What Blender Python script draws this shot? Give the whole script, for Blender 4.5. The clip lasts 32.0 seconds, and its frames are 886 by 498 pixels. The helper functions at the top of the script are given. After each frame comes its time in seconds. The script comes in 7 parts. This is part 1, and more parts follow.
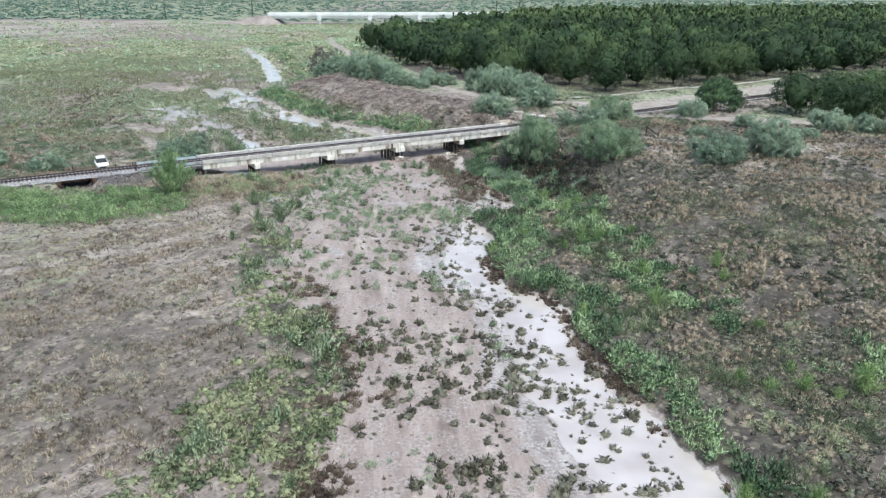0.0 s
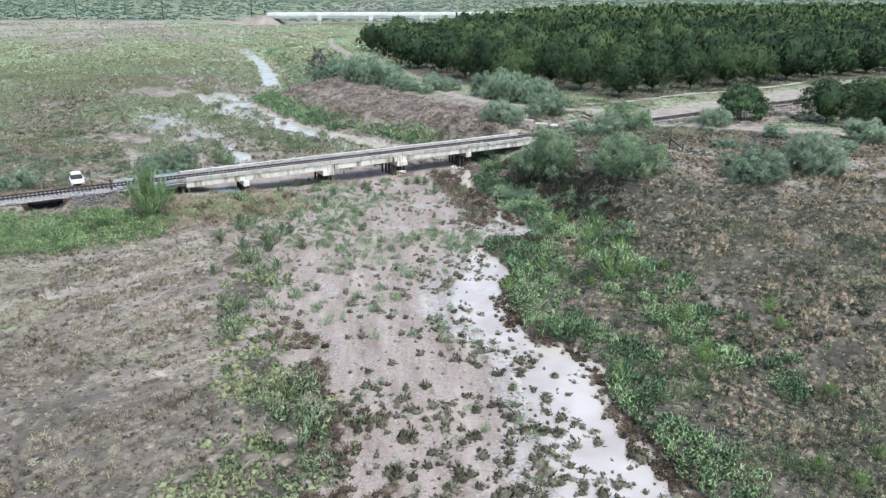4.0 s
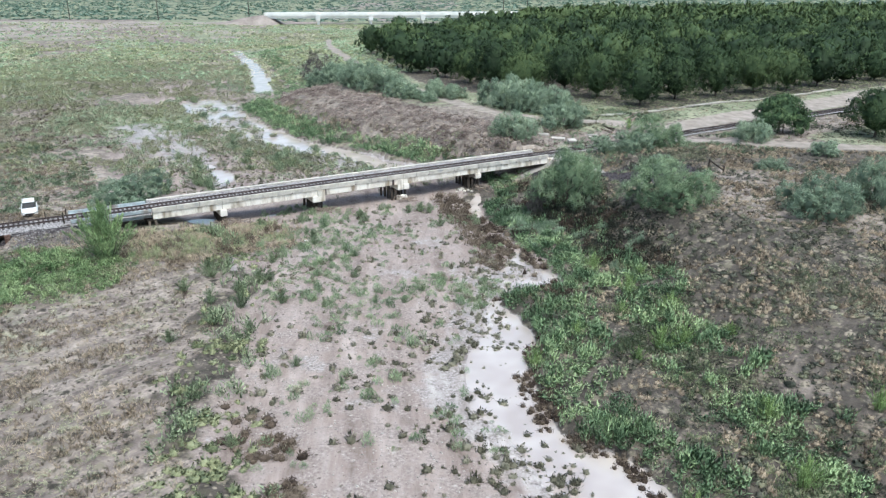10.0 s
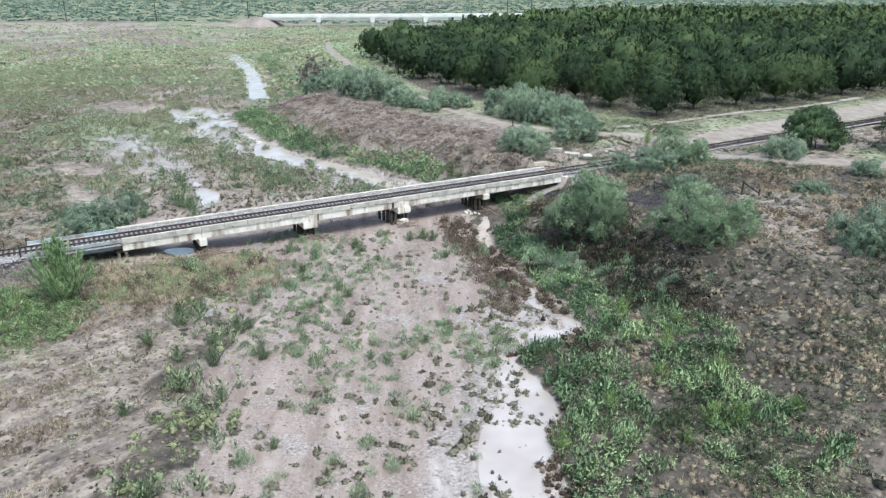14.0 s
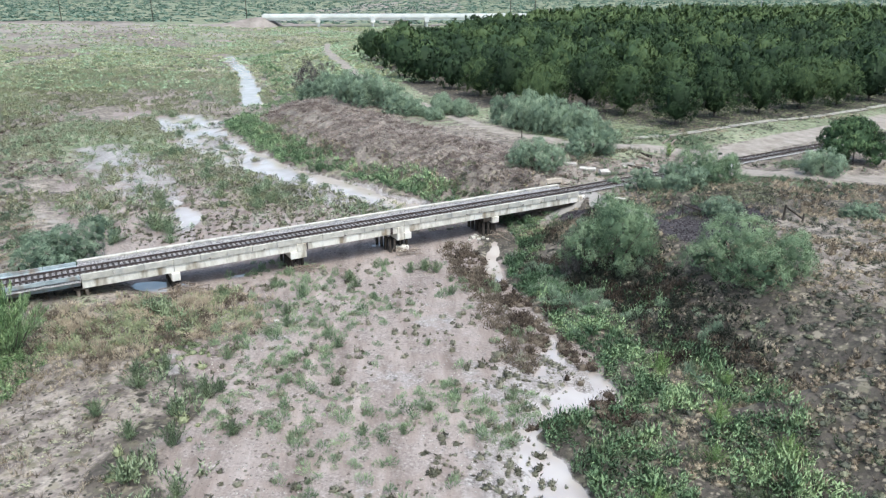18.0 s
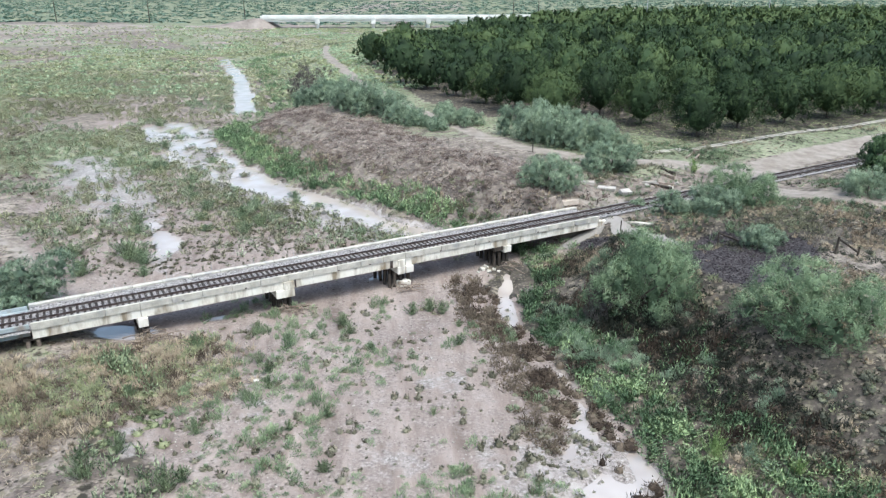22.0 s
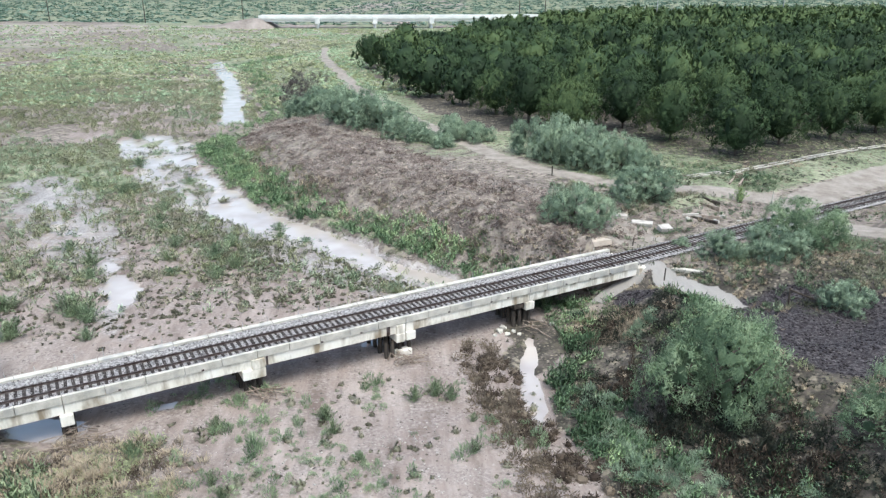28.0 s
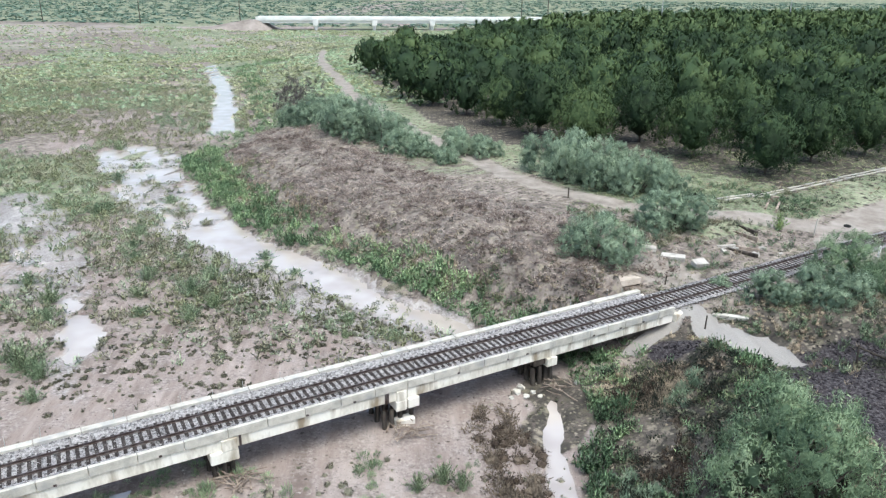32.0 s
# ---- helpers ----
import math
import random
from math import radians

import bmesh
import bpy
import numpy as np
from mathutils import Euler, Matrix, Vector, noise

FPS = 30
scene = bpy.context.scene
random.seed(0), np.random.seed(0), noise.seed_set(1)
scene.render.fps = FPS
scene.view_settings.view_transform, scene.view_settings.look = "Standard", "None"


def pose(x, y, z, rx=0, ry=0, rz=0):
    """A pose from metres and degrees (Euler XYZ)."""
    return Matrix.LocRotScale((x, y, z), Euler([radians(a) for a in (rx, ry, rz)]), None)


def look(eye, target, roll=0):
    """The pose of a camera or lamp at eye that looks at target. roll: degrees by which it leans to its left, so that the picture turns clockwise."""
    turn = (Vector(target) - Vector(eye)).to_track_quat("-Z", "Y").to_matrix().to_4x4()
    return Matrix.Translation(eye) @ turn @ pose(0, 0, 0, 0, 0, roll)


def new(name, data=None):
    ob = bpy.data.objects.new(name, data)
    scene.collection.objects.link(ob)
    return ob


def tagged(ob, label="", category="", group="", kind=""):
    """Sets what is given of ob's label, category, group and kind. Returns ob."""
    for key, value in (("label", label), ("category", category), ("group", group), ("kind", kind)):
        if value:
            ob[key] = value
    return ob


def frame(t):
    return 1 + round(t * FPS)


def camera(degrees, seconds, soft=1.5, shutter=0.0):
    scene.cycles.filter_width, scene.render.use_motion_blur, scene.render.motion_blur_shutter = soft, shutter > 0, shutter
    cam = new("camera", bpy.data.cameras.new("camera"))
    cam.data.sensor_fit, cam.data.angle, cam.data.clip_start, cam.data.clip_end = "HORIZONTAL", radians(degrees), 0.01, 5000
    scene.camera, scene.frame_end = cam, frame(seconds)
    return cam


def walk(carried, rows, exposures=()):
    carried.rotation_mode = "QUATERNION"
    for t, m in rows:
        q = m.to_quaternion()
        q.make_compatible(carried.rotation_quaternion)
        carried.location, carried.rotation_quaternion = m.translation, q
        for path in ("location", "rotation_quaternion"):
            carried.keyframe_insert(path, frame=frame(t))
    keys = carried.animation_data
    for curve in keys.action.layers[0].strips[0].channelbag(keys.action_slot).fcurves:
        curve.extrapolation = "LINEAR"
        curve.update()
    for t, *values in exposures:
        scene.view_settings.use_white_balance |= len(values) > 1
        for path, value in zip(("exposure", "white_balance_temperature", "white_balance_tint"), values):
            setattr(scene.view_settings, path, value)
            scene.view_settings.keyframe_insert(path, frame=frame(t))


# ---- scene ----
cam = camera(62.57, 32.0, soft=1.3)
PATH = [
    (0.0, -0.00, 0.00, 28.37, 0.000, -19.807, -0.174),
    (3.0, -0.51, 8.10, 28.51, 0.112, -19.849, -0.141),
    (6.0, -1.00, 15.86, 28.52, 0.167, -19.909, -0.083),
    (9.0, -1.45, 23.48, 28.53, 0.216, -19.940, -0.057),
    (11.0, -1.60, 28.67, 28.55, 0.245, -19.939, -0.085),
    (13.0, -1.89, 34.00, 28.73, 0.334, -19.878, -0.108),
    (16.5, -2.10, 43.38, 28.75, 0.448, -19.867, -0.137),
    (19.0, -2.68, 50.01, 28.79, 0.492, -19.925, -0.131),
    (21.0, -3.00, 55.20, 28.88, 0.525, -19.874, -0.147),
    (23.0, -3.19, 60.28, 28.92, 0.595, -19.895, -0.160),
    (25.0, -3.37, 65.49, 28.98, 0.756, -19.954, -0.190),
    (28.0, -3.84, 73.25, 29.02, 0.744, -19.965, -0.200),
    (30.0, -4.27, 78.40, 29.06, 0.699, -19.926, -0.300),
    (32.0, -4.75, 83.54, 29.10, 0.638, -19.869, -0.499),
]
walk(cam, [(t, pose(x, y, z, 90 + tilt, 0, yaw) @ pose(0, 0, 0, 0, 0, -lean)) for t, x, y, z, yaw, tilt, lean in PATH], [(0.0, 0.22, 5990.0, 0.0), (32.0, 0.265, 6100.0, 0.0)])

# ---------------------------------------------------------------- light
SUN_AZ, SUN_EL = 152.0, 69.0          # compass-like: degrees clockwise from +y, height
world = bpy.data.worlds.new("overcast_sky")
scene.world = world
world.use_nodes = True
wn = world.node_tree.nodes
sky = wn.new("ShaderNodeTexSky")
sky.sky_type, sky.sun_disc = "NISHITA", False
sky.sun_elevation, sky.sun_rotation = radians(SUN_EL), radians(SUN_AZ)
sky.air_density, sky.dust_density, sky.ozone_density = 1.0, 4.5, 1.0
wn["Background"].inputs["Strength"].default_value = 0.225
world.node_tree.links.new(sky.outputs[0], wn["Background"].inputs["Color"])
sun_data = bpy.data.lights.new("sun", "SUN")
sun_data.energy, sun_data.angle, sun_data.color = 1.8, radians(34), (1.0, 0.97, 0.93)
sun = new("sun", sun_data)
sd = Vector((math.sin(radians(SUN_AZ)) * math.cos(radians(SUN_EL)), math.cos(radians(SUN_AZ)) * math.cos(radians(SUN_EL)), math.sin(radians(SUN_EL))))
sun.matrix_world = look(sd * 300 + Vector((0, 100, 0)), (0, 100, 0))

# ---------------------------------------------------------------- small helpers
rng = np.random.default_rng(7)


def vnoise(x, y, scale, seed=0):
    """Smooth value noise in 0..1 on arrays."""
    x, y = np.asarray(x, float) / scale + 37.7 * seed, np.asarray(y, float) / scale - 11.3 * seed
    ix, iy = np.floor(x).astype(np.int64), np.floor(y).astype(np.int64)
    fx, fy = x - ix, y - iy
    fx, fy = fx * fx * (3 - 2 * fx), fy * fy * (3 - 2 * fy)

    def lattice(a, b):
        n = (a * 374761393 + b * 668265263 + seed * 1442695041) & 0x7FFFFFFF
        n = ((n ^ (n >> 13)) * 1274126177) & 0x7FFFFFFF
        return ((n ^ (n >> 16)) & 0xFFFF) / 65535.0
    top = lattice(ix, iy) * (1 - fx) + lattice(ix + 1, iy) * fx
    low = lattice(ix, iy + 1) * (1 - fx) + lattice(ix + 1, iy + 1) * fx
    return top * (1 - fy) + low * fy


def fbm(x, y, scale, seed=0, octaves=3):
    total, weight = 0, 0
    for k in range(octaves):
        total = total + vnoise(x, y, scale / 2.1 ** k, seed + k) * 0.55 ** k
        weight += 0.55 ** k
    return total / weight


def smooth(v, lo=0.0, hi=1.0):
    v = np.clip((np.asarray(v, float) - lo) / (hi - lo), 0, 1)
    return v * v * (3 - 2 * v)


def path_distance(x, y, pts):
    """Distance from arrays of places to a polyline, and how far along it (0..1)."""
    best, along = np.full(np.shape(x), 1e9), np.zeros(np.shape(x))
    for k in range(len(pts) - 1):
        (ax, ay), (bx, by) = pts[k], pts[k + 1]
        t = np.clip(((x - ax) * (bx - ax) + (y - ay) * (by - ay)) / ((bx - ax) ** 2 + (by - ay) ** 2), 0, 1)
        d = np.hypot(x - ax - t * (bx - ax), y - ay - t * (by - ay))
        near = d < best
        best, along = np.where(near, d, best), np.where(near, (k + t) / (len(pts) - 1), along)
    return best, along


def quick_mesh(name, verts, faces, tint=None, smooth_shade=False, normals=None):
    """A mesh from arrays; faces all of one size."""
    verts, faces = np.asarray(verts, np.float32), np.asarray(faces, np.int32)
    me = bpy.data.meshes.new(name)
    n, k = faces.shape
    me.vertices.add(len(verts))
    me.vertices.foreach_set("co", verts.ravel())
    me.loops.add(n * k)
    me.loops.foreach_set("vertex_index", faces.ravel())
    me.polygons.add(n)
    me.polygons.foreach_set("loop_start", np.arange(n, dtype=np.int32) * k)
    me.polygons.foreach_set("loop_total", np.full(n, k, np.int32))
    if smooth_shade:
        me.polygons.foreach_set("use_smooth", np.ones(n, bool))
    if tint is not None:
        at = me.attributes.new("tint", "FLOAT", "POINT")
        at.data.foreach_set("value", np.asarray(tint, np.float32))
    me.update(calc_edges=True)
    me.validate()
    if normals is not None:                                 # leaves shaded as part of their rounded crown
        me.polygons.foreach_set("use_smooth", np.ones(n, bool))
        me.normals_split_custom_set_from_vertices(np.asarray(normals, np.float32).tolist())
    return me


def part(name, bm, material, parent=None, label=""):
    """Links a bmesh as one mesh object under a thing or a part."""
    me = bpy.data.meshes.new(name)
    bm.to_mesh(me)
    bm.free()
    if material:
        me.materials.append(material)
    ob = new(name, me)
    if parent:
        ob.parent = parent
    if label:
        tagged(ob, label)
    return ob


def mesh_part(name, me, material, parent=None, label=""):
    if material and not me.materials:
        me.materials.append(material)
    ob = new(name, me)
    if parent:
        ob.parent = parent
    if label:
        tagged(ob, label)
    return ob


def box(bm, x0, x1, y0, y1, z0, z1, bevel=0.0, jitter=0.0):
    vs = [bm.verts.new((x, y, z)) for z in (z0, z1) for x, y in ((x0, y0), (x1, y0), (x1, y1), (x0, y1))]
    fs = [bm.faces.new([vs[i] for i in q]) for q in ((3, 2, 1, 0), (4, 5, 6, 7), (0, 1, 5, 4), (1, 2, 6, 5), (2, 3, 7, 6), (3, 0, 4, 7))]
    if jitter:
        for v in vs:
            v.co += Vector([random.uniform(-jitter, jitter) for _ in range(3)])
    if bevel:
        bmesh.ops.bevel(bm, geom=list({e for f in fs for e in f.edges}), offset=bevel, segments=1, affect="EDGES")
    return vs


def tube(bm, a, b, r0, r1, sides=8, bend=0.0):
    """A tapered round bar from a to b with closed ends."""
    a, b = Vector(a), Vector(b)
    d = (b - a).normalized()
    p = d.orthogonal().normalized()
    q = d.cross(p)
    rings = []
    steps = 4 if bend else 1
    for k in range(steps + 1):
        f = k / steps
        c = a.lerp(b, f) + p * bend * math.sin(math.pi * f)
        r = r0 + (r1 - r0) * f
        rings.append([bm.verts.new(c + (p * math.cos(6.2832 * i / sides) + q * math.sin(6.2832 * i / sides)) * r) for i in range(sides)])
    for lo, hi in zip(rings, rings[1:]):
        for i in range(sides):
            bm.faces.new((lo[i], lo[(i + 1) % sides], hi[(i + 1) % sides], hi[i]))
    bm.faces.new(rings[0][::-1])
    bm.faces.new(rings[-1])


def empty(name, m=None):
    ob = new(name)
    ob.empty_display_size = 0.5
    if m is not None:
        ob.matrix_world = m
    return ob


# ---------------------------------------------------------------- materials
def material(name, stops, scale=2.0, rough=0.9, detail=6.0, bump=0.3, bump_scale=None, bump_dist=0.03, tint=0.0, island=0.0, metal=0.0,
             fine=0.35, fine_scale=None, stretch=(1, 1, 1), spec=0.3, translucent=0.0, use_object=False, obj=0.0, stain=None, stain_scale=0.3):
    """Noise-mixed colours at two scales with a bumped surface. stops: colours from low to high noise."""
    m = bpy.data.materials.new(name)
    m.use_nodes = True
    nt = m.node_tree
    N, L = nt.nodes, nt.links
    bsdf = N["Principled BSDF"]
    bsdf.inputs["Roughness"].default_value, bsdf.inputs["Metallic"].default_value = rough, metal
    bsdf.inputs["Specular IOR Level"].default_value = spec
    co = N.new("ShaderNodeTexCoord")
    mp = N.new("ShaderNodeMapping")
    mp.inputs["Scale"].default_value = stretch
    if use_object:
        L.new(co.outputs["Object"], mp.inputs["Vector"])
    else:
        geo = N.new("ShaderNodeNewGeometry")
        L.new(geo.outputs["Position"], mp.inputs["Vector"])

    def noise_node(s, d):
        n = N.new("ShaderNodeTexNoise")
        n.inputs["Scale"].default_value, n.inputs["Detail"].default_value = s, d
        L.new(mp.outputs[0], n.inputs["Vector"])
        return n
    big, small = noise_node(scale, detail), noise_node(fine_scale or scale * 9, 4.0)
    add = N.new("ShaderNodeMath")
    add.operation = "MULTIPLY_ADD"
    L.new(small.outputs["Fac"], add.inputs[0])
    add.inputs[1].default_value = fine
    shift = N.new("ShaderNodeMath")
    shift.operation = "ADD"
    L.new(big.outputs["Fac"], shift.inputs[0])
    shift.inputs[1].default_value = -fine * 0.5
    L.new(shift.outputs[0], add.inputs[2])
    fac = add.outputs[0]
    if tint:
        at = N.new("ShaderNodeAttribute")
        at.attribute_name = "tint"
        t = N.new("ShaderNodeMath")
        t.operation = "MULTIPLY_ADD"
        L.new(at.outputs["Fac"], t.inputs[0])
        t.inputs[1].default_value = tint
        sub = N.new("ShaderNodeMath")
        sub.operation = "ADD"
        L.new(fac, sub.inputs[0])
        sub.inputs[1].default_value = -tint * 0.5
        L.new(sub.outputs[0], t.inputs[2])
        fac = t.outputs[0]
    if island:
        g2 = N.new("ShaderNodeNewGeometry")
        t = N.new("ShaderNodeMath")
        t.operation = "MULTIPLY_ADD"
        L.new(g2.outputs["Random Per Island"], t.inputs[0])
        t.inputs[1].default_value = island
        sub = N.new("ShaderNodeMath")
        sub.operation = "ADD"
        L.new(fac, sub.inputs[0])
        sub.inputs[1].default_value = -island * 0.5
        L.new(sub.outputs[0], t.inputs[2])
        fac = t.outputs[0]
    if obj:
        oi = N.new("ShaderNodeObjectInfo")
        t = N.new("ShaderNodeMath")
        t.operation = "MULTIPLY_ADD"
        L.new(oi.outputs["Random"], t.inputs[0])
        t.inputs[1].default_value = obj
        sub = N.new("ShaderNodeMath")
        sub.operation = "ADD"
        L.new(fac, sub.inputs[0])
        sub.inputs[1].default_value = -obj * 0.5
        L.new(sub.outputs[0], t.inputs[2])
        fac = t.outputs[0]
    ramp = N.new("ShaderNodeValToRGB")
    L.new(fac, ramp.inputs["Fac"])
    els = ramp.color_ramp.elements
    while len(els) < len(stops):
        els.new(0.5)
    for k, c in enumerate(stops):
        els[k].position = 0.28 + 0.44 * k / max(1, len(stops) - 1)
        els[k].color = (*c, 1)
    col = ramp.outputs["Color"]
    if stain:
        sn = noise_node(stain_scale, 5.0)
        sr = N.new("ShaderNodeValToRGB")
        sr.color_ramp.elements[0].position, sr.color_ramp.elements[1].position = 0.5, 0.68
        L.new(sn.outputs["Fac"], sr.inputs["Fac"])
        mx = N.new("ShaderNodeMix")
        mx.data_type = "RGBA"
        L.new(sr.outputs["Color"], mx.inputs["Factor"])
        L.new(col, mx.inputs["A"])
        mx.inputs["B"].default_value = (*stain, 1)
        col = mx.outputs["Result"]
    L.new(col, bsdf.inputs["Base Color"])
    if bump:
        bn = noise_node(bump_scale or scale * 5, 6.0)
        b = N.new("ShaderNodeBump")
        b.inputs["Strength"].default_value, b.inputs["Distance"].default_value = bump, bump_dist
        L.new(bn.outputs["Fac"], b.inputs["Height"])
        L.new(b.outputs["Normal"], bsdf.inputs["Normal"])
    if translucent:
        tr = N.new("ShaderNodeBsdfTranslucent")
        L.new(col, tr.inputs["Color"])
        ms = N.new("ShaderNodeMixShader")
        ms.inputs[0].default_value = translucent
        L.new(bsdf.outputs[0], ms.inputs[1])
        L.new(tr.outputs[0], ms.inputs[2])
        L.new(ms.outputs[0], N["Material Output"].inputs["Surface"])
    return m


CONCRETE = material("weathered_concrete", [(0.58, 0.53, 0.45), (0.82, 0.775, 0.70), (0.89, 0.85, 0.79)], 0.7, 0.85, bump=0.25, bump_scale=14, stretch=(1, 1, 0.35), stain=(0.30, 0.24, 0.17), stain_scale=0.9)
KERB = material("pale_kerb_concrete", [(0.37, 0.345, 0.305), (0.52, 0.49, 0.44), (0.64, 0.605, 0.55)], 1.1, 0.85, bump=0.25, bump_scale=18, stain=(0.36, 0.35, 0.34), stain_scale=0.7)
GREYSTEEL = material("blue_grey_painted_steel", [(0.26, 0.31, 0.33), (0.38, 0.43, 0.45), (0.48, 0.53, 0.55)], 1.2, 0.55, bump=0.1, metal=0.2, stain=(0.25, 0.2, 0.16), stain_scale=0.8)
TIMBER = material("creosoted_timber", [(0.025, 0.02, 0.017), (0.055, 0.045, 0.038), (0.12, 0.10, 0.085)], 3.0, 0.9, bump=0.6, bump_scale=12, stretch=(1, 1, 0.2))
TIE = material("railway_tie_timber", [(0.016, 0.012, 0.011), (0.036, 0.029, 0.027), (0.085, 0.073, 0.07)], 4.0, 0.9, bump=0.5, bump_scale=20)
RAIL = material("rusted_rail_steel", [(0.06, 0.04, 0.035), (0.11, 0.085, 0.08), (0.2, 0.18, 0.18)], 3.0, 0.5, metal=0.6, bump=0.1)
BALLAST = material("crushed_ballast", [(0.085, 0.078, 0.08), (0.24, 0.228, 0.23), (0.46, 0.44, 0.442)], 6.0, 0.95, island=0.5, bump=0.9, bump_scale=22, bump_dist=0.06, fine=0.8, fine_scale=26)
MESQUITE_GREEN = material("green_mesquite_leaves", [(0.105, 0.160, 0.095), (0.209, 0.292, 0.171), (0.330, 0.413, 0.253)], 0.35, 0.8, tint=0.6, island=0.08, bump=0, translucent=0.22, fine=0.1)
PALEWEED = material("pale_grey_olive_brush", [(0.125, 0.133, 0.090), (0.263, 0.270, 0.185), (0.450, 0.444, 0.312)], 0.3, 0.9, tint=0.8, island=0.2, bump=0, translucent=0.35)
SAPLING = material("yellow_green_sapling_leaves", [(0.144, 0.240, 0.090), (0.270, 0.402, 0.156), (0.420, 0.552, 0.240)], 0.5, 0.75, tint=0.6, island=0.2, bump=0, translucent=0.4, fine=0.1)
CEDARLEAF = material("light_green_cedar_leaves", [(0.15, 0.24, 0.11), (0.3, 0.43, 0.21), (0.46, 0.58, 0.31)], 0.5, 0.75, tint=0.6, island=0.2, bump=0, translucent=0.4, fine=0.1)
FLATGREEN = material("soft_green_flat_weeds", [(0.136, 0.196, 0.122), (0.266, 0.359, 0.222), (0.445, 0.535, 0.358)], 0.25, 0.85, tint=0.8, island=0.2, bump=0, translucent=0.35)
BARK = material("grey_brown_bark", [(0.05, 0.04, 0.033), (0.11, 0.09, 0.075), (0.18, 0.155, 0.135)], 3.0, 0.95, bump=0.6, stretch=(1, 1, 0.3))
STRAW = material("dry_straw_grass", [(0.104, 0.085, 0.066), (0.271, 0.218, 0.165), (0.500, 0.422, 0.319)], 0.25, 0.95, tint=0.9, island=0.2, bump=0, translucent=0.35)
BROWNWEED = material("dead_brown_weed", [(0.045, 0.0324, 0.0252), (0.1035, 0.0783, 0.0594), (0.198, 0.1602, 0.1233)], 0.4, 0.95, tint=0.7, island=0.2, bump=0, translucent=0.18)
GREENWEED = material("fresh_green_weed", [(0.093, 0.155, 0.085), (0.216, 0.330, 0.180), (0.422, 0.552, 0.300)], 0.25, 0.8, tint=0.8, island=0.2, bump=0, translucent=0.2, fine=0.1)
OLIVEWEED = material("olive_weed", [(0.087, 0.113, 0.064), (0.197, 0.238, 0.134), (0.406, 0.430, 0.258)], 0.25, 0.9, tint=0.9, island=0.2, bump=0, translucent=0.35, fine=0.1)
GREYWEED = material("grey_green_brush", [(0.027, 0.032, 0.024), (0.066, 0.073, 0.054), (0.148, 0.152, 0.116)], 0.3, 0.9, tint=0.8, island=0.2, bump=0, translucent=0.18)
PECAN = material("pecan_leaves", [(0.018, 0.037, 0.015), (0.040, 0.073, 0.029), (0.088, 0.128, 0.049)], 0.09, 0.75, tint=0.6, island=0.05, obj=0.35, bump=0, translucent=0.15, fine=0.1)
MESQUITE = material("mesquite_leaves", [(0.140, 0.195, 0.135), (0.245, 0.325, 0.225), (0.360, 0.445, 0.310)], 0.5, 0.8, tint=0.7, island=0.1, obj=0.25, bump=0, translucent=0.22, fine=0.1)
SALTCEDAR = material("willow_leaves", [(0.117, 0.169, 0.099), (0.247, 0.325, 0.189), (0.416, 0.494, 0.314)], 0.5, 0.75, tint=0.6, island=0.2, bump=0, translucent=0.35, fine=0.1)
MUDBRUSH = material("brown_mud_brush", [(0.102, 0.098, 0.070), (0.198, 0.190, 0.138), (0.336, 0.323, 0.244)], 0.4, 0.95, tint=0.8, island=0.2, bump=0, translucent=0.35)
THATCH = material("matted_pinkish_thatch", [(0.16, 0.122, 0.108), (0.32, 0.262, 0.23), (0.48, 0.41, 0.37)], 0.35, 0.95, tint=0.9, island=0.2, bump=0, translucent=0.35)
PALECONC = material("pale_bridge_concrete", [(0.66, 0.66, 0.64), (0.76, 0.76, 0.74), (0.82, 0.82, 0.80)], 0.2, 0.8, bump=0.1)
DEADTWIG = material("bare_grey_twigs", [(0.06, 0.053, 0.05), (0.12, 0.108, 0.10), (0.2, 0.185, 0.172)], 0.8, 0.95, tint=0.5, island=0.4, bump=0)
# grey-green scrub with the distance haze mixed into its colour as teal
SCRUB = material("far_desert_scrub", [(0.085, 0.14, 0.112), (0.122, 0.188, 0.146), (0.175, 0.24, 0.185)], 0.02, 0.95, tint=0.45, bump=0)
WHITEPAINT = material("white_paint", [(0.62, 0.62, 0.61), (0.78, 0.78, 0.77), (0.82, 0.82, 0.81)], 1.5, 0.35, bump=0.02, spec=0.5)
DARKGLASS = material("dark_tinted_glass", [(0.01, 0.012, 0.014), (0.018, 0.02, 0.022)], 1.0, 0.08, bump=0, spec=0.5)
RUBBER = material("black_rubber", [(0.015, 0.015, 0.015), (0.03, 0.03, 0.03)], 8.0, 0.85, bump=0.2)
LIGHTMETAL = material("galvanised_steel", [(0.45, 0.46, 0.47), (0.6, 0.61, 0.62)], 3.0, 0.45, metal=0.7, bump=0.05)
REDLENS = material("red_lamp_plastic", [(0.3, 0.01, 0.01), (0.4, 0.02, 0.02)], 3.0, 0.25, bump=0, spec=0.5)
ROCK = material("pale_broken_rock", [(0.22, 0.195, 0.178), (0.36, 0.33, 0.305), (0.5, 0.47, 0.435)], 1.5, 0.9, island=0.4, bump=0.5)
DARKROCK = material("dark_purple_ballast_spill", [(0.015, 0.012, 0.014), (0.034, 0.028, 0.032), (0.1, 0.09, 0.095)], 2.0, 0.95, island=0.5, bump=0.4)
GREYGRAVEL = material("grey_gravel", [(0.085, 0.08, 0.08), (0.18, 0.172, 0.17), (0.33, 0.318, 0.315)], 2.5, 0.95, island=0.5, bump=0.5)
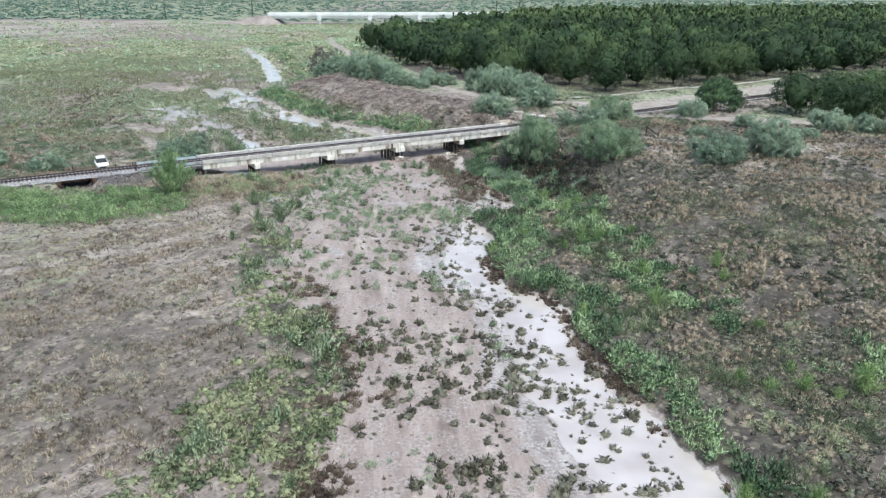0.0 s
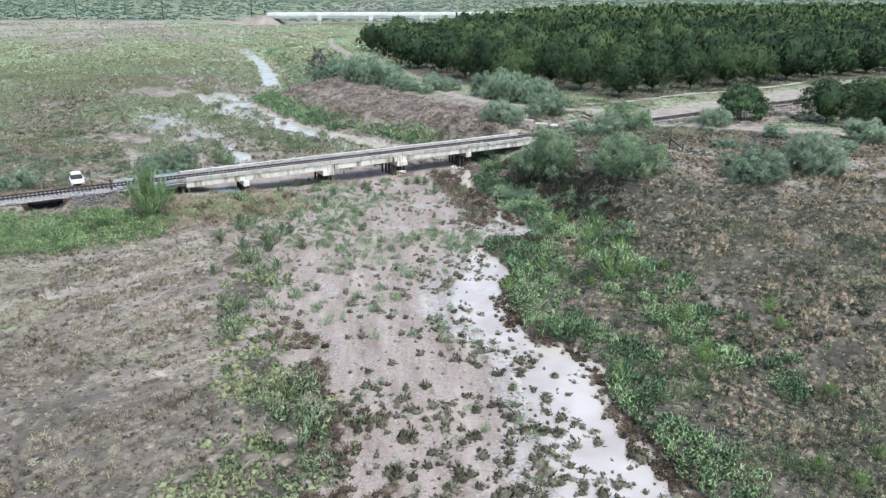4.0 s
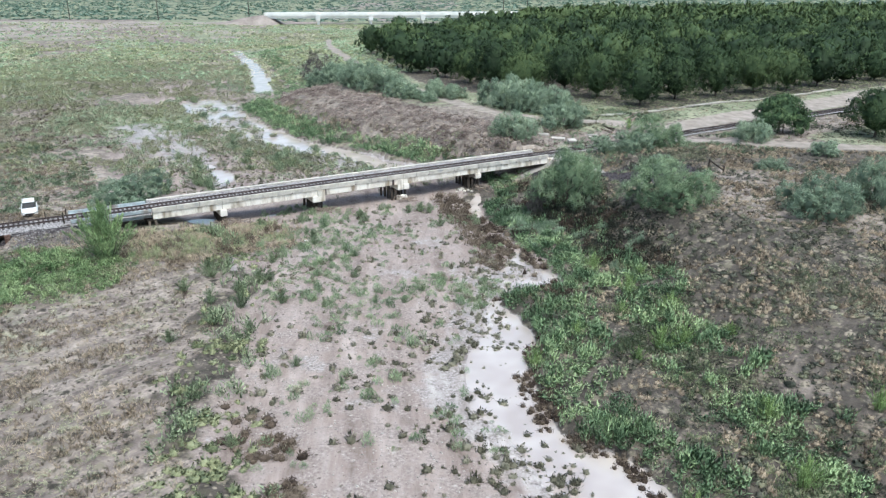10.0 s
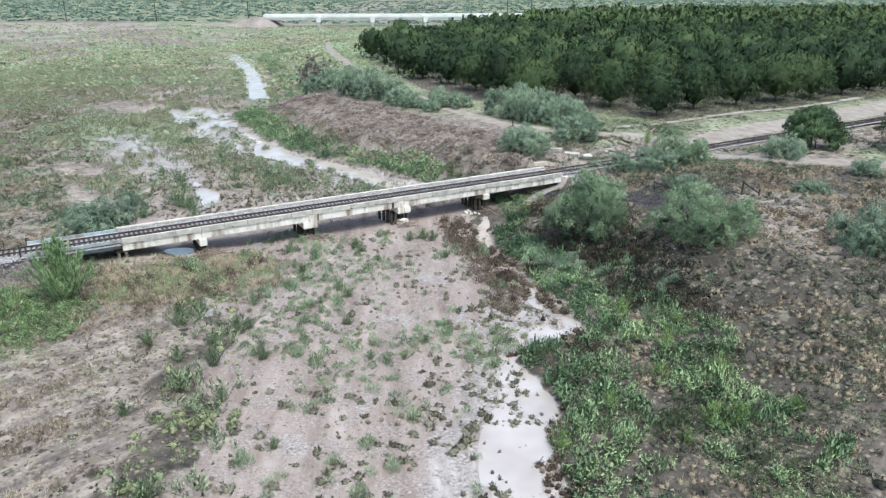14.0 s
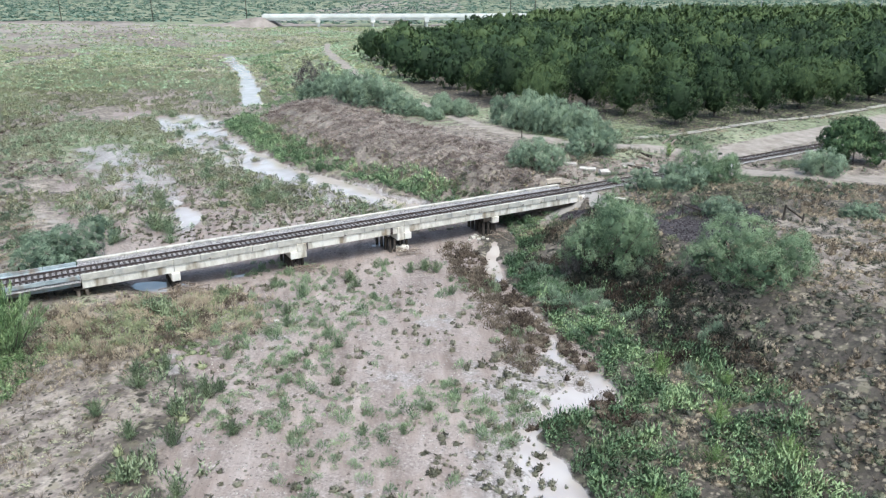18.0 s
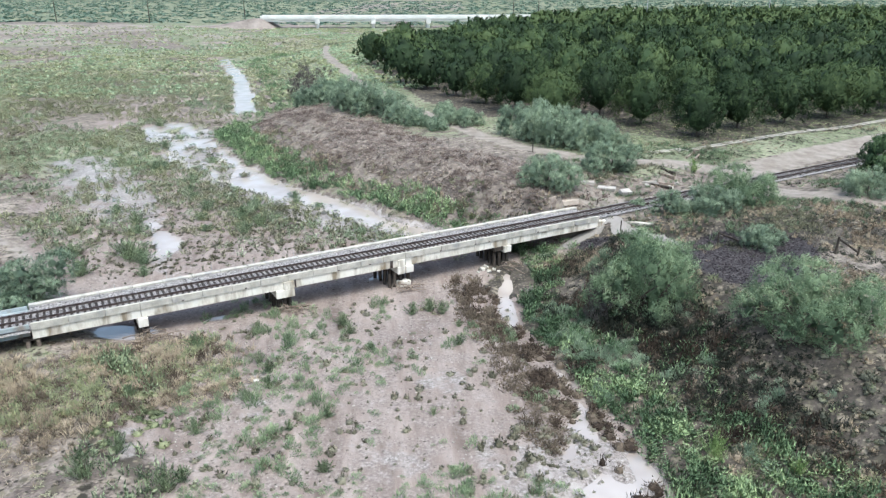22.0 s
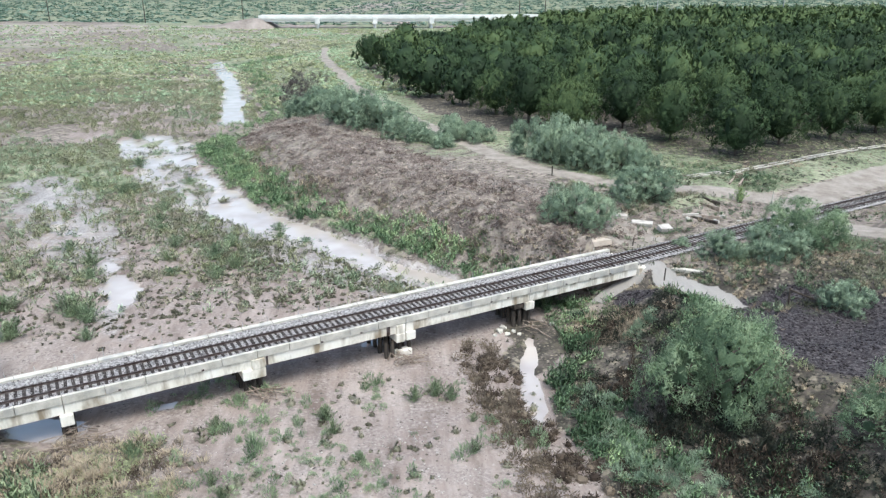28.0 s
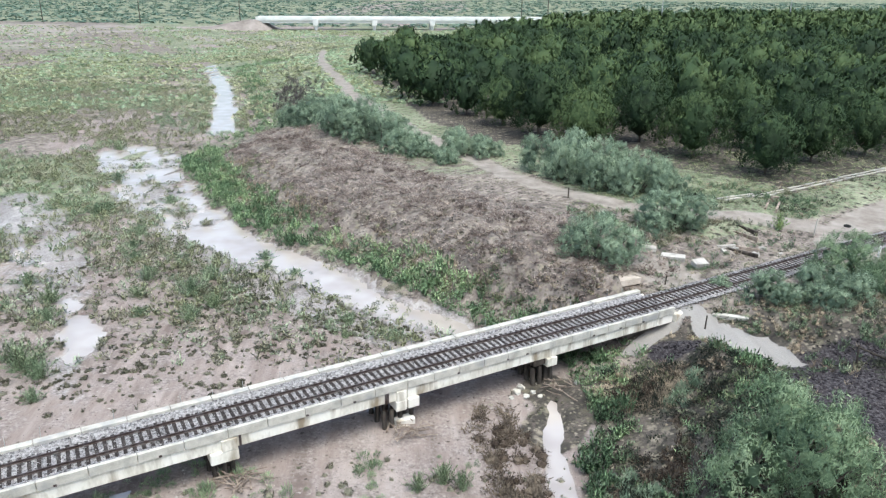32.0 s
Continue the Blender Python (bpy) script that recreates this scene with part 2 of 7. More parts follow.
ROUNDLEAF = material("dark_green_tree_leaves", [(0.03, 0.058, 0.026), (0.068, 0.12, 0.052), (0.14, 0.2, 0.085)], 0.3, 0.75, tint=0.6, island=0.1, bump=0)
RUSTTIMBER = material("rust_stained_timber", [(0.05, 0.03, 0.024), (0.11, 0.066, 0.052), (0.19, 0.125, 0.1)], 2.0, 0.9, bump=0.5)
STICKS = material("grey_driftwood", [(0.12, 0.09, 0.07), (0.24, 0.19, 0.155), (0.38, 0.32, 0.27)], 2.0, 0.9, island=0.4, bump=0.2)


def water_material():
    m = bpy.data.materials.new("muddy_water")
    m.use_nodes = True
    N, L = m.node_tree.nodes, m.node_tree.links
    b = N["Principled BSDF"]
    geo, n, ramp = N.new("ShaderNodeNewGeometry"), N.new("ShaderNodeTexNoise"), N.new("ShaderNodeValToRGB")
    n.inputs["Scale"].default_value = 0.25
    L.new(geo.outputs["Position"], n.inputs["Vector"])
    L.new(n.outputs["Fac"], ramp.inputs["Fac"])
    ramp.color_ramp.elements[0].color, ramp.color_ramp.elements[1].color = (0.41, 0.35, 0.315, 1), (0.53, 0.47, 0.435, 1)
    ramp.color_ramp.elements[0].position, ramp.color_ramp.elements[1].position = 0.35, 0.65
    L.new(ramp.outputs["Color"], b.inputs["Base Color"])
    b.inputs["Roughness"].default_value, b.inputs["IOR"].default_value = 0.07, 2.5
    w, bump = N.new("ShaderNodeTexNoise"), N.new("ShaderNodeBump")
    w.inputs["Scale"].default_value, w.inputs["Detail"].default_value = 1.6, 3.0
    L.new(geo.outputs["Position"], w.inputs["Vector"])
    bump.inputs["Strength"].default_value, bump.inputs["Distance"].default_value = 0.05, 0.05
    L.new(w.outputs["Fac"], bump.inputs["Height"])
    L.new(bump.outputs["Normal"], b.inputs["Normal"])
    return m


WATER = water_material()


def ground_material():
    """Soil whose cover follows the painted zones of the plan."""
    m = bpy.data.materials.new("river_valley_ground")
    m.use_nodes = True
    N, L = m.node_tree.nodes, m.node_tree.links
    b = N["Principled BSDF"]
    b.inputs["Roughness"].default_value, b.inputs["Specular IOR Level"].default_value = 0.92, 0.25
    geo = N.new("ShaderNodeNewGeometry")

    def tex(scale, detail=6, stretch=None):
        n = N.new("ShaderNodeTexNoise")
        n.inputs["Scale"].default_value, n.inputs["Detail"].default_value = scale, detail
        n.inputs["Roughness"].default_value = 0.65
        src = geo.outputs["Position"]
        if stretch:
            mp = N.new("ShaderNodeMapping")
            mp.vector_type = "TEXTURE"
            mp.inputs["Scale"].default_value, mp.inputs["Rotation"].default_value = stretch[0], (0, 0, stretch[1])
            L.new(src, mp.inputs["Vector"])
            src = mp.outputs[0]
        L.new(src, n.inputs["Vector"])
        return n.outputs["Fac"]

    def ramp(fac, stops, lo=0.3, hi=0.7):
        r = N.new("ShaderNodeValToRGB")
        e = r.color_ramp.elements
        while len(e) < len(stops):
            e.new(0.5)
        for k, c in enumerate(stops):
            e[k].position, e[k].color = lo + (hi - lo) * k / (len(stops) - 1), (*c, 1)
        L.new(fac, r.inputs["Fac"])
        return r.outputs["Color"]

    def mix(fac, a, c):
        x = N.new("ShaderNodeMix")
        x.data_type = "RGBA"
        L.new(fac, x.inputs["Factor"])
        L.new(a, x.inputs["A"])
        L.new(c, x.inputs["B"])
        return x.outputs["Result"]

    def math_node(op, a, c):
        x = N.new("ShaderNodeMath")
        x.operation, x.use_clamp = op, True
        for k, v in enumerate((a, c)):
            if isinstance(v, (int, float)):
                x.inputs[k].default_value = v
            else:
                L.new(v, x.inputs[k])
        return x.outputs[0]

    fine, mid, wide = tex(4.0, 8), tex(0.55, 10), tex(0.09, 8)
    flow = tex(0.5, 8, ((1.0, 6.0, 1.0), radians(6)))
    furrow = tex(0.8, 6, ((7.0, 0.9, 1.0), radians(47)))
    silt = ramp(flow, [(0.165, 0.128, 0.114), (0.275, 0.224, 0.203), (0.38, 0.322, 0.296)], 0.36, 0.64)
    grit = ramp(fine, [(0.15, 0.122, 0.112), (0.27, 0.228, 0.212), (0.41, 0.362, 0.342)], 0.32, 0.68)
    bed = mix(ramp(mid, [(0, 0, 0), (0.85, 0.85, 0.85)], 0.42, 0.58), silt, grit)
    dry = mix(ramp(fine, [(0, 0, 0), (1, 1, 1)], 0.40, 0.60), ramp(furrow, [(0.10, 0.082, 0.076), (0.23, 0.19, 0.168), (0.40, 0.345, 0.30)], 0.37, 0.63), ramp(mid, [(0.085, 0.07, 0.064), (0.20, 0.17, 0.152), (0.42, 0.37, 0.315)], 0.38, 0.64))
    green = mix(ramp(fine, [(0, 0, 0), (1, 1, 1)], 0.40, 0.60), ramp(mid, [(0.078, 0.106, 0.058), (0.165, 0.2, 0.118), (0.29, 0.3, 0.2)], 0.36, 0.64), ramp(wide, [(0.13, 0.148, 0.092), (0.235, 0.26, 0.168), (0.42, 0.415, 0.31)], 0.36, 0.64))
    road = ramp(mid, [(0.2, 0.172, 0.15), (0.285, 0.25, 0.222), (0.365, 0.328, 0.298)])
    # dark ground: dead leaves, and the shade painted under plants and trees
    litter_shade = mix(ramp(fine, [(0, 0, 0), (1, 1, 1)], 0.42, 0.60), ramp(mid, [(0.028, 0.025, 0.023), (0.062, 0.053, 0.047), (0.12, 0.10, 0.088)], 0.36, 0.62), ramp(furrow, [(0.042, 0.038, 0.031), (0.085, 0.075, 0.063), (0.21, 0.18, 0.148)], 0.38, 0.66))
    stone = ramp(fine, [(0.016, 0.013, 0.015), (0.042, 0.036, 0.04), (0.13, 0.118, 0.12)], 0.34, 0.66)
    wet = mix(ramp(mid, [(0, 0, 0), (1, 1, 1)], 0.45, 0.55), ramp(flow, [(0.2, 0.17, 0.158), (0.34, 0.3, 0.285), (0.48, 0.445, 0.43)], 0.36, 0.64), ramp(fine, [(0.13, 0.11, 0.103), (0.29, 0.255, 0.24), (0.46, 0.43, 0.415)], 0.36, 0.64))

    # small dead tufts and litter specks
    def specks(scale, size, stops):
        warp, vec, v, sep = N.new("ShaderNodeTexNoise"), N.new("ShaderNodeVectorMath"), N.new("ShaderNodeTexVoronoi"), N.new("ShaderNodeSeparateColor")
        warp.inputs["Scale"].default_value, warp.inputs["Detail"].default_value = scale * 2.5, 4.0
        L.new(geo.outputs["Position"], warp.inputs["Vector"])
        vec.operation = "MULTIPLY_ADD"
        L.new(warp.outputs["Color"], vec.inputs[0])
        vec.inputs[1].default_value = (0.7 / scale,) * 3
        L.new(geo.outputs["Position"], vec.inputs[2])
        v.inputs["Scale"].default_value = scale
        L.new(vec.outputs[0], v.inputs["Vector"])
        L.new(v.outputs["Color"], sep.inputs[0])
        inside = ramp(v.outputs["Distance"], [(1, 1, 1), (0, 0, 0)], size * 0.55, size)
        return inside, ramp(sep.outputs[0], stops, 0.1, 0.9)

    for scale, size in ((0.9, 0.42), (2.4, 0.4)):
        where, tone = specks(scale, size, [(0.035, 0.032, 0.026), (0.10, 0.09, 0.068), (0.15, 0.135, 0.10), (0.27, 0.235, 0.185)])
        dry, litter_shade, green = mix(where, dry, tone), mix(where, litter_shade, tone), mix(where, green, tone)
        where, tone = specks(scale * 1.7, size * 0.5, [(0.07, 0.058, 0.05), (0.16, 0.135, 0.115), (0.40, 0.36, 0.33)])
        bed = mix(where, bed, tone)

    za, zb = N.new("ShaderNodeAttribute"), N.new("ShaderNodeAttribute")
    za.attribute_name, zb.attribute_name = "zone_a", "zone_b"
    sa, sb = N.new("ShaderNodeSeparateColor"), N.new("ShaderNodeSeparateColor")
    L.new(za.outputs["Color"], sa.inputs[0])
    L.new(zb.outputs["Color"], sb.inputs[0])
    # break the zone borders up with the middle noise
    wob = math_node("SUBTRACT", mid, 0.0)

    def edge(v, sharp=5.0):
        s = N.new("ShaderNodeMath")
        s.operation = "ADD"
        L.new(v, s.inputs[0])
        L.new(wob, s.inputs[1])
        t = N.new("ShaderNodeMath")
        t.operation, t.use_clamp = "MULTIPLY_ADD", True
        L.new(s.outputs[0], t.inputs[0])
        t.inputs[1].default_value, t.inputs[2].default_value = sharp, -sharp + 0.5
        return t.outputs[0]

    col = mix(edge(sa.outputs[2]), dry, litter_shade)
    col = mix(edge(sa.outputs[1]), col, green)
    col = mix(edge(sa.outputs[0]), col, bed)
    col = mix(edge(sb.outputs[0]), col, road)
    col = mix(edge(sb.outputs[1]), col, stone)
    col = mix(edge(sb.outputs[2]), col, wet)
    col = mix(edge(zb.outputs["Alpha"], 9.0), col, ramp(flow, [(0.25, 0.232, 0.218), (0.3, 0.28, 0.265), (0.345, 0.325, 0.308)]))
    L.new(col, b.inputs["Base Color"])
    gloss = N.new("ShaderNodeMapRange")
    L.new(edge(sb.outputs[2]), gloss.inputs["Value"])
    gloss.inputs["To Min"].default_value, gloss.inputs["To Max"].default_value = 0.93, 0.32
    L.new(gloss.outputs[0], b.inputs["Roughness"])
    bump = N.new("ShaderNodeBump")
    bump.inputs["Strength"].default_value, bump.inputs["Distance"].default_value = 0.5, 0.12
    hs = N.new("ShaderNodeMath")
    hs.operation = "ADD"
    L.new(fine, hs.inputs[0])
    L.new(mid, hs.inputs[1])
    L.new(hs.outputs[0], bump.inputs["Height"])
    L.new(bump.outputs["Normal"], b.inputs["Normal"])
    return m


GROUND = ground_material()

# ---------------------------------------------------------------- the lie of the land
# railway: origin and heading of the bridge's own axis; s runs along it, o towards the lower river
RX, RY, RA = -15.75, 127.01, radians(30.29)
RAIL_Z = 2.49
BRIDGE_M = pose(RX, RY, 0, 0, 0, 30.29)


def rail_so(x, y):
    dx, dy = np.asarray(x, float) - RX, np.asarray(y, float) - RY
    return dx * math.cos(RA) + dy * math.sin(RA), dx * math.sin(RA) - dy * math.cos(RA)


def rail_xy(s, o=0.0):
    return RX + s * math.cos(RA) + o * math.sin(RA), RY + s * math.sin(RA) - o * math.cos(RA)


def bed_right(y):
    return np.interp(y, [0, 33, 37, 40, 44, 48, 53, 57, 62, 65.5, 67, 69, 72, 76, 78.5, 82, 84.5, 87, 90, 91.2, 92, 94, 97, 101.7, 104.5, 107, 110, 112.5, 115, 118, 124, 131, 138, 141, 146.7, 150.4, 153, 156, 161, 165.6, 169.6, 176, 191.5, 208, 224, 240, 271, 341, 430, 585, 700],
                     [30, 18.4, 16.9, 15.5, 14.6, 13.4, 11.9, 11.0, 11.4, 9.7, 7.2, 5.6, 5.2, 4.8, 4.6, 5.7, 5.4, 4.5, 3.0, 4.2, 9.6, 10.2, 9.4, 9.1, 7.4, 6.8, 6.2, 5.7, 4.8, 3.9, 4.0, 6, 5, 2, -3.5, -9.7, -13, -14.6, -19, -24.5, -29, -34.5, -44.3, -53, -52, -47, -57, -82, -66, -5, 15])


def bed_left(y):
    return np.interp(y, [0, 35, 42, 54, 64, 73, 86, 100, 108, 116, 130, 150, 180, 220, 300, 420, 585, 700],
                     [-11, -10, -8.5, -8.5, -14.5, -17.5, -19, -23, -27, -34, -47, -60, -72, -82, -98, -125, -150, -150])


def bed_level(y):
    return np.interp(y, [0, 100, 112, 124, 150, 200, 300, 420, 700], [0, 0, -0.25, -1.1, -1.1, -0.7, 0.4, 1.0, 1.5])


POND_LEFT = ([0, 33, 37, 41, 44, 48, 52, 56, 61, 64.7, 67, 69, 71, 74, 78, 81, 84, 87, 90.5, 92, 93.2, 95.8, 97.6, 102.8, 105], [16, 10, 8.9, 8.1, 7.8, 6.4, 6.0, 5.9, 5.4, 4.2, 2.9, 1.7, 0.2, -0.6, -0.3, 0.3, 1.5, 2.0, 2.5, 4.3, 3.9, 4.4, 3.7, 5.4, 6.2])
STREAM = [(6.6, 100), (6.3, 105), (5.5, 109), (4.9, 112.5), (3.9, 115.1), (2.7, 117.6), (2.2, 120), (2.3, 126), (3.4, 131.4), (1.6, 138.4), (-4.0, 145.2), (-8.5, 148.6), (-13.5, 152.6), (-18.5, 157.6), (-24.5, 162.6), (-30, 167), (-37.5, 175), (-47, 188), (-56, 202.5), (-64, 216)]
STREAM_UP = [(-54, 238), (-60, 262), (-72, 300), (-88, 343), (-97, 365)]
SIDE_POOL = [(-34, 131), (-38, 141), (-43, 150), (-54, 162), (-68, 183)]
BRIDGE_POOL = [(-35, 116.0), (-31, 116.5), (-25, 121), (-17, 127.5), (-8, 134)]
PUDDLE = [(-33.5, 116.8), (-31.0, 116.6)]


def water_mask(x, y):
    """1 where water stands in the river bed."""
    wob = (fbm(x, y, 6.0, 3) - 0.5) * 5.0
    right = bed_right(y) + 0.6 + wob * 0.15
    left = np.interp(y, *POND_LEFT) + wob * 0.45
    pond = smooth(x - left, -0.4, 0.9) * smooth(right - x, -0.3, 0.5) * (y < 105.5)
    bars = smooth(fbm(x, y, 3.2, 9), 0.60, 0.68)            # small bars of mud standing out
    pond = pond * (1 - smooth(y, 90.5, 92) * smooth(fbm(x, y, 2.8, 15), 0.50, 0.56))
    pond = pond * (1 - 0.85 * bars * smooth(left + 2.0 - x, 0, 2.0))
    d, a = path_distance(x, y, STREAM)
    a = a * 19                                              # segment number: 0-6 brook, 7-9 under the bridge, on to the open stream
    wide = np.interp(a, [0, 0.9, 1.5, 4, 5, 6, 7.5, 8.4, 9.5, 10, 11, 14, 16, 17.5, 19], [0.5, 0.45, 0.35, 0.3, 0.35, 0.6, 0.7, 0.2, 0.2, 1.2, 2.6, 3.0, 3.8, 5.6, 6.0])
    frilly = np.interp(a, [0, 5, 6, 8, 9, 12, 15, 17], [0.3, 0.25, 0.12, 0.1, 0.15, 0.25, 0.5, 1.0])
    s1 = smooth(wide + wob * frilly - d, -0.3, 0.5)
    s1 = s1 * (1 - smooth(fbm(x, y, 2.4, 13), 0.56, 0.62) * smooth(a, 13.5, 17))
    d, a = path_distance(x, y, STREAM_UP)
    s2 = smooth(3.4 - 1.6 * a + wob * 0.8 - d, -0.4, 0.8)
    d, a = path_distance(x, y, SIDE_POOL)
    s3 = smooth(0.2 + wob * 1.3 - d, -0.4, 0.8)
    d, a = path_distance(x, y, BRIDGE_POOL)
    s4 = smooth(-0.3 + wob * 1.4 - d * 0.8, -0.4, 0.8)
    s4 = s4 * smooth(-x, 8, 12)
    d, a = path_distance(x, y, [(2.5, 126.0), (2.5, 120.2)])
    s4 = np.maximum(s4, smooth(0.8 + wob * 0.12 - d, -0.4, 0.6))
    d, a = path_distance(x, y, PUDDLE)
    s5 = smooth(1.7 + wob * 0.3 - d, -0.4, 0.8)
    d, a = path_distance(x, y, [(-25.0, 100.2), (-23.8, 97.2)])
    s5 = np.maximum(s5, smooth(0.7 + wob * 0.25 - d, -0.4, 0.6))
    return np.maximum.reduce([pond, s1, s2, s3, s4, s5])


CULVERT = (-46.9, -42.2)
APRON = [(11, 139.5), (14.5, 142), (16.5, 144), (18, 141.5), (20, 138), (23, 135.5)]


def ground_z(x, y):
    x, y = np.asarray(x, float), np.asarray(y, float)
    bz = bed_level(y)
    dr, dl = x - bed_right(y), bed_left(y) - x
    rise = np.interp(y, [0, 45, 62, 80, 95, 125, 150, 200, 300, 420], [2.0, 2.0, 2.4, 3.4, 4.3, 4.4, 4.1, 3.8, 3.0, 2.6])
    run = np.interp(y, [0, 60, 90, 110, 130, 150, 200, 420], [26, 24, 17, 14, 12, 13, 20, 40])
    lag = np.interp(y, [0, 60, 80, 100, 125, 145, 200], [10, 11, 9, 7, 3, 2, 3])
    right = smooth(dr, 0, 2.5) * 0.55 + smooth(dr, lag, lag + run) * rise + smooth(-y, -1000, -420) * 0
    left = smooth(dl, -0.5, 3.0) * 0.55 + smooth(dl, 8, 40) * 0.8
    z = bz + np.where(dr > 0, right, np.where(dl > -0.5, left, 0.0))
    # away from the river the valley floor is one level
    z = z + (fbm(x, y, 9.0, 21) - 0.5) * (0.16 + 0.54 * smooth(np.maximum(dr, dl), 0, 5)) + (fbm(x, y, 1.7, 25) - 0.5) * (0.10 + 0.12 * smooth(np.maximum(dr, dl), 0, 3))
    mound = smooth(dr, 4, 12) * smooth(34 - dr, 0, 10) * smooth(y, 140, 150) * smooth(240 - y, 0, 25)
    z = z + mound * (0.5 + (fbm(x, y, 2.6, 31) - 0.5) * (1.5 + 1.2 * smooth(x, -14, 2)))
    # gravel spill and earth heap by the abutment
    z = z + 0.5 * np.exp(-((x - 26) / 6.5) ** 2 - ((y - 126) / 6) ** 2)
    dip = smooth(11 - np.hypot(x - 24, y - 131.5), 0, 5)
    z = z * (1 - dip) + np.minimum(z, 2.3 + (z - 2.3) * 0.15) * dip
    # railway embankment
    s, o = rail_so(x, y)
    crest = 2.02 + np.clip(s - 34, 0, 60) * 0.011
    out = np.maximum(np.maximum(s + 35.6, 0) * (s < 0), np.maximum(34.6 - s, 0) * (s > 0))
    emb = crest - np.maximum(np.abs(o) - 2.3, 0) / 1.7 - out / 1.2
    gap = smooth(s, CULVERT[0] - 0.2, CULVERT[0] + 0.2) * smooth(CULVERT[1] - s, -0.2, 0.2) * (np.abs(o) < 6)
    emb = np.where(gap > 0, emb * (1 - gap) + 0.55 * gap, emb)
    z = np.maximum(z, emb)
    z = np.where((gap > 0.5) & (np.abs(o) < 5), np.minimum(z, 0.75), z)
    # keep the ground under rails and ties on the right-hand side flush
    beside = (s > 33) & (np.abs(o) < 14)
    z = np.where(beside, crest + (z - crest) * smooth(np.abs(o), 3.0, 14), z)
    # hollow and sand apron under the last span
    under = smooth(o, -3.4, -2.4) * smooth(9 - o, 0, 4) * smooth(s, 18, 21) * smooth(34.7 - s, 0, 0.5)
    floor = np.interp(s, [18, 26, 31, 34.6], [-1.1, -0.7, 0.2, 0.9])
    z = z * (1 - under) + np.minimum(z, floor) * under
    apron = smooth(5.5 - path_distance(x, y, APRON)[0], 0, 3.2) * (1 - smooth(s, 33.9, 34.6) * smooth(4.4 - np.abs(o), 0, 1.6))
    z = z * (1 - apron) + np.minimum(z, 1.25) * apron
    z = z + 0.9 * np.exp(-((x - 14.0) / 2.0) ** 2 - ((y - 138) / 1.6) ** 2)
    z = z - 0.38 * water_mask(x, y) * ((dr < 1.2) & (dl < 1.0))
    return z


def gz(x, y):
    return float(ground_z(np.array([x]), np.array([y]))[0])


ROAD = [(160, 244), (110, 212), (75, 188), (56, 176), (44, 167.5), (38, 160), (44, 151), (56, 146), (90, 140), (150, 120)]
TRACK_UP = [(38, 166), (26, 167.6), (16.5, 171), (10, 176.5), (3.4, 185), (-0.5, 195), (-13.4, 222), (-30, 267), (-39, 302), (-51, 345), (-63, 420)]
LEFT_ROAD = [(-70, 122), (-52, 121), (-45, 126), (-55, 140), (-90, 150), (-140, 160)]


def dr_(x, y):
    return x - bed_right(y)


def dl_(x, y):
    return bed_left(y) - x


GREEN_BAND = [(4.6, 125), (8.2, 116), (11, 109), (13.5, 103.6), (15.5, 95), (17.5, 86), (18.3, 78), (19.5, 70.5), (23, 64.5), (27, 58.5), (32, 50), (38, 43)]


def lush(x, y):
    """Share of lush green on the right bank: a strip at the water and a second one that leaves it up the slope."""
    dr = dr_(x, y)
    strip = smooth(np.interp(y, [30, 45, 60, 68, 80, 88, 95, 130], [4.0, 3.6, 4.2, 6.0, 6.5, 8.0, 4.0, 4.0]) + 3 * (fbm(x, y, 4, 301) - 0.5) - dr, -0.8, 0.8)
    d = path_distance(x, y, GREEN_BAND)[0]
    band = smooth(np.interp(y, [40, 80, 92, 105, 130], [3.0, 3.4, 4.2, 4.0, 4.6]) + 5 * (fbm(x, y, 5, 303) - 0.5) - d, -1, 1)
    return np.maximum(strip * (0.3 + 0.7 * smooth(fbm(x, y, 2.6, 305), 0.42, 0.54)), band * smooth(fbm(x, y, 3.0, 307), np.interp(y, [75, 95], [0.48, 0.41]), np.interp(y, [75, 95], [0.58, 0.53])))


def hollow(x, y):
    """1 in the hollow round the big mesquites, nearly bare, its shade painted as dark ground."""
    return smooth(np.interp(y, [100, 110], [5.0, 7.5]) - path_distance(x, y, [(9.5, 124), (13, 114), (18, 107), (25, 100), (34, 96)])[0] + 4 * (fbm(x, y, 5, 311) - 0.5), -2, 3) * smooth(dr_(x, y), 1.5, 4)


def streak(x, y):
    """Bands along the old plough lines of the terrace and the slope."""
    u, v = (x * 0.68 + y * 0.73) / 6.0, y * 0.68 - x * 0.73
    return fbm(u, v, 2.0, 313, 2)


def gravel_slope(x, y):
    """Grey gravel heaped against the embankment between the culvert and the bridge."""
    s, o = rail_so(x, y)
    return smooth(s, -43.2, -41.5) * smooth(-32.5 - s, 0, 2.5) * smooth(o, 1.6, 2.4) * smooth(7.0 + 2 * (fbm(x, y, 3, 351) - 0.5) - o, 0, 1.5)


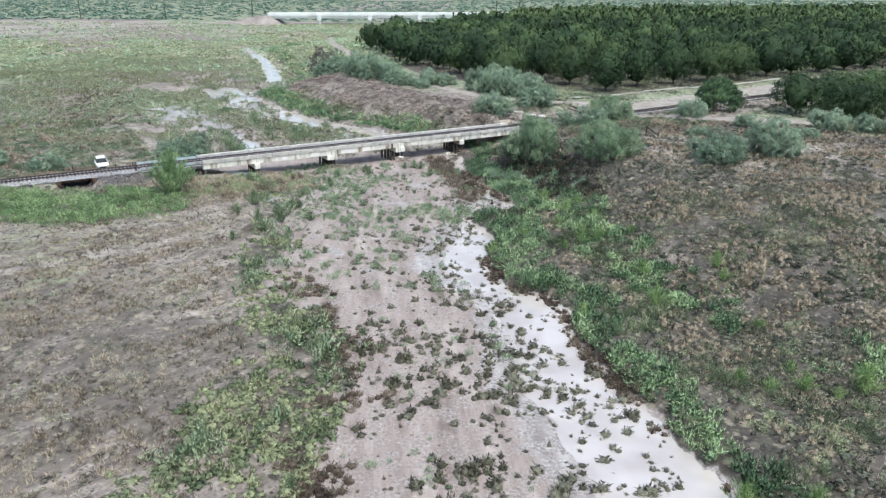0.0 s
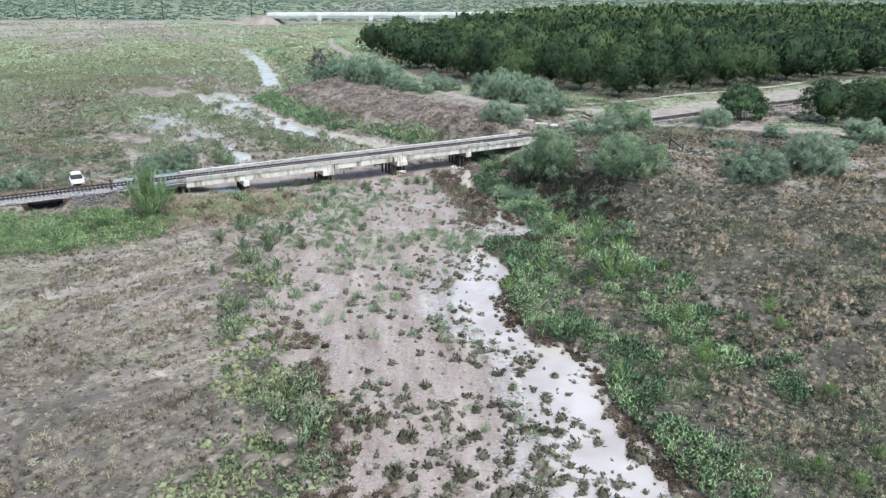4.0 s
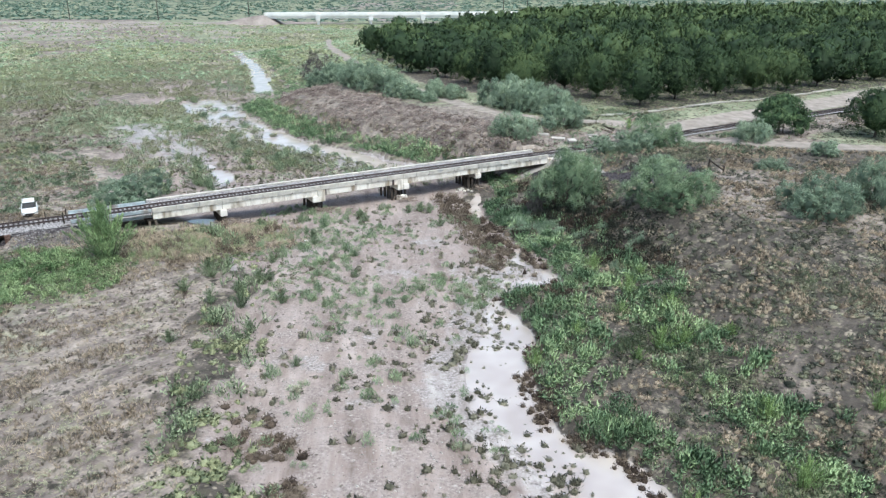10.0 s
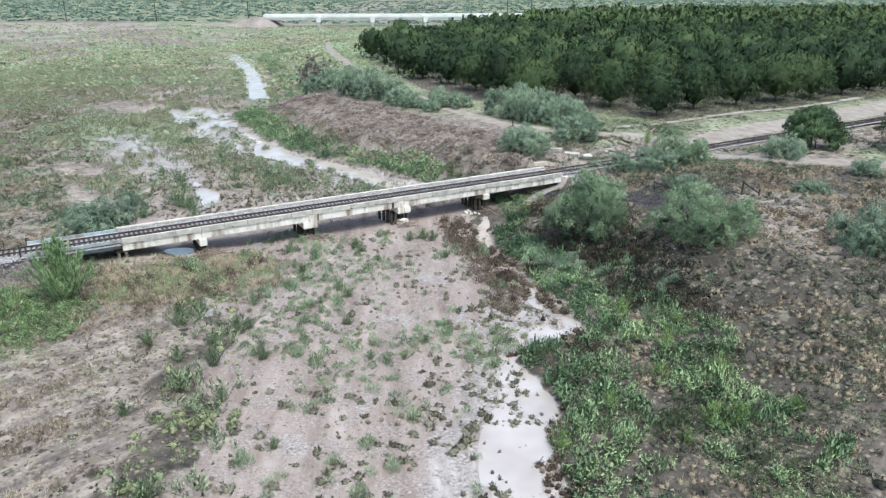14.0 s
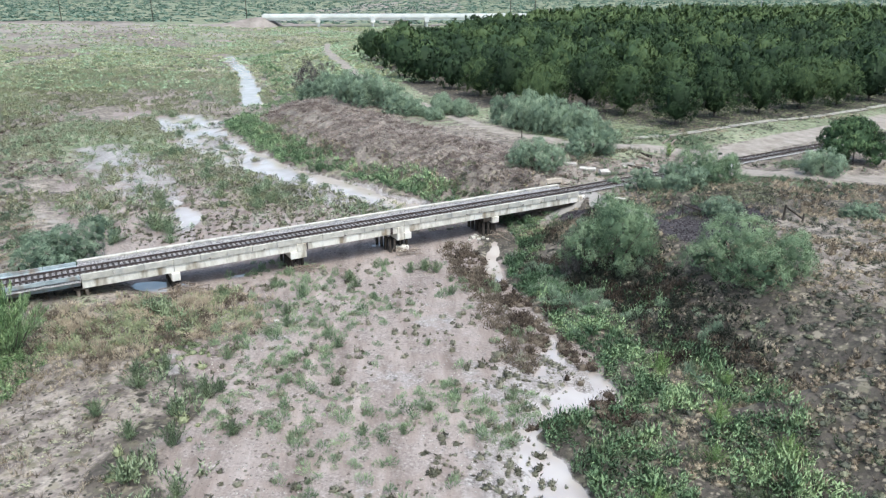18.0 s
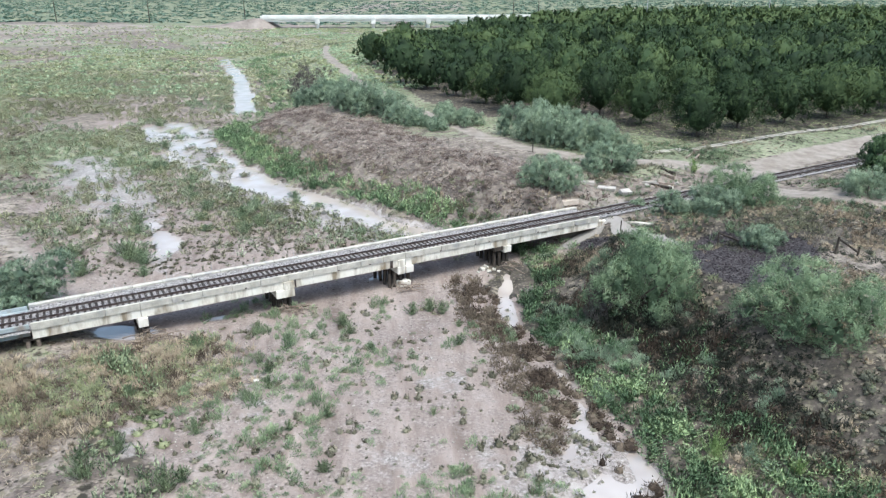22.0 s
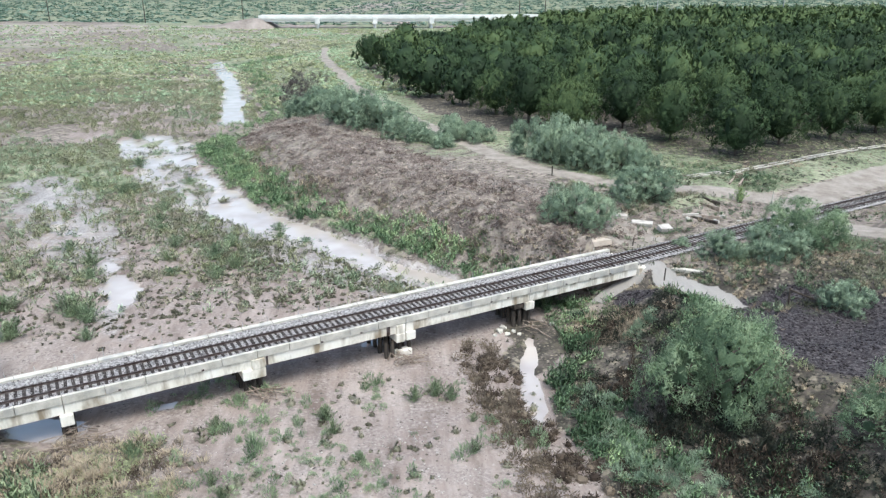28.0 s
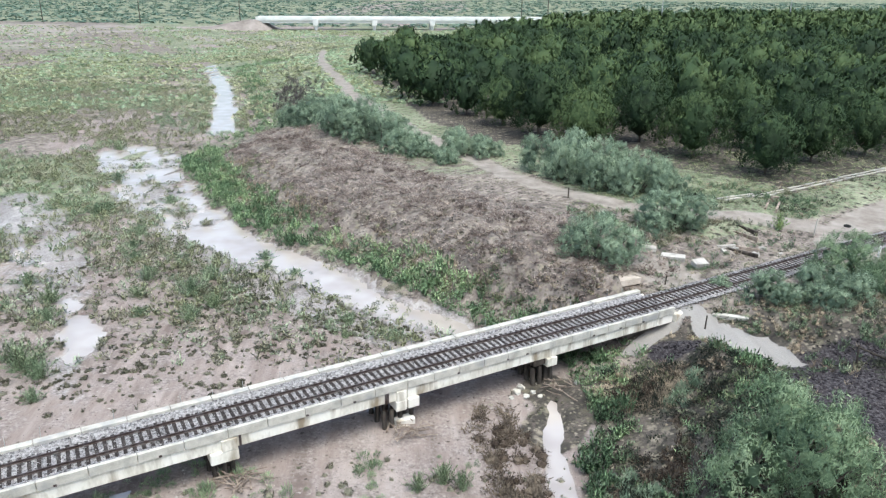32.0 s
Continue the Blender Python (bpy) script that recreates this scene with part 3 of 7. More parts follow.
def sand_fan(x, y):
    """Smooth silt fan washed out round the abutment's corner, in two limbs."""
    d, a = path_distance(x, y, [(16.6, 144.2), (17.8, 141.6), (19.6, 138.3), (21.4, 136.2), (23.2, 135.0)])
    fan = smooth(np.interp(a, [0, 0.25, 0.6, 0.8, 1], [0.9, 1.7, 2.4, 1.9, 0.5]) + (fbm(x, y, 2, 321) - 0.5) * 0.7 - d, -0.3, 0.3)
    d, a = path_distance(x, y, [(16.4, 143.6), (13.2, 141.2), (10.8, 139.2)])
    return np.maximum(fan, smooth(0.9 - d, -0.3, 0.3)) * smooth(np.hypot(x - 14.0, (y - 138.0) * 1.2), 2.1, 2.5)


def orchard_ok(x, y):
    s, o = rail_so(x, y)
    left = np.interp(y, [185, 205, 211, 230, 248, 276, 314, 350, 420, 520, 560, 700], [40, 10, 2.0, -9, -14, -23, -32.5, -37, -42, -48, -30, 10])
    back = np.interp(x, [-45, -36, -20, 10, 60, 120, 220, 400], [318, 328, 352, 430, 540, 620, 660, 690])
    main = (-o > 17.5) & (x > left) & (y < back) & (x < 620)
    return main


def spill_d(x, y):
    """Distance from the middle of the dark stone spill, which has two lobes."""
    return np.minimum(np.hypot((x - 26.5) * 0.95, y - 129.5), np.hypot(x - 25.5, y - 121.5) + 2.2)


def zones(x, y):
    """Shares of bed silt, green cover, road dirt, stones and wet mud (the rest is dry grass)."""
    dr, dl = x - bed_right(y), bed_left(y) - x
    dl = dl + (fbm(x, y, 7, 201) - 0.5) * 7 * smooth(140 - y, 0, 20)
    dr = dr + (fbm(x, y, 5, 203) - 0.5) * 2.5
    n1, n2, n3 = fbm(x, y, 12, 41), fbm(x, y, 5, 45), fbm(x, y, 30, 49)
    silt = smooth(-dr, -0.8, 0.6) * smooth(-dl, -3.2, 1.8)
    up = smooth(y, 140, 155)
    silt = silt * (1 - up * smooth(n1, 0.34, 0.52) * 0.9)
    green = smooth(dr, -0.5, 0.8) * smooth(9 - dr, -3, 3) * smooth(138 - y, -2, 6) * (0.45 + 0.55 * n2)
    green = np.maximum(green, smooth(dl, -3, 0.5) * smooth(4.5 - dl, -2, 2) * (y < 112) * (0.1 + 0.6 * n2))
    damp = green
    green = green * smooth(y, 138, 142)
    plain = smooth(dl, -46, -8) * smooth(y, 150, 190) * smooth(520 - y, 0, 120)
    green = np.maximum(green, plain * smooth(n3, 0.3, 0.55) * 0.75)
    green = np.maximum(green, smooth(dr, -1, 1) * smooth(10 - dr, -3, 3) * smooth(y, 145, 155) * 0.45)
    green = np.maximum(green, (dl > 4) * smooth(n3, 0.58, 0.7) * 0.42 * (y < 150))
    d, a = path_distance(x, y, [(-75, 92), (-47, 92), (-42, 96)])
    damp = np.maximum(damp, smooth(8 - d, -2, 4))
    green = np.maximum(green, smooth(dr - 20, 0, 15) * (y > 185) * 0.5)
    green = np.maximum(green, smooth(y, 600, 640))
    s, o = rail_so(x, y)
    verge = smooth(-o, 6, 10) * smooth(s, 40, 55) + smooth(o, 12, 18) * smooth(s, 72, 84)
    green = np.maximum(green, np.clip(verge, 0, 1) * 0.75)
    slope = smooth(dr, 11 + 5 * smooth(y, 60, 90), 17 + 6 * smooth(y, 60, 90)) * smooth(136 - y, 0, 12) * (0.35 + 0.65 * smooth(n1, 0.36, 0.56))
    litter_shade = smooth(dr, 3, 9) * smooth(150 - y, 0, 15) * (0.85 + 0.15 * smooth(n1, 0.32, 0.55)) * (1 - (0.3 + 0.4 * smooth(y, 55, 80)) * slope)
    litter_shade = litter_shade * np.interp(y, [70, 95], [1.1, 1.0])
    # shade of the big mesquites painted into the ground of the hollow
    litter_shade = np.maximum(litter_shade, hollow(x, y))
    litter_shade = np.maximum(litter_shade, (dl > 3) * (y < 120) * smooth(n1 + 0.16 * smooth(70 - y, 0, 22), 0.40, 0.56) * np.interp(y, [60, 85], [0.5, 0.3]))
    # dark soil under the weed strips, painted to carry the shade between plants
    litter_shade = np.maximum(litter_shade, smooth(damp, 0.1, 0.5) * 0.95)
    green = green * (1 - 0.9 * orchard_ok(x, y + 2))
    # orchard floor darkened to carry the trees' shade, in bands along the rows
    litter_shade = np.maximum(litter_shade, orchard_ok(x, y + 3) * (0.8 + 0.2 * smooth(np.sin(rail_so(x, y)[1] * 0.4987 + 1.0), -0.3, 0.6)))
    litter_shade = np.maximum(litter_shade, smooth(dr, 4, 9) * smooth(36 - dr, 0, 8) * (y > 142) * smooth(235 - y, 0, 20) * 0.36)
    # the same painted shade under the tree block below the railway
    litter_shade = np.maximum(litter_shade, smooth(o, 13, 20) * smooth(s, 78, 88) * (0.3 + 0.6 * smooth(np.sin(s * 0.4987 - 1.0), -0.4, 0.6)))
    # road dirt
    d, a = path_distance(x, y, ROAD)
    road = smooth(2.7 + 1.0 * smooth(y, 165, 200) - d, -1.0, 1.5)
    d, a = path_distance(x, y, TRACK_UP)
    road = np.maximum(road, smooth(1.9 - d, -0.8, 0.8) * 0.9)
    d, a = path_distance(x, y, [(-62, 61), (-50, 65), (-44.5, 68), (-41, 71), (-37, 75.5)])
    road = np.maximum(road, smooth(1.3 - d, -0.9, 0.6) * 0.6)
    d, a = path_distance(x, y, LEFT_ROAD)
    road = np.maximum(road, smooth(1.4 - d, -0.8, 0.8) * 0.55)
    far = 1.25 * smooth(y, 330, 470) * smooth(600 - y, 0, 20) * smooth(-x, 60, 90) * smooth(n3, 0.25, 0.6)
    road = np.maximum(road, far * 0.72)
    s, o = rail_so(x, y)
    road = np.maximum(road, smooth(o, -3, -2) * smooth(1.8 - o, 0, 1.5) * smooth(s, 29, 31) * smooth(35 - s, 0, 1) * 0.9)
    road = np.maximum(road, smooth(4 - np.hypot(x - 17, y - 152), -1, 2) * 0.8)
    # stones
    s, o = rail_so(x, y)
    on = (s < -35) | (s > 34)
    stone = on * smooth(np.where(s > 34, 1.7, 2.7) - np.abs(o), -0.4, 0.6)
    stone = np.maximum(stone, smooth(8.0 - spill_d(x, y), -2, 2.5))
    stone = np.maximum(stone, smooth(2.4 - np.hypot(x - 14.0, (y - 138.0) * 1.2), -0.3, 0.5))
    pale = gravel_slope(x, y)
    d, a = path_distance(x, y, BRIDGE_POOL)
    wet = smooth(5.0 - d, -1, 3) * (dr < 0) * (dl < 2) * 0.5 * n2
    d, a = path_distance(x, y, SIDE_POOL)
    wet = np.maximum(wet, smooth(1.6 + 5.0 * smooth(a, 0.45, 0.7) - d, -3, 3) * (0.35 + 0.6 * n2))
    # bare wet mud beside the pond, and the silt apron at the bridge's end
    left = np.interp(y, *POND_LEFT)
    wet = np.maximum(wet, smooth(x - left, -5.5, -1.0) * smooth(bed_right(y) - x, -0.5, 0.5) * smooth(105 - y, 0, 8) * (0.55 + 0.4 * n2))
    d, a = path_distance(x, y, [(-7, 144.6), (-17, 151), (-25, 158), (-33, 166), (-42, 178), (-52, 191)])
    wet = np.maximum(wet, smooth(5.0 - d, -1.0, 1.5) * 0.9)
    edge = water_mask(x, y)
    wet = np.maximum(wet, edge * (dr < 1.5))
    wet = np.maximum(wet, silt * smooth(n2, 0.55, 0.75) * 0.5 * (y < 110))
    # brown pool under the span, its dark reflection painted as ground colour
    mud = smooth(2.4 - path_distance(x, y, [(2.6, 128.4), (4.2, 131.5), (3.2, 134.5)])[0], -0.6, 0.8)
    litter_shade = np.maximum(litter_shade, mud)
    silt, wet, green = silt * (1 - mud), wet * (1 - mud), green * (1 - mud)
    wet = np.maximum(wet * (1 - pale), pale * 0.35)
    stone = np.maximum(stone, pale * 0.55)
    return silt, green, litter_shade, road, stone, wet, sand_fan(x, y)


def axis(lo, a, b, hi, step, grow):
    mid = list(np.arange(a, b + 0.01, step))
    up, d = [b + step], step
    while up[-1] < hi:
        d *= grow
        up.append(up[-1] + d)
    down, d = [a - step], step
    while down[-1] > lo:
        d *= grow
        down.append(down[-1] - d)
    return np.array(down[::-1] + mid + up)


def make_ground():
    xs = axis(-4000, -58, 48, 4000, 0.85, 1.055)
    ys = axis(-600, 32, 172, 5000, 0.85, 1.04)
    gx, gy = np.meshgrid(xs, ys)
    x, y = gx.ravel(), gy.ravel()
    verts = np.column_stack([x, y, ground_z(x, y)])
    nx, ny = len(xs), len(ys)
    idx = np.arange(nx * ny).reshape(ny, nx)
    faces = np.stack([idx[:-1, :-1], idx[:-1, 1:], idx[1:, 1:], idx[1:, :-1]], -1).reshape(-1, 4)
    me = quick_mesh("ground", verts, faces, smooth_shade=True)
    silt, green, litter_shade, road, stone, wet, sand = zones(x, y)
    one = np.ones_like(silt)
    for name, cols in (("zone_a", (silt, green, litter_shade, one)), ("zone_b", (road, stone, wet, sand))):
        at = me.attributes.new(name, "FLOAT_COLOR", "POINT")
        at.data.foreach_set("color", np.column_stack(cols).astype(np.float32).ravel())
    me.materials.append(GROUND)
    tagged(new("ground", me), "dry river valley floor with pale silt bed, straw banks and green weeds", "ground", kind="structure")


make_ground()


def make_water():
    ys = np.arange(-120, 380, 2.0)
    rows = []
    for k in range(9):
        f = k / 8
        rows.append(np.column_stack([(bed_left(ys) - 1.5) * (1 - f) + (bed_right(ys) + 1.4) * f, ys, bed_level(ys) - 0.14]))
    v = np.stack(rows, 1).reshape(-1, 3)
    idx = np.arange(len(ys) * 9).reshape(len(ys), 9)
    faces = np.stack([idx[:-1, :-1], idx[:-1, 1:], idx[1:, 1:], idx[1:, :-1]], -1).reshape(-1, 4)
    me = quick_mesh("water", v, faces, smooth_shade=True)
    me.materials.append(WATER)
    tagged(new("water", me), "shallow muddy flood water mirroring a bright sky", "water", kind="structure")


make_water()

# ---------------------------------------------------------------- railway bridge
def build_bridge():
    bridge = tagged(empty("railway_bridge", BRIDGE_M), "weathered concrete girder railway bridge on dark timber piles", "bridge")
    joints = [-26.6, -18.1, -4.7, 8.0, 20.9, 34.3]
    for k, (a, b) in enumerate(zip(joints, joints[1:])):
        bm = bmesh.new()
        # trough slab with two webs standing under it
        box(bm, a + 0.03, b - 0.03, -2.22, -1.2, 1.22, 2.12, 0.03)
        box(bm, a + 0.03, b - 0.03, 1.2, 2.22, 1.22, 2.12, 0.03)
        box(bm, a + 0.03, b - 0.03, -1.19, 1.19, 1.75, 2.10)
        part("girder", bm, CONCRETE, bridge, "stained concrete girder span")
        n = max(3, round((b - a) / (2.05 if k > 2 else 2.6)))
        for j in range(n):
            s0, s1 = a + (b - a) * j / n + 0.02, a + (b - a) * (j + 1) / n - 0.02
            for side in (-1, 1):
                bm = bmesh.new()
                e = 0.03 * random.random()
                y0, y1 = sorted((side * (2.32 + e), side * (2.06 + e))) if side < 0 else (1.9, 2.4 + e)
                box(bm, s0, s1, y0, y1, 2.06, 2.66 + 0.03 * random.random(), 0.02)
                part("kerb_panel", bm, KERB, bridge)
        # web stiffeners, faint raised ribs on the near and far faces
        for j in range(1, n):
            s = a + (b - a) * j / n
            for side in (-1, 1):
                bm = bmesh.new()
                y0, y1 = sorted((side * 2.2, side * 2.255))
                box(bm, s - 0.05, s + 0.05, y0, y1, 1.3, 2.05)
                part("rib", bm, CONCRETE, bridge)
        bm = bmesh.new()
        box(bm, a + 0.2, b - 0.2, -2.05, 2.05, 2.125, 2.2)
        part("deck_slab", bm, KERB, bridge)
    # lower steel span on the field side of the river
    for y0, y1 in ((-1.75, -1.5), (1.5, 1.75)):
        bm = bmesh.new()
        box(bm, -35.6, -26.7, y0, y1, 1.45, 2.1, 0.02)
        box(bm, -35.6, -26.7, y0 - 0.1, y1 + 0.1, 1.4, 1.449)
        box(bm, -35.6, -26.7, y0 - 0.1, y1 + 0.1, 2.101, 2.15)
        part("steel_beam", bm, GREYSTEEL, bridge, "blue-grey steel beam")
    for side in (-1, 1):
        for j in range(3):
            bm = bmesh.new()
            y0, y1 = sorted((side * 2.02, side * 2.16))
            box(bm, -35.6 + j * 2.98, -32.66 + j * 2.98, y0, y1, 2.16, 2.56, 0.015)
            part("edge_board", bm, GREYSTEEL, bridge)
    bm = bmesh.new()
    box(bm, -35.6, -26.7, -2.0, 2.0, 2.155, 2.24)
    part("deck_plate", bm, GREYSTEEL, bridge)

    def pile_row(s, lo, hi, n, r=0.19, rake=0.0):
        for k in range(n):
            y = -1.75 + 3.5 * k / (n - 1)
            bm = bmesh.new()
            tube(bm, (s + random.uniform(-0.06, 0.06), y, hi), (s + rake + random.uniform(-0.12, 0.12), y * 1.08, lo), r * 0.95, r * 1.05, 9)
            part("timber_post", bm, TIMBER, bridge)

    def cap(s0, s1, z0=0.36, y=-2.42, deep=4.84, name="pier_cap"):
        bm = bmesh.new()
        box(bm, s0, s1, y, y + deep, z0, 1.21, 0.05)
        part(name, bm, CONCRETE, bridge)

    # piers, from the field side to the abutment
    cap(-18.45, -17.6)
    pile_row(-18.25, -2.4, 0.35, 5)
    pile_row(-17.75, -2.4, 0.35, 4)
    cap(-5.95, -4.15, 0.4)
    bm = bmesh.new()
    box(bm, -5.2, -4.2, -2.44, -2.08, 1.215, 2.02, 0.03)
    part("bearing_block", bm, CONCRETE, bridge)
    for s in (-5.7, -5.1, -4.5):
        pile_row(s, -2.4, 0.39, 4)
    bm = bmesh.new()
    box(bm, -4.06, -3.9, -2.28, -2.23, 1.25, 2.05)
    part("joint_plate", bm, RAIL, bridge, "rusty steel joint plate")
    cap(7.05, 7.88, 0.4)
    cap(7.98, 8.9, 0.42)
    bm = bmesh.new()
    box(bm, 7.1, 7.86, -2.4, -2.08, 1.215, 2.0, 0.03)
    part("bearing_block", bm, CONCRETE, bridge)
    bm = bmesh.new()
    box(bm, 6.22, 6.52, -2.28, -2.23, 1.23, 2.05)
    part("joint_plate", bm, RAIL, bridge, "rusty steel joint plate")
    for s in (6.3, 6.9, 7.6, 8.5):
        pile_row(s, -2.6, 0.39, 4)
    bm = bmesh.new()
    box(bm, 7.2, 8.6, -2.3, -1.5, -2.0, -0.5, 0.08, 0.1)
    part("concrete_footing", bm, CONCRETE, bridge, "cracked white concrete footing")
    cap(20.4, 21.4, 0.45)
    for s in (19.5, 20.1, 20.8, 21.2):
        pile_row(s, -2.4, 0.44, 5, 0.2)
    bm = bmesh.new()
    box(bm, 19.2, 20.38, -2.2, 2.2, 0.7, 1.2, 0.03)
    part("timber_cap", bm, TIMBER, bridge)
    # double post bent under the joint of the steel span
    for s in (-27.0, -26.3):
        for y in (-1.7, -0.6, 0.6, 1.7):
            bm = bmesh.new()
            tube(bm, (s, y, 1.2), (s + (0.25 if s > -26.5 else -0.1), y * 1.1, -1.4), 0.17, 0.2, 8)
            part("timber_post", bm, STICKS if y < -1 else TIMBER, bridge, "grey weathered timber post" if y < -1 else "")
    bm = bmesh.new()
    box(bm, -27.3, -26.0, -2.0, 2.0, 1.0, 1.21, 0.03)
    part("timber_cap", bm, TIMBER, bridge)
    # abutments
    bm = bmesh.new()
    box(bm, 34.35, 35.6, -2.5, 2.5, -0.6, 2.0, 0.04)
    part("abutment", bm, CONCRETE, bridge)
    bm = bmesh.new()
    box(bm, -36.4, -35.65, -2.3, 2.3, -0.2, 2.05, 0.04)
    for y in (-1.9, -0.7, 0.7, 1.9):
        tube(bm, (-35.5, y, 1.4), (-35.5, y, 0.0), 0.16, 0.16, 8)
    part("abutment", bm, TIMBER, bridge, "dark timber abutment")
    # thin marker rods standing along the upstream kerb
    s = -24.0
    while s < 33:
        bm = bmesh.new()
        lean = random.uniform(-0.08, 0.08)
        tube(bm, (s, 2.5, 2.1), (s + lean, 2.53, 3.1 + random.uniform(-0.15, 0.25)), 0.022, 0.018, 5)
        part("rod", bm, LIGHTMETAL, bridge)
        s += random.choice((1.9, 2.1, 2.6, 4.2))
    # drain and bolt plates along the near face
    for s in (-14.5, -8.8, 0.5, 3.9, 12.2, 16.6, 18.4, 25.1, 28.0, 30.6):
        bm = bmesh.new()
        box(bm, s - 0.09, s + 0.09, -2.4, -2.33, 2.1, 2.22)
        part("drain", bm, RAIL, bridge)
    return bridge


build_bridge()


def rail_profile(bm, s0, s1, y, step=3.0):
    pts = [(-0.07, 0), (0.07, 0), (0.07, 0.02), (0.012, 0.04), (0.012, 0.12), (0.037, 0.13), (0.037, 0.17), (-0.037, 0.17), (-0.037, 0.13), (-0.012, 0.12), (-0.012, 0.04), (-0.07, 0.02)]
    n = max(1, int((s1 - s0) / step))
    rings = []
    for k in range(n + 1):
        s = s0 + (s1 - s0) * k / n
        z = RAIL_Z - 0.17 + max(0, s - 34) * 0.011
        rings.append([bm.verts.new((s, y + a, z + b)) for a, b in pts])
    for lo, hi in zip(rings, rings[1:]):
        for i in range(len(pts)):
            bm.faces.new((lo[i], hi[i], hi[(i + 1) % len(pts)], lo[(i + 1) % len(pts)]))
    bm.faces.new(rings[0])
    bm.faces.new(rings[-1][::-1])


def build_track():
    track = tagged(empty("railway_track", BRIDGE_M), "single railway track with rusty rails, dark timber ties and grey ballast", "railway")
    for a, b in ((-140, -26), (-26, 34), (34, 170)):
        for y in (-0.755, 0.755):
            bm = bmesh.new()
            rail_profile(bm, a + 0.01, b - 0.01, y)
            part("rail", bm, RAIL, track)
    # ties: nearest ones singly, the far ends joined
    bm = bmesh.new()
    box(bm, -0.115, 0.115, -1.3, 1.3, -0.09, 0.09, 0.012)
    tie = bpy.data.meshes.new("tie")
    bm.to_mesh(tie)
    bm.free()
    tie.materials.append(TIE)
    s = -60.0
    while s < 88:
        ob = new("tie", tie)
        ob.parent = track
        zz = RAIL_Z - 0.26 + max(0, s - 34) * 0.011
        ob.matrix_basis = pose(s, random.uniform(-0.06, 0.06), zz + random.uniform(-0.012, 0.012), random.uniform(-0.5, 0.5), random.uniform(-1.5, 1.5), random.uniform(-1.6, 1.6))
        s += 0.515
    bm = bmesh.new()
    for lo, hi in ((-140, -60.4), (88.4, 170)):
        s = lo
        while s < hi:
            zz = RAIL_Z - 0.26 + max(0, s - 34) * 0.011
            box(bm, s - 0.115, s + 0.115, -1.3, 1.3, zz - 0.09, zz + 0.09)
            s += 0.515
    tagged(part("far_ties", bm, TIE, track), kind="stuff")
    # ballast bed: a rough strip, with loose stones on top
    ss = np.arange(-140, 170, 0.22)
    oo = np.array([-2.3, -2.0, -1.6, -1.3, -0.9, -0.5, 0.0, 0.5, 0.9, 1.3, 1.6, 2.0, 2.3])
    gs, go = np.meshgrid(ss, oo, indexing="ij")
    on_bridge = (gs > -26.5) & (gs < 34.2)
    half = np.where(on_bridge, np.minimum(np.abs(go), 2.03), np.abs(go) * np.where(gs > 34, 0.74, 1.05))
    go = np.sign(go) * half
    z = RAIL_Z - 0.215 + np.maximum(0, gs - 34) * 0.011 + np.where(on_bridge, 0.22 * smooth(np.abs(go), 1.35, 1.7), -0.32 * smooth(np.abs(go), 1.3, 2.4))
    z = z + (rng.random(gs.shape) - 0.5) * 0.07
    v = np.column_stack([gs.ravel(), go.ravel(), z.ravel()])
    idx = np.arange(gs.size).reshape(gs.shape)
    f = np.stack([idx[:-1, :-1], idx[1:, :-1], idx[1:, 1:], idx[:-1, 1:]], -1).reshape(-1, 4)
    mesh_part("ballast_bed", quick_mesh("ballast_bed", v, f), BALLAST, track, "grey crushed stone ballast")
    n = 9500
    s = rng.uniform(-50, 60, n)
    o = rng.uniform(-2.0, 2.0, n)
    on = (s > -26.4) & (s < 34)
    z = RAIL_Z - 0.2 + np.maximum(0, s - 34) * 0.011 + np.where(on, 0.22 * smooth(np.abs(o), 1.35, 1.7), -0.32 * smooth(np.abs(o), 1.3, 2.4))
    size = rng.uniform(0.04, 0.10, n)
    stones("ballast_rubble", np.column_stack([s, o, z]), size, BALLAST, track)


def stones(name, places, size, mat, parent=None, label="", category=""):
    """Loose angular stones, joined."""
    base = np.array([(1, 0, -0.2), (-0.9, 0.3, -0.2), (0.1, 1, 0), (0, -1, 0.1), (0.15, 0.1, 0.85), (-0.1, 0.1, -0.7)])
    tri = np.array([(0, 2, 4), (2, 1, 4), (1, 3, 4), (3, 0, 4), (2, 0, 5), (1, 2, 5), (3, 1, 5), (0, 3, 5)])
    n = len(places)
    a = rng.uniform(0, 6.283, n)
    v = np.repeat(base[None], n, 0) * (0.7 + 0.6 * rng.random((n, 6, 1)))
    c, s = np.cos(a)[:, None], np.sin(a)[:, None]
    v = np.stack([v[..., 0] * c - v[..., 1] * s, v[..., 0] * s + v[..., 1] * c, v[..., 2] * 0.75], -1) * np.asarray(size)[:, None, None] + places[:, None, :]
    f = (tri[None] + 6 * np.arange(n)[:, None, None]).reshape(-1, 3)
    ob = mesh_part(name, quick_mesh(name, v.reshape(-1, 3), f), mat, parent)
    return tagged(ob, label, category, kind="stuff")


build_track()

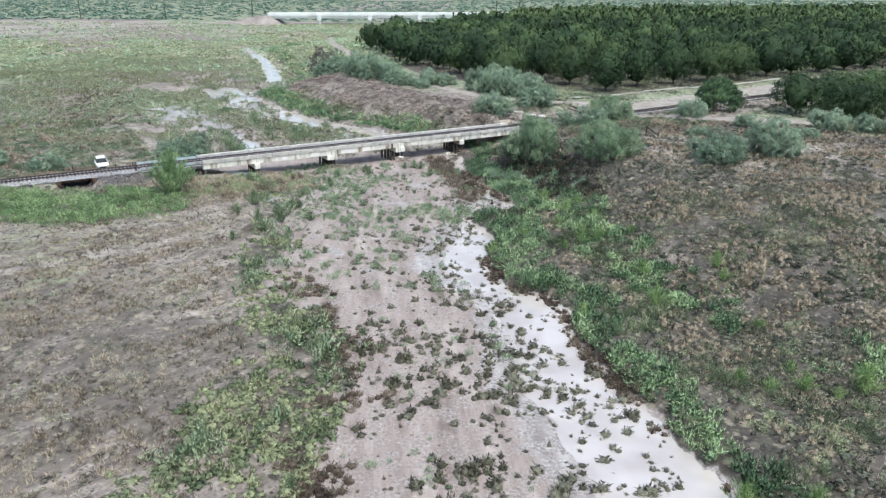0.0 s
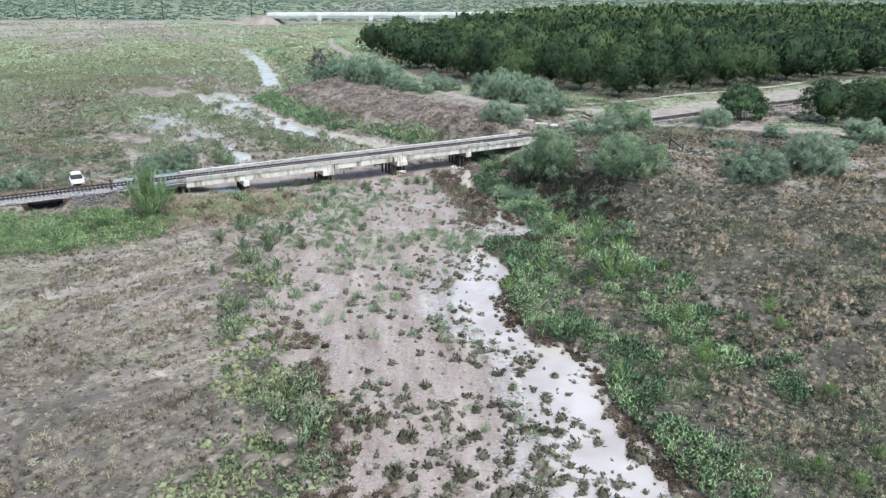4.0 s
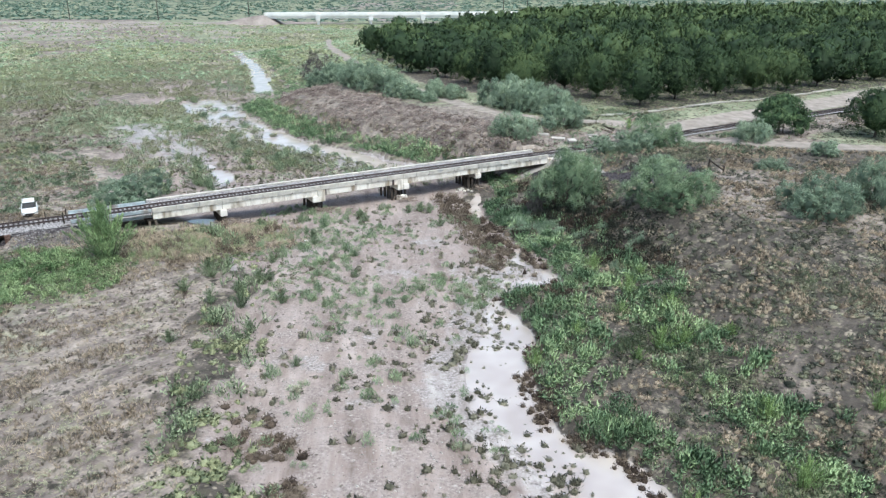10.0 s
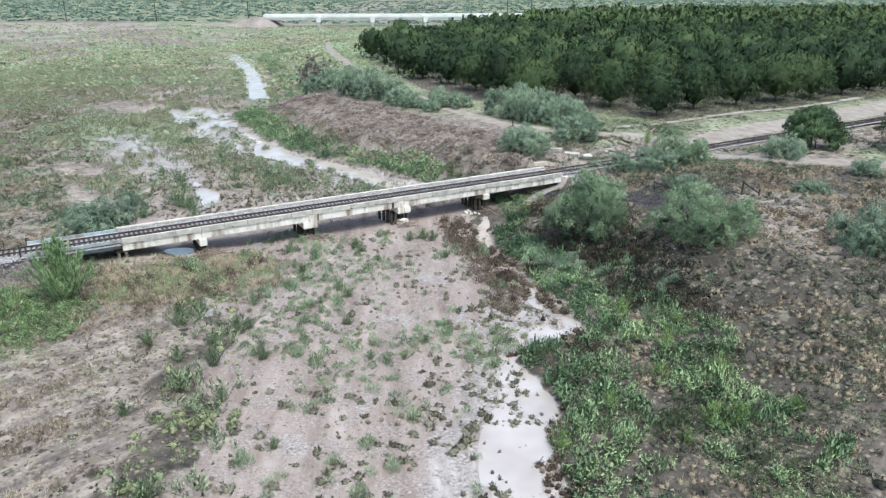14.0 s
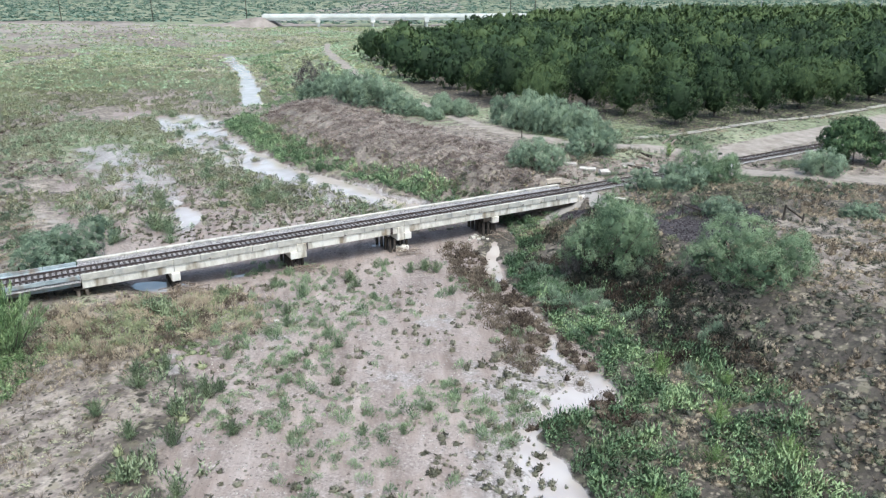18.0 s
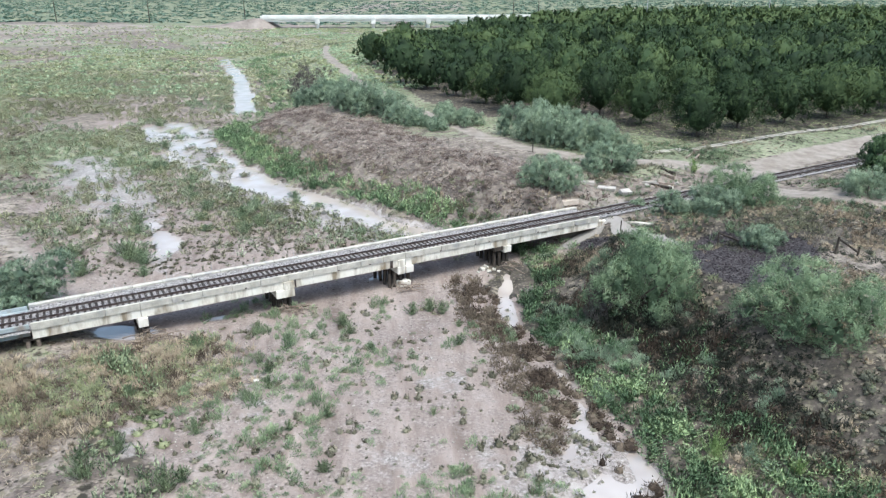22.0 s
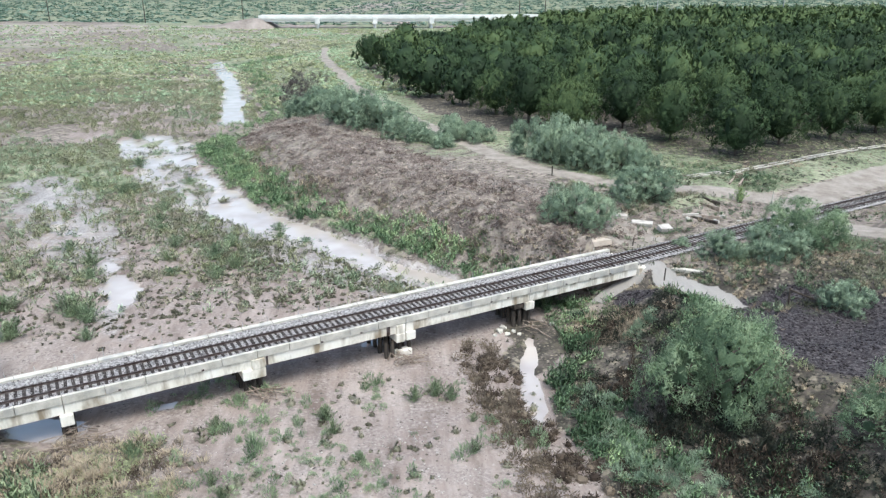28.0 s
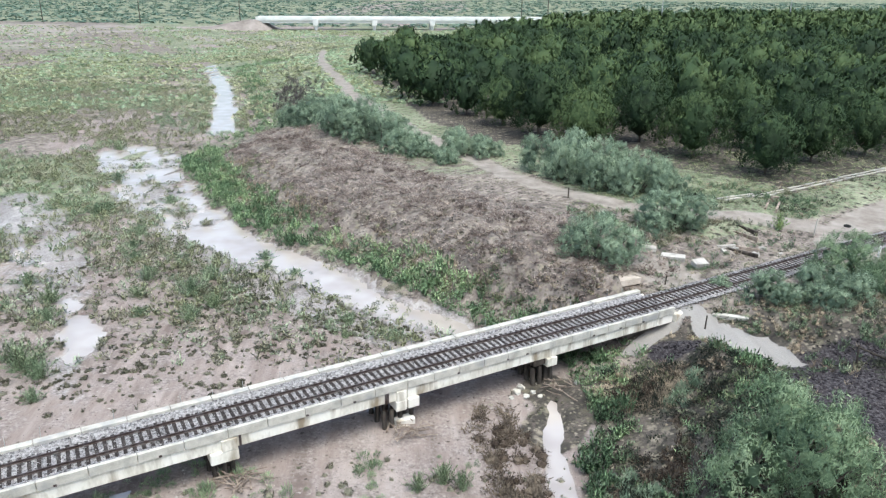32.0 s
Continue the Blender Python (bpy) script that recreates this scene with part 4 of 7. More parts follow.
# ---------------------------------------------------------------- plants
def leaf_cards(p, n, size, droop=0.0, seed=1, slim=0.42, up=0.35, flat=0.38):
    """Leaf sprays, one triangle each: broad ones lie along the crown's surface, slim blades stand out of it."""
    r = np.random.default_rng(seed)
    k = len(p)
    s = (np.asarray(size) * r.uniform(0.6, 1.4, k))[:, None]
    if slim < 0.2:
        t = n + np.array([0, 0, up - droop]) + r.normal(0, 0.45, (k, 3))
        t /= np.linalg.norm(t, axis=1, keepdims=True) + 1e-9
        b = np.cross(t, r.normal(0, 1, (k, 3)))
    else:
        t = np.array([0, 0, up - droop]) + r.normal(0, 0.5, (k, 3))
        t -= n * np.sum(t * n, 1, keepdims=True)
        t = 0.85 * t / (np.linalg.norm(t, axis=1, keepdims=True) + 1e-9) + n * 0.45 + r.normal(0, flat * 0.5, (k, 3))
        t /= np.linalg.norm(t, axis=1, keepdims=True) + 1e-9
        b = np.cross(t, n + r.normal(0, 0.4, (k, 3)))
    b /= np.linalg.norm(b, axis=1, keepdims=True) + 1e-9
    v = np.stack([p - t * s * 0.9 - b * s * slim, p - t * s * 0.7 + b * s * slim, p + t * s * 1.1], 1)
    f = np.arange(3 * k).reshape(-1, 3)
    return v.reshape(-1, 3), f


def lumpy(r, n, lobes, radius, height, low=0.12, loose=0.4, tall=1.0, twig=0.42):
    """Places, normals and a tone for each leaf on an uneven crown: lobes that carry twig clusters that carry leaves."""
    pts, nor, tone = [], [], []
    lob = np.array([l[:4] for l in lobes])
    share = lob[:, 3] ** 2
    counts = np.maximum(6, (n * 1.5 * share / share.sum()).astype(int))
    for (cx, cy, cz, cr), c in zip(lob, counts):
        m = int(np.clip(c / 22, 5, 22))
        d = r.normal(0, 1, (m, 3))
        d /= np.linalg.norm(d, axis=1, keepdims=True)
        d[:, 2] = np.where(d[:, 2] < -0.6, -d[:, 2], d[:, 2])
        mid = np.array([cx, cy, cz]) + d * cr * r.uniform(0.78 - 0.3 * loose, 0.9, (m, 1)) * np.array([1, 1, tall])
        pick = r.integers(0, m, c)
        e = d[pick] * 0.6 + r.normal(0, 0.62, (c, 3))
        e /= np.linalg.norm(e, axis=1, keepdims=True)
        sub = cr * twig * r.uniform(0.75, 1.25, m)[pick][:, None]
        pts.append(mid[pick] + e * sub * r.uniform(1.0 - loose, 1.08, (c, 1)) * np.array([1, 1, tall]))
        w = e * 0.75 + d[pick] * 0.4
        nor.append(w / np.linalg.norm(w, axis=1, keepdims=True))
        tone.append(r.normal(0, 0.13, m)[pick] + r.normal(0, 0.08))
    p, nrm, tone = np.concatenate(pts), np.concatenate(nor), np.concatenate(tone)
    keep = p[:, 2] > low * height
    for cx, cy, cz, cr in lob:                              # leaves buried in a neighbouring lobe are not grown
        keep &= np.sum(((p - (cx, cy, cz)) / (1, 1, tall)) ** 2, 1) > (cr * 0.68) ** 2
    p, nrm, tone = p[keep], nrm[keep], tone[keep]
    if len(p) > n:
        q = r.permutation(len(p))[:n]
        p, nrm, tone = p[q], nrm[q], tone[q]
    return p, nrm, tone


def pecan_lobes(r, radius, height, base, n):
    """A vase-shaped orchard crown: upright boughs, widest above the middle, with a rounded broken top."""
    h = height - base
    out = [(0, 0, base + h * 0.3, radius * 0.42), (0, 0, base + h * 0.5, radius * 0.55), (0, 0, base + h * 0.7, radius * 0.48)]
    for k in range(n):
        a, f = 2.39996 * k + r.uniform(-0.3, 0.3), (k + 0.5) / n
        d = radius * np.interp(f, [0, 0.3, 0.65, 0.86, 1], [0.86, 0.88, 0.8, 0.64, 0.3]) * r.uniform(0.85, 1.12)
        cr = radius * r.uniform(0.2, 0.31)
        out.append((d * math.cos(a), d * math.sin(a), base + cr * 0.8 + (h - cr * 2.0) * f ** 0.85 * r.uniform(0.94, 1.05), cr))
    return out


def crown_lobes(r, radius, height, base, n):
    """A big inner lobe with many small ones round it, so that the outline is bumpy."""
    h = height - base
    out = [(0, 0, base + h * 0.5, min(radius, h) * 0.55)]
    for k in range(n):
        a = 2.39996 * k + r.uniform(-0.35, 0.35)
        f = (k + 0.5) / n
        up = f ** 0.8                                       # low lobes outside, high ones near the middle
        d = radius * (0.80 - 0.62 * up ** 2.2) * r.uniform(0.8, 1.1)
        cr = radius * r.uniform(0.2, 0.34)
        out.append((d * math.cos(a), d * math.sin(a), base + cr * 0.5 + (h - cr * 1.4) * up * r.uniform(0.85, 1.06), cr))
    return out


def bush_lobes(r, radius, height, n, fat=1.0):
    """An uneven bush: a few stems of different height, each with its own cluster of small lobes."""
    out = []
    stems = 7
    for k in range(stems):
        a = 6.283 * k / stems + r.uniform(-0.4, 0.4)
        d = radius * (0.0 if k == 0 else r.uniform(0.38, 0.66))
        top = height * (0.84 if k == 0 else r.uniform(0.46, 0.86))
        sx, sy = d * math.cos(a), d * math.sin(a)
        for j in range(n // stems):
            f = (j + 0.5) / (n // stems)
            cr = radius * r.uniform(0.15, 0.30) * fat
            b, e = r.uniform(0, 6.283), radius * r.uniform(0.05, 0.34) * (1.15 - 0.6 * f)
            out.append((sx + e * math.cos(b), sy + e * math.sin(b), max(cr * 0.55, top * f ** 0.75 - cr * 0.3), cr))
    return out


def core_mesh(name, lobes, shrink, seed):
    """The inside of a crown, toned as its shade; no light shines straight through."""
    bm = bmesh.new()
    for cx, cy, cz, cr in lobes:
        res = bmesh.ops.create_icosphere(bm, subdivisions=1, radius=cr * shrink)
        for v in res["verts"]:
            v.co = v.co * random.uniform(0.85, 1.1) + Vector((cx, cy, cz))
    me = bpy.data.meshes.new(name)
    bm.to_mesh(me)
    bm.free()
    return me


def plant_meshes(kind, radius, height, base, lobes_n, leaves, size, seed, leaf_mat, droop=0.0, limbs=6, trunk_r=0.2, core=0.8, low=0.1, loose=0.4, slim=0.42, up=0.35, ragged=False, core_mat=None, lobes=None, tall=1.0, cores=99, twig=0.42):
    """Trunk mesh and crown mesh of one tree or bush, built round the origin."""
    r = np.random.default_rng(seed)
    random.seed(seed)
    if lobes is None:
        lobes = bush_lobes(r, radius, height, lobes_n) if ragged else crown_lobes(r, radius, height, base, lobes_n)
    else:
        lobes = lobes(r, radius, height, base, lobes_n)
    p, n, tone = lumpy(r, leaves, lobes, radius, height, low, loose, tall, twig)
    v, f = leaf_cards(p, n, np.full(len(p), size), droop, seed, slim, up)
    nor = n + r.normal(0, 0.22, n.shape)
    if kind == "pecan":                                     # the crown shades as one rounded mass
        nor, tone = 0.55 * nor + 0.8 * (p - (0, 0, height * 0.42)) / (radius, radius, height * 0.42), tone * 0.7
    tint = np.repeat(np.clip(0.5 + tone + r.normal(0, 0.05, len(p)), 0, 1), 3)
    nor = np.repeat(nor / np.linalg.norm(nor, axis=1, keepdims=True), 3, 0)
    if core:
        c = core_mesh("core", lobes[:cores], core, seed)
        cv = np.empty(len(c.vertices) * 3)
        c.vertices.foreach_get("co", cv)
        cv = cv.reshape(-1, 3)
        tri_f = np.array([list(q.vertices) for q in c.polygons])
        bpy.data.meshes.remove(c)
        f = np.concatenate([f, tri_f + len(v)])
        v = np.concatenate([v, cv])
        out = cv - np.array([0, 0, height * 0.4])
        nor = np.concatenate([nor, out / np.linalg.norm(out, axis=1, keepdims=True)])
        # constant low tint: the crown's inner shade put into the core's colour
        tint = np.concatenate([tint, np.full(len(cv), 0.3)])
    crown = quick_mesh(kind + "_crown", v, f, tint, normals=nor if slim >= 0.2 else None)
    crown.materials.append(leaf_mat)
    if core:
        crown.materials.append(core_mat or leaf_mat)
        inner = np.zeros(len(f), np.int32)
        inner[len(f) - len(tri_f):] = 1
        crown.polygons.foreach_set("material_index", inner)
    bm = bmesh.new()
    fork = base + (height - base) * 0.25
    if trunk_r > 0.1:
        tube(bm, (0, 0, -0.3), (r.uniform(-0.15, 0.15), r.uniform(-0.15, 0.15), fork), trunk_r, trunk_r * 0.75, 8, 0.06)
    for k in range(limbs):
        cx, cy, cz, cr = lobes[(1 + 5 * k) % len(lobes)]
        z0 = fork * random.uniform(0.55, 1.0) if trunk_r > 0.1 else -0.1
        tube(bm, (0 if trunk_r > 0.1 else random.uniform(-0.3, 0.3), 0, z0), (cx * 0.9, cy * 0.9, cz), trunk_r * 0.5 if trunk_r > 0.1 else 0.02, 0.01, 4, 0.1)
    trunk = bpy.data.meshes.new(kind + "_trunk")
    bm.to_mesh(trunk)
    bm.free()
    trunk.materials.append(BARK)
    return trunk, crown


def plume_shrub(kind, seed, leaf_mat, stems=26, per=95, size=0.05):
    """A broom-like shrub of unit radius: feathery shoots leaning apart from one root."""
    r = np.random.default_rng(seed)
    P, N, T = [], [], []
    bm = bmesh.new()
    for k in range(stems):
        a, lean = 2.39996 * k + r.uniform(-0.5, 0.5), (k + 0.5) / stems
        top = np.array([math.cos(a) * lean * 0.85, math.sin(a) * lean * 0.85, (1.16 - 0.55 * lean ** 1.5) * r.uniform(0.75, 1.05)])
        f = r.uniform(0.12, 1.0, per) ** 0.8
        thick = 0.16 * (1.12 - f)
        d = r.normal(0, 1, (per, 3))
        d /= np.linalg.norm(d, axis=1, keepdims=True)
        P.append(top * f[:, None] ** np.array([1.25, 1.25, 1.0]) + d * thick[:, None])
        w = d * 0.5 + top * 0.9
        N.append(w / np.linalg.norm(w, axis=1, keepdims=True))
        T.append(np.full(per, r.normal(0, 0.12)))
        if k % 3 == 0:
            tube(bm, (0, 0, -0.1), tuple(top * 0.8), 0.012, 0.005, 4, 0.05)
    p, n = np.concatenate(P), np.concatenate(N)
    p[:, 2] = np.maximum(p[:, 2], 0.03)
    v, f = leaf_cards(p, n, np.full(len(p), size), 0.0, seed, 0.17, 1.0)
    crown = quick_mesh(kind + "_crown", v, f, np.repeat(np.clip(0.5 + np.concatenate(T), 0, 1), 3), normals=np.repeat(n, 3, 0))
    crown.materials.append(leaf_mat)
    trunk = bpy.data.meshes.new(kind + "_stems")
    bm.to_mesh(trunk)
    bm.free()
    trunk.materials.append(BARK)
    return trunk, crown


def place_plant(name, meshes, x, y, yaw, scale, label, category, group="", z=None, sink=0.05, wide=1.0):
    ob = empty(name, pose(x, y, (gz(x, y) if z is None else z) - sink, 0, 0, yaw) @ Matrix.Diagonal((scale * wide, scale * wide, scale, 1)))
    for nm, me in zip(("trunk", "crown"), meshes):
        o = new(nm, me)
        o.parent = ob
    return tagged(ob, label, category, group)


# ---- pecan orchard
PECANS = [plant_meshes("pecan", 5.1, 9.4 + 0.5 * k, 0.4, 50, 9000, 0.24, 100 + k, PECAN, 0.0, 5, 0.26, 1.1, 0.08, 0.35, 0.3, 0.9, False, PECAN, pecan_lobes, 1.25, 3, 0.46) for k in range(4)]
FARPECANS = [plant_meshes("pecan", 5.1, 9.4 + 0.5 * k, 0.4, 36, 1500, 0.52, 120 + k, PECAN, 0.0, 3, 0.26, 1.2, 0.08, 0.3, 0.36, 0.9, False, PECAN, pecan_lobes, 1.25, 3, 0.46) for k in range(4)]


def orchard():
    step = 12.6
    places = []
    for i in range(-25, 75):
        for j in range(1, 62):
            s, o = i * step + 4.0, -(j * step + 11.9)
            x, y = rail_xy(s, o)
            if -o > 20 and orchard_ok(np.array([x]), np.array([y]))[0] and abs(x) < 0.68 * y + 25:
                places.append((x + random.uniform(-0.8, 0.8), y + random.uniform(-0.8, 0.8)))
    # block below the railway
    for i in range(0, 12):
        for j in range(0, 4):
            s, o = 91 + i * step, 22 + j * step
            x, y = rail_xy(s, o)
            if x > 73:
                places.append((x, y))
    places.sort(key=lambda q: math.hypot(q[0] - 10, q[1] - 80))
    near, far = places[:300], places[300:]
    for k, (x, y) in enumerate(near):
        place_plant("pecan_tree", random.choice(PECANS if k < 40 else FARPECANS), x, y, random.uniform(0, 360), random.uniform(0.72, 0.8) if rail_so(x, y)[1] > 0 else random.uniform(0.8, 1.14), "tall leafy green pecan tree in an orchard row", "tree", "orchard trees", wide=1.3 if rail_so(x, y)[1] > 0 else 1.0)
    # far trees: lighter crowns, joined
    r = np.random.default_rng(5)
    V, F, T, Q, off = [], [], [], [], 0
    for x, y in far:
        d = math.hypot(x, y)
        n = 300 if d < 420 else 170 if d < 620 else 90
        lobes = pecan_lobes(r, 4.8, 10.0, 0.8, 10)
        p, nr, tone = lumpy(r, n, lobes, 6.5, 10, 0.2, 0.3, 1.2)
        v, f = leaf_cards(p, nr, np.full(len(p), 1.05 if d < 420 else 1.4 if d < 620 else 1.9), 0.0, int(r.integers(1e6)), 0.5, 0.8)
        V.append(v * r.uniform(0.82, 1.12) + np.array([x, y, gz(x, y)]))
        F.append(f + off)
        Q.append(np.repeat(nr * 0.5 + (p - (0, 0, 4.2)) / (6.5, 6.5, 5.5), 3, 0))
        T.append(np.repeat(np.clip(0.5 + tone + r.normal(0, 0.12), 0, 1), 3))
        off += len(v)
    me = quick_mesh("far_orchard", np.concatenate(V), np.concatenate(F), np.concatenate(T), normals=np.concatenate(Q))
    me.materials.append(PECAN)
    tagged(new("far_orchard", me), "distant rows of dark green pecan trees", "orchard", kind="stuff")


orchard()

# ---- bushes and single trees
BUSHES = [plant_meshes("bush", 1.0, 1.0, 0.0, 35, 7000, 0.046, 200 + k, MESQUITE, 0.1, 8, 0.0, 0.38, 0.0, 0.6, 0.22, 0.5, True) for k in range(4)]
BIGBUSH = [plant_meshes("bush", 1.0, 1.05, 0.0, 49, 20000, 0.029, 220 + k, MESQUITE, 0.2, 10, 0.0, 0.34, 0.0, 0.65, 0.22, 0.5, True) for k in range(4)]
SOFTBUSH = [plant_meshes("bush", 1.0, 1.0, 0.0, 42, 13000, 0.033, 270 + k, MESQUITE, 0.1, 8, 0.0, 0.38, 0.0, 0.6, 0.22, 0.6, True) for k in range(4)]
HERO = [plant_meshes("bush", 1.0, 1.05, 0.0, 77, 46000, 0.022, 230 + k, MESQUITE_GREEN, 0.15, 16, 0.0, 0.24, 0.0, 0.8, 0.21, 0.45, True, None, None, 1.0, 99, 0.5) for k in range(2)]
BRIGHT = [plume_shrub("sapling", 240 + k, SAPLING) for k in range(3)]
GREENSHRUB = [plume_shrub("shrub", 280 + k, SALTCEDAR) for k in range(3)]
CEDAR = plume_shrub("cedar", 245, CEDARLEAF, 60, 220, 0.034)
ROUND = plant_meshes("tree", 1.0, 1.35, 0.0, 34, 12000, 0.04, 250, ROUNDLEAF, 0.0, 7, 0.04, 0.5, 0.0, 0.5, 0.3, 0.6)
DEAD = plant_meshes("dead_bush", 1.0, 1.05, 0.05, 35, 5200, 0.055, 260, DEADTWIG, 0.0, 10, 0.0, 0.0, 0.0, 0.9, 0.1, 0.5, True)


def bush(meshes, x, y, r, h, label, name="bush", group=""):
    ob = place_plant(name, meshes, x, y, random.uniform(0, 360), h, label, "bush" if name != "tree" else "tree", group, sink=0.1, wide=r / h)
    return ob


MESQ = "grey-green feathery mesquite bush on the dry bank"
random.seed(11)
bush(HERO[0], 14.2, 117.8, 5.8, 7.4, "large grey-green mesquite bush beside the bridge channel")
bush(HERO[1], 24.4, 108.6, 5.9, 5.6, MESQ)
bush(DEAD, 10.6, 118.4, 2.6, 4.4, "bare grey twigs on the shaded side of the mesquite", "dead_bush")
bush(BIGBUSH[2], 39.0, 103.5, 5.4, 4.8, MESQ)
bush(BIGBUSH[0], 48.8, 107.5, 5.0, 5.8, MESQ)
bush(HERO[1], 33.5, 147.6, 5.2, 5.6, "grey-green bush standing against the railway track")
bush(BIGBUSH[2], 51.0, 149.5, 3.7, 4.0, MESQ)
bush(ROUND, 58.6, 157.5, 5.2, 5.4, "rounded dark green tree beside the railway track", "tree")
bush(BIGBUSH[0], 10.2, 153.2, 4.8, 4.8, "dense grey-green bush on the abutment bank")
bush(BIGBUSH[1], 20.6, 163.0, 4.8, 4.4, MESQ)
bush(BUSHES[3], 24.8, 144.4, 3.2, 3.2, "fresh green bush beside the concrete beam")
bush(BIGBUSH[1], 29.0, 142.8, 3.6, 3.4, "grey-green bush below the railway track")
bush(BRIGHT[0], 33.2, 164.3, 1.5, 2.0, "green broom-like sapling beside the dirt road", "sapling")
bush(BUSHES[1], 21.2, 148.6, 1.4, 1.3, "small green bush at the track's edge")
bush(BUSHES[0], 30.2, 131.6, 2.8, 2.8, "grey-green bush on the dark stone spill")
bush(BIGBUSH[2], 72, 134.5, 4.4, 4.0, MESQ)
bush(BUSHES[1], 77.5, 132, 4.0, 3.6, MESQ)
bush(BUSHES[2], 57, 137, 2.8, 2.4, MESQ)
bush(BUSHES[2], 63, 126, 3.2, 2.0, MESQ)
bush(BUSHES[3], 45, 128, 2.6, 1.8, MESQ)
for x, y, r, h in ((9.2, 188, 4.2, 6.4), (12.2, 184.5, 4.6, 7.6), (16.0, 180.5, 4.8, 7.2), (20.0, 177, 4.4, 6.2), (22.6, 174.8, 3.0, 4.6), (-3.4, 200.5, 4.2, 4.8), (0.2, 197.5, 3.0, 3.6), (-5.8, 193.6, 2.4, 2.6)):
    bush(random.choice(SOFTBUSH), x, y, r * 1.12, h, "tall blue-green brush along the orchard track", group="orchard edge brush")
for x, y, r, h in ((-12.2, 200.5, 4.6, 4.6), (-17.6, 207, 6.2, 7.0), (-23.8, 212, 6, 7.6), (-31.5, 226, 5.6, 5.6), (-37, 234, 5.0, 4.6), (-9.6, 197.5, 3.2, 3.0)):
    bush(random.choice(SOFTBUSH), x, y, r * 1.12, h, "rounded grey-green mesquite on the river bank", group="bank mesquites")
bush(DEAD, -40.5, 251, 8.0, 8.4, "leafless grey mesquite with bare twigs", "dead_bush")
bush(CEDAR, -38.2, 99.8, 4.6, 5.6, "feathery light green salt cedar below the embankment", "tree")
bush(BIGBUSH[1], -44.2, 121.5, 6.0, 5.2, "dark grey-green bush behind the railway")
bush(BUSHES[0], -62, 112.5, 3.4, 3.0, "green bush beside the parked car")
bush(BUSHES[1], -73, 116, 3.5, 3.0, MESQ)


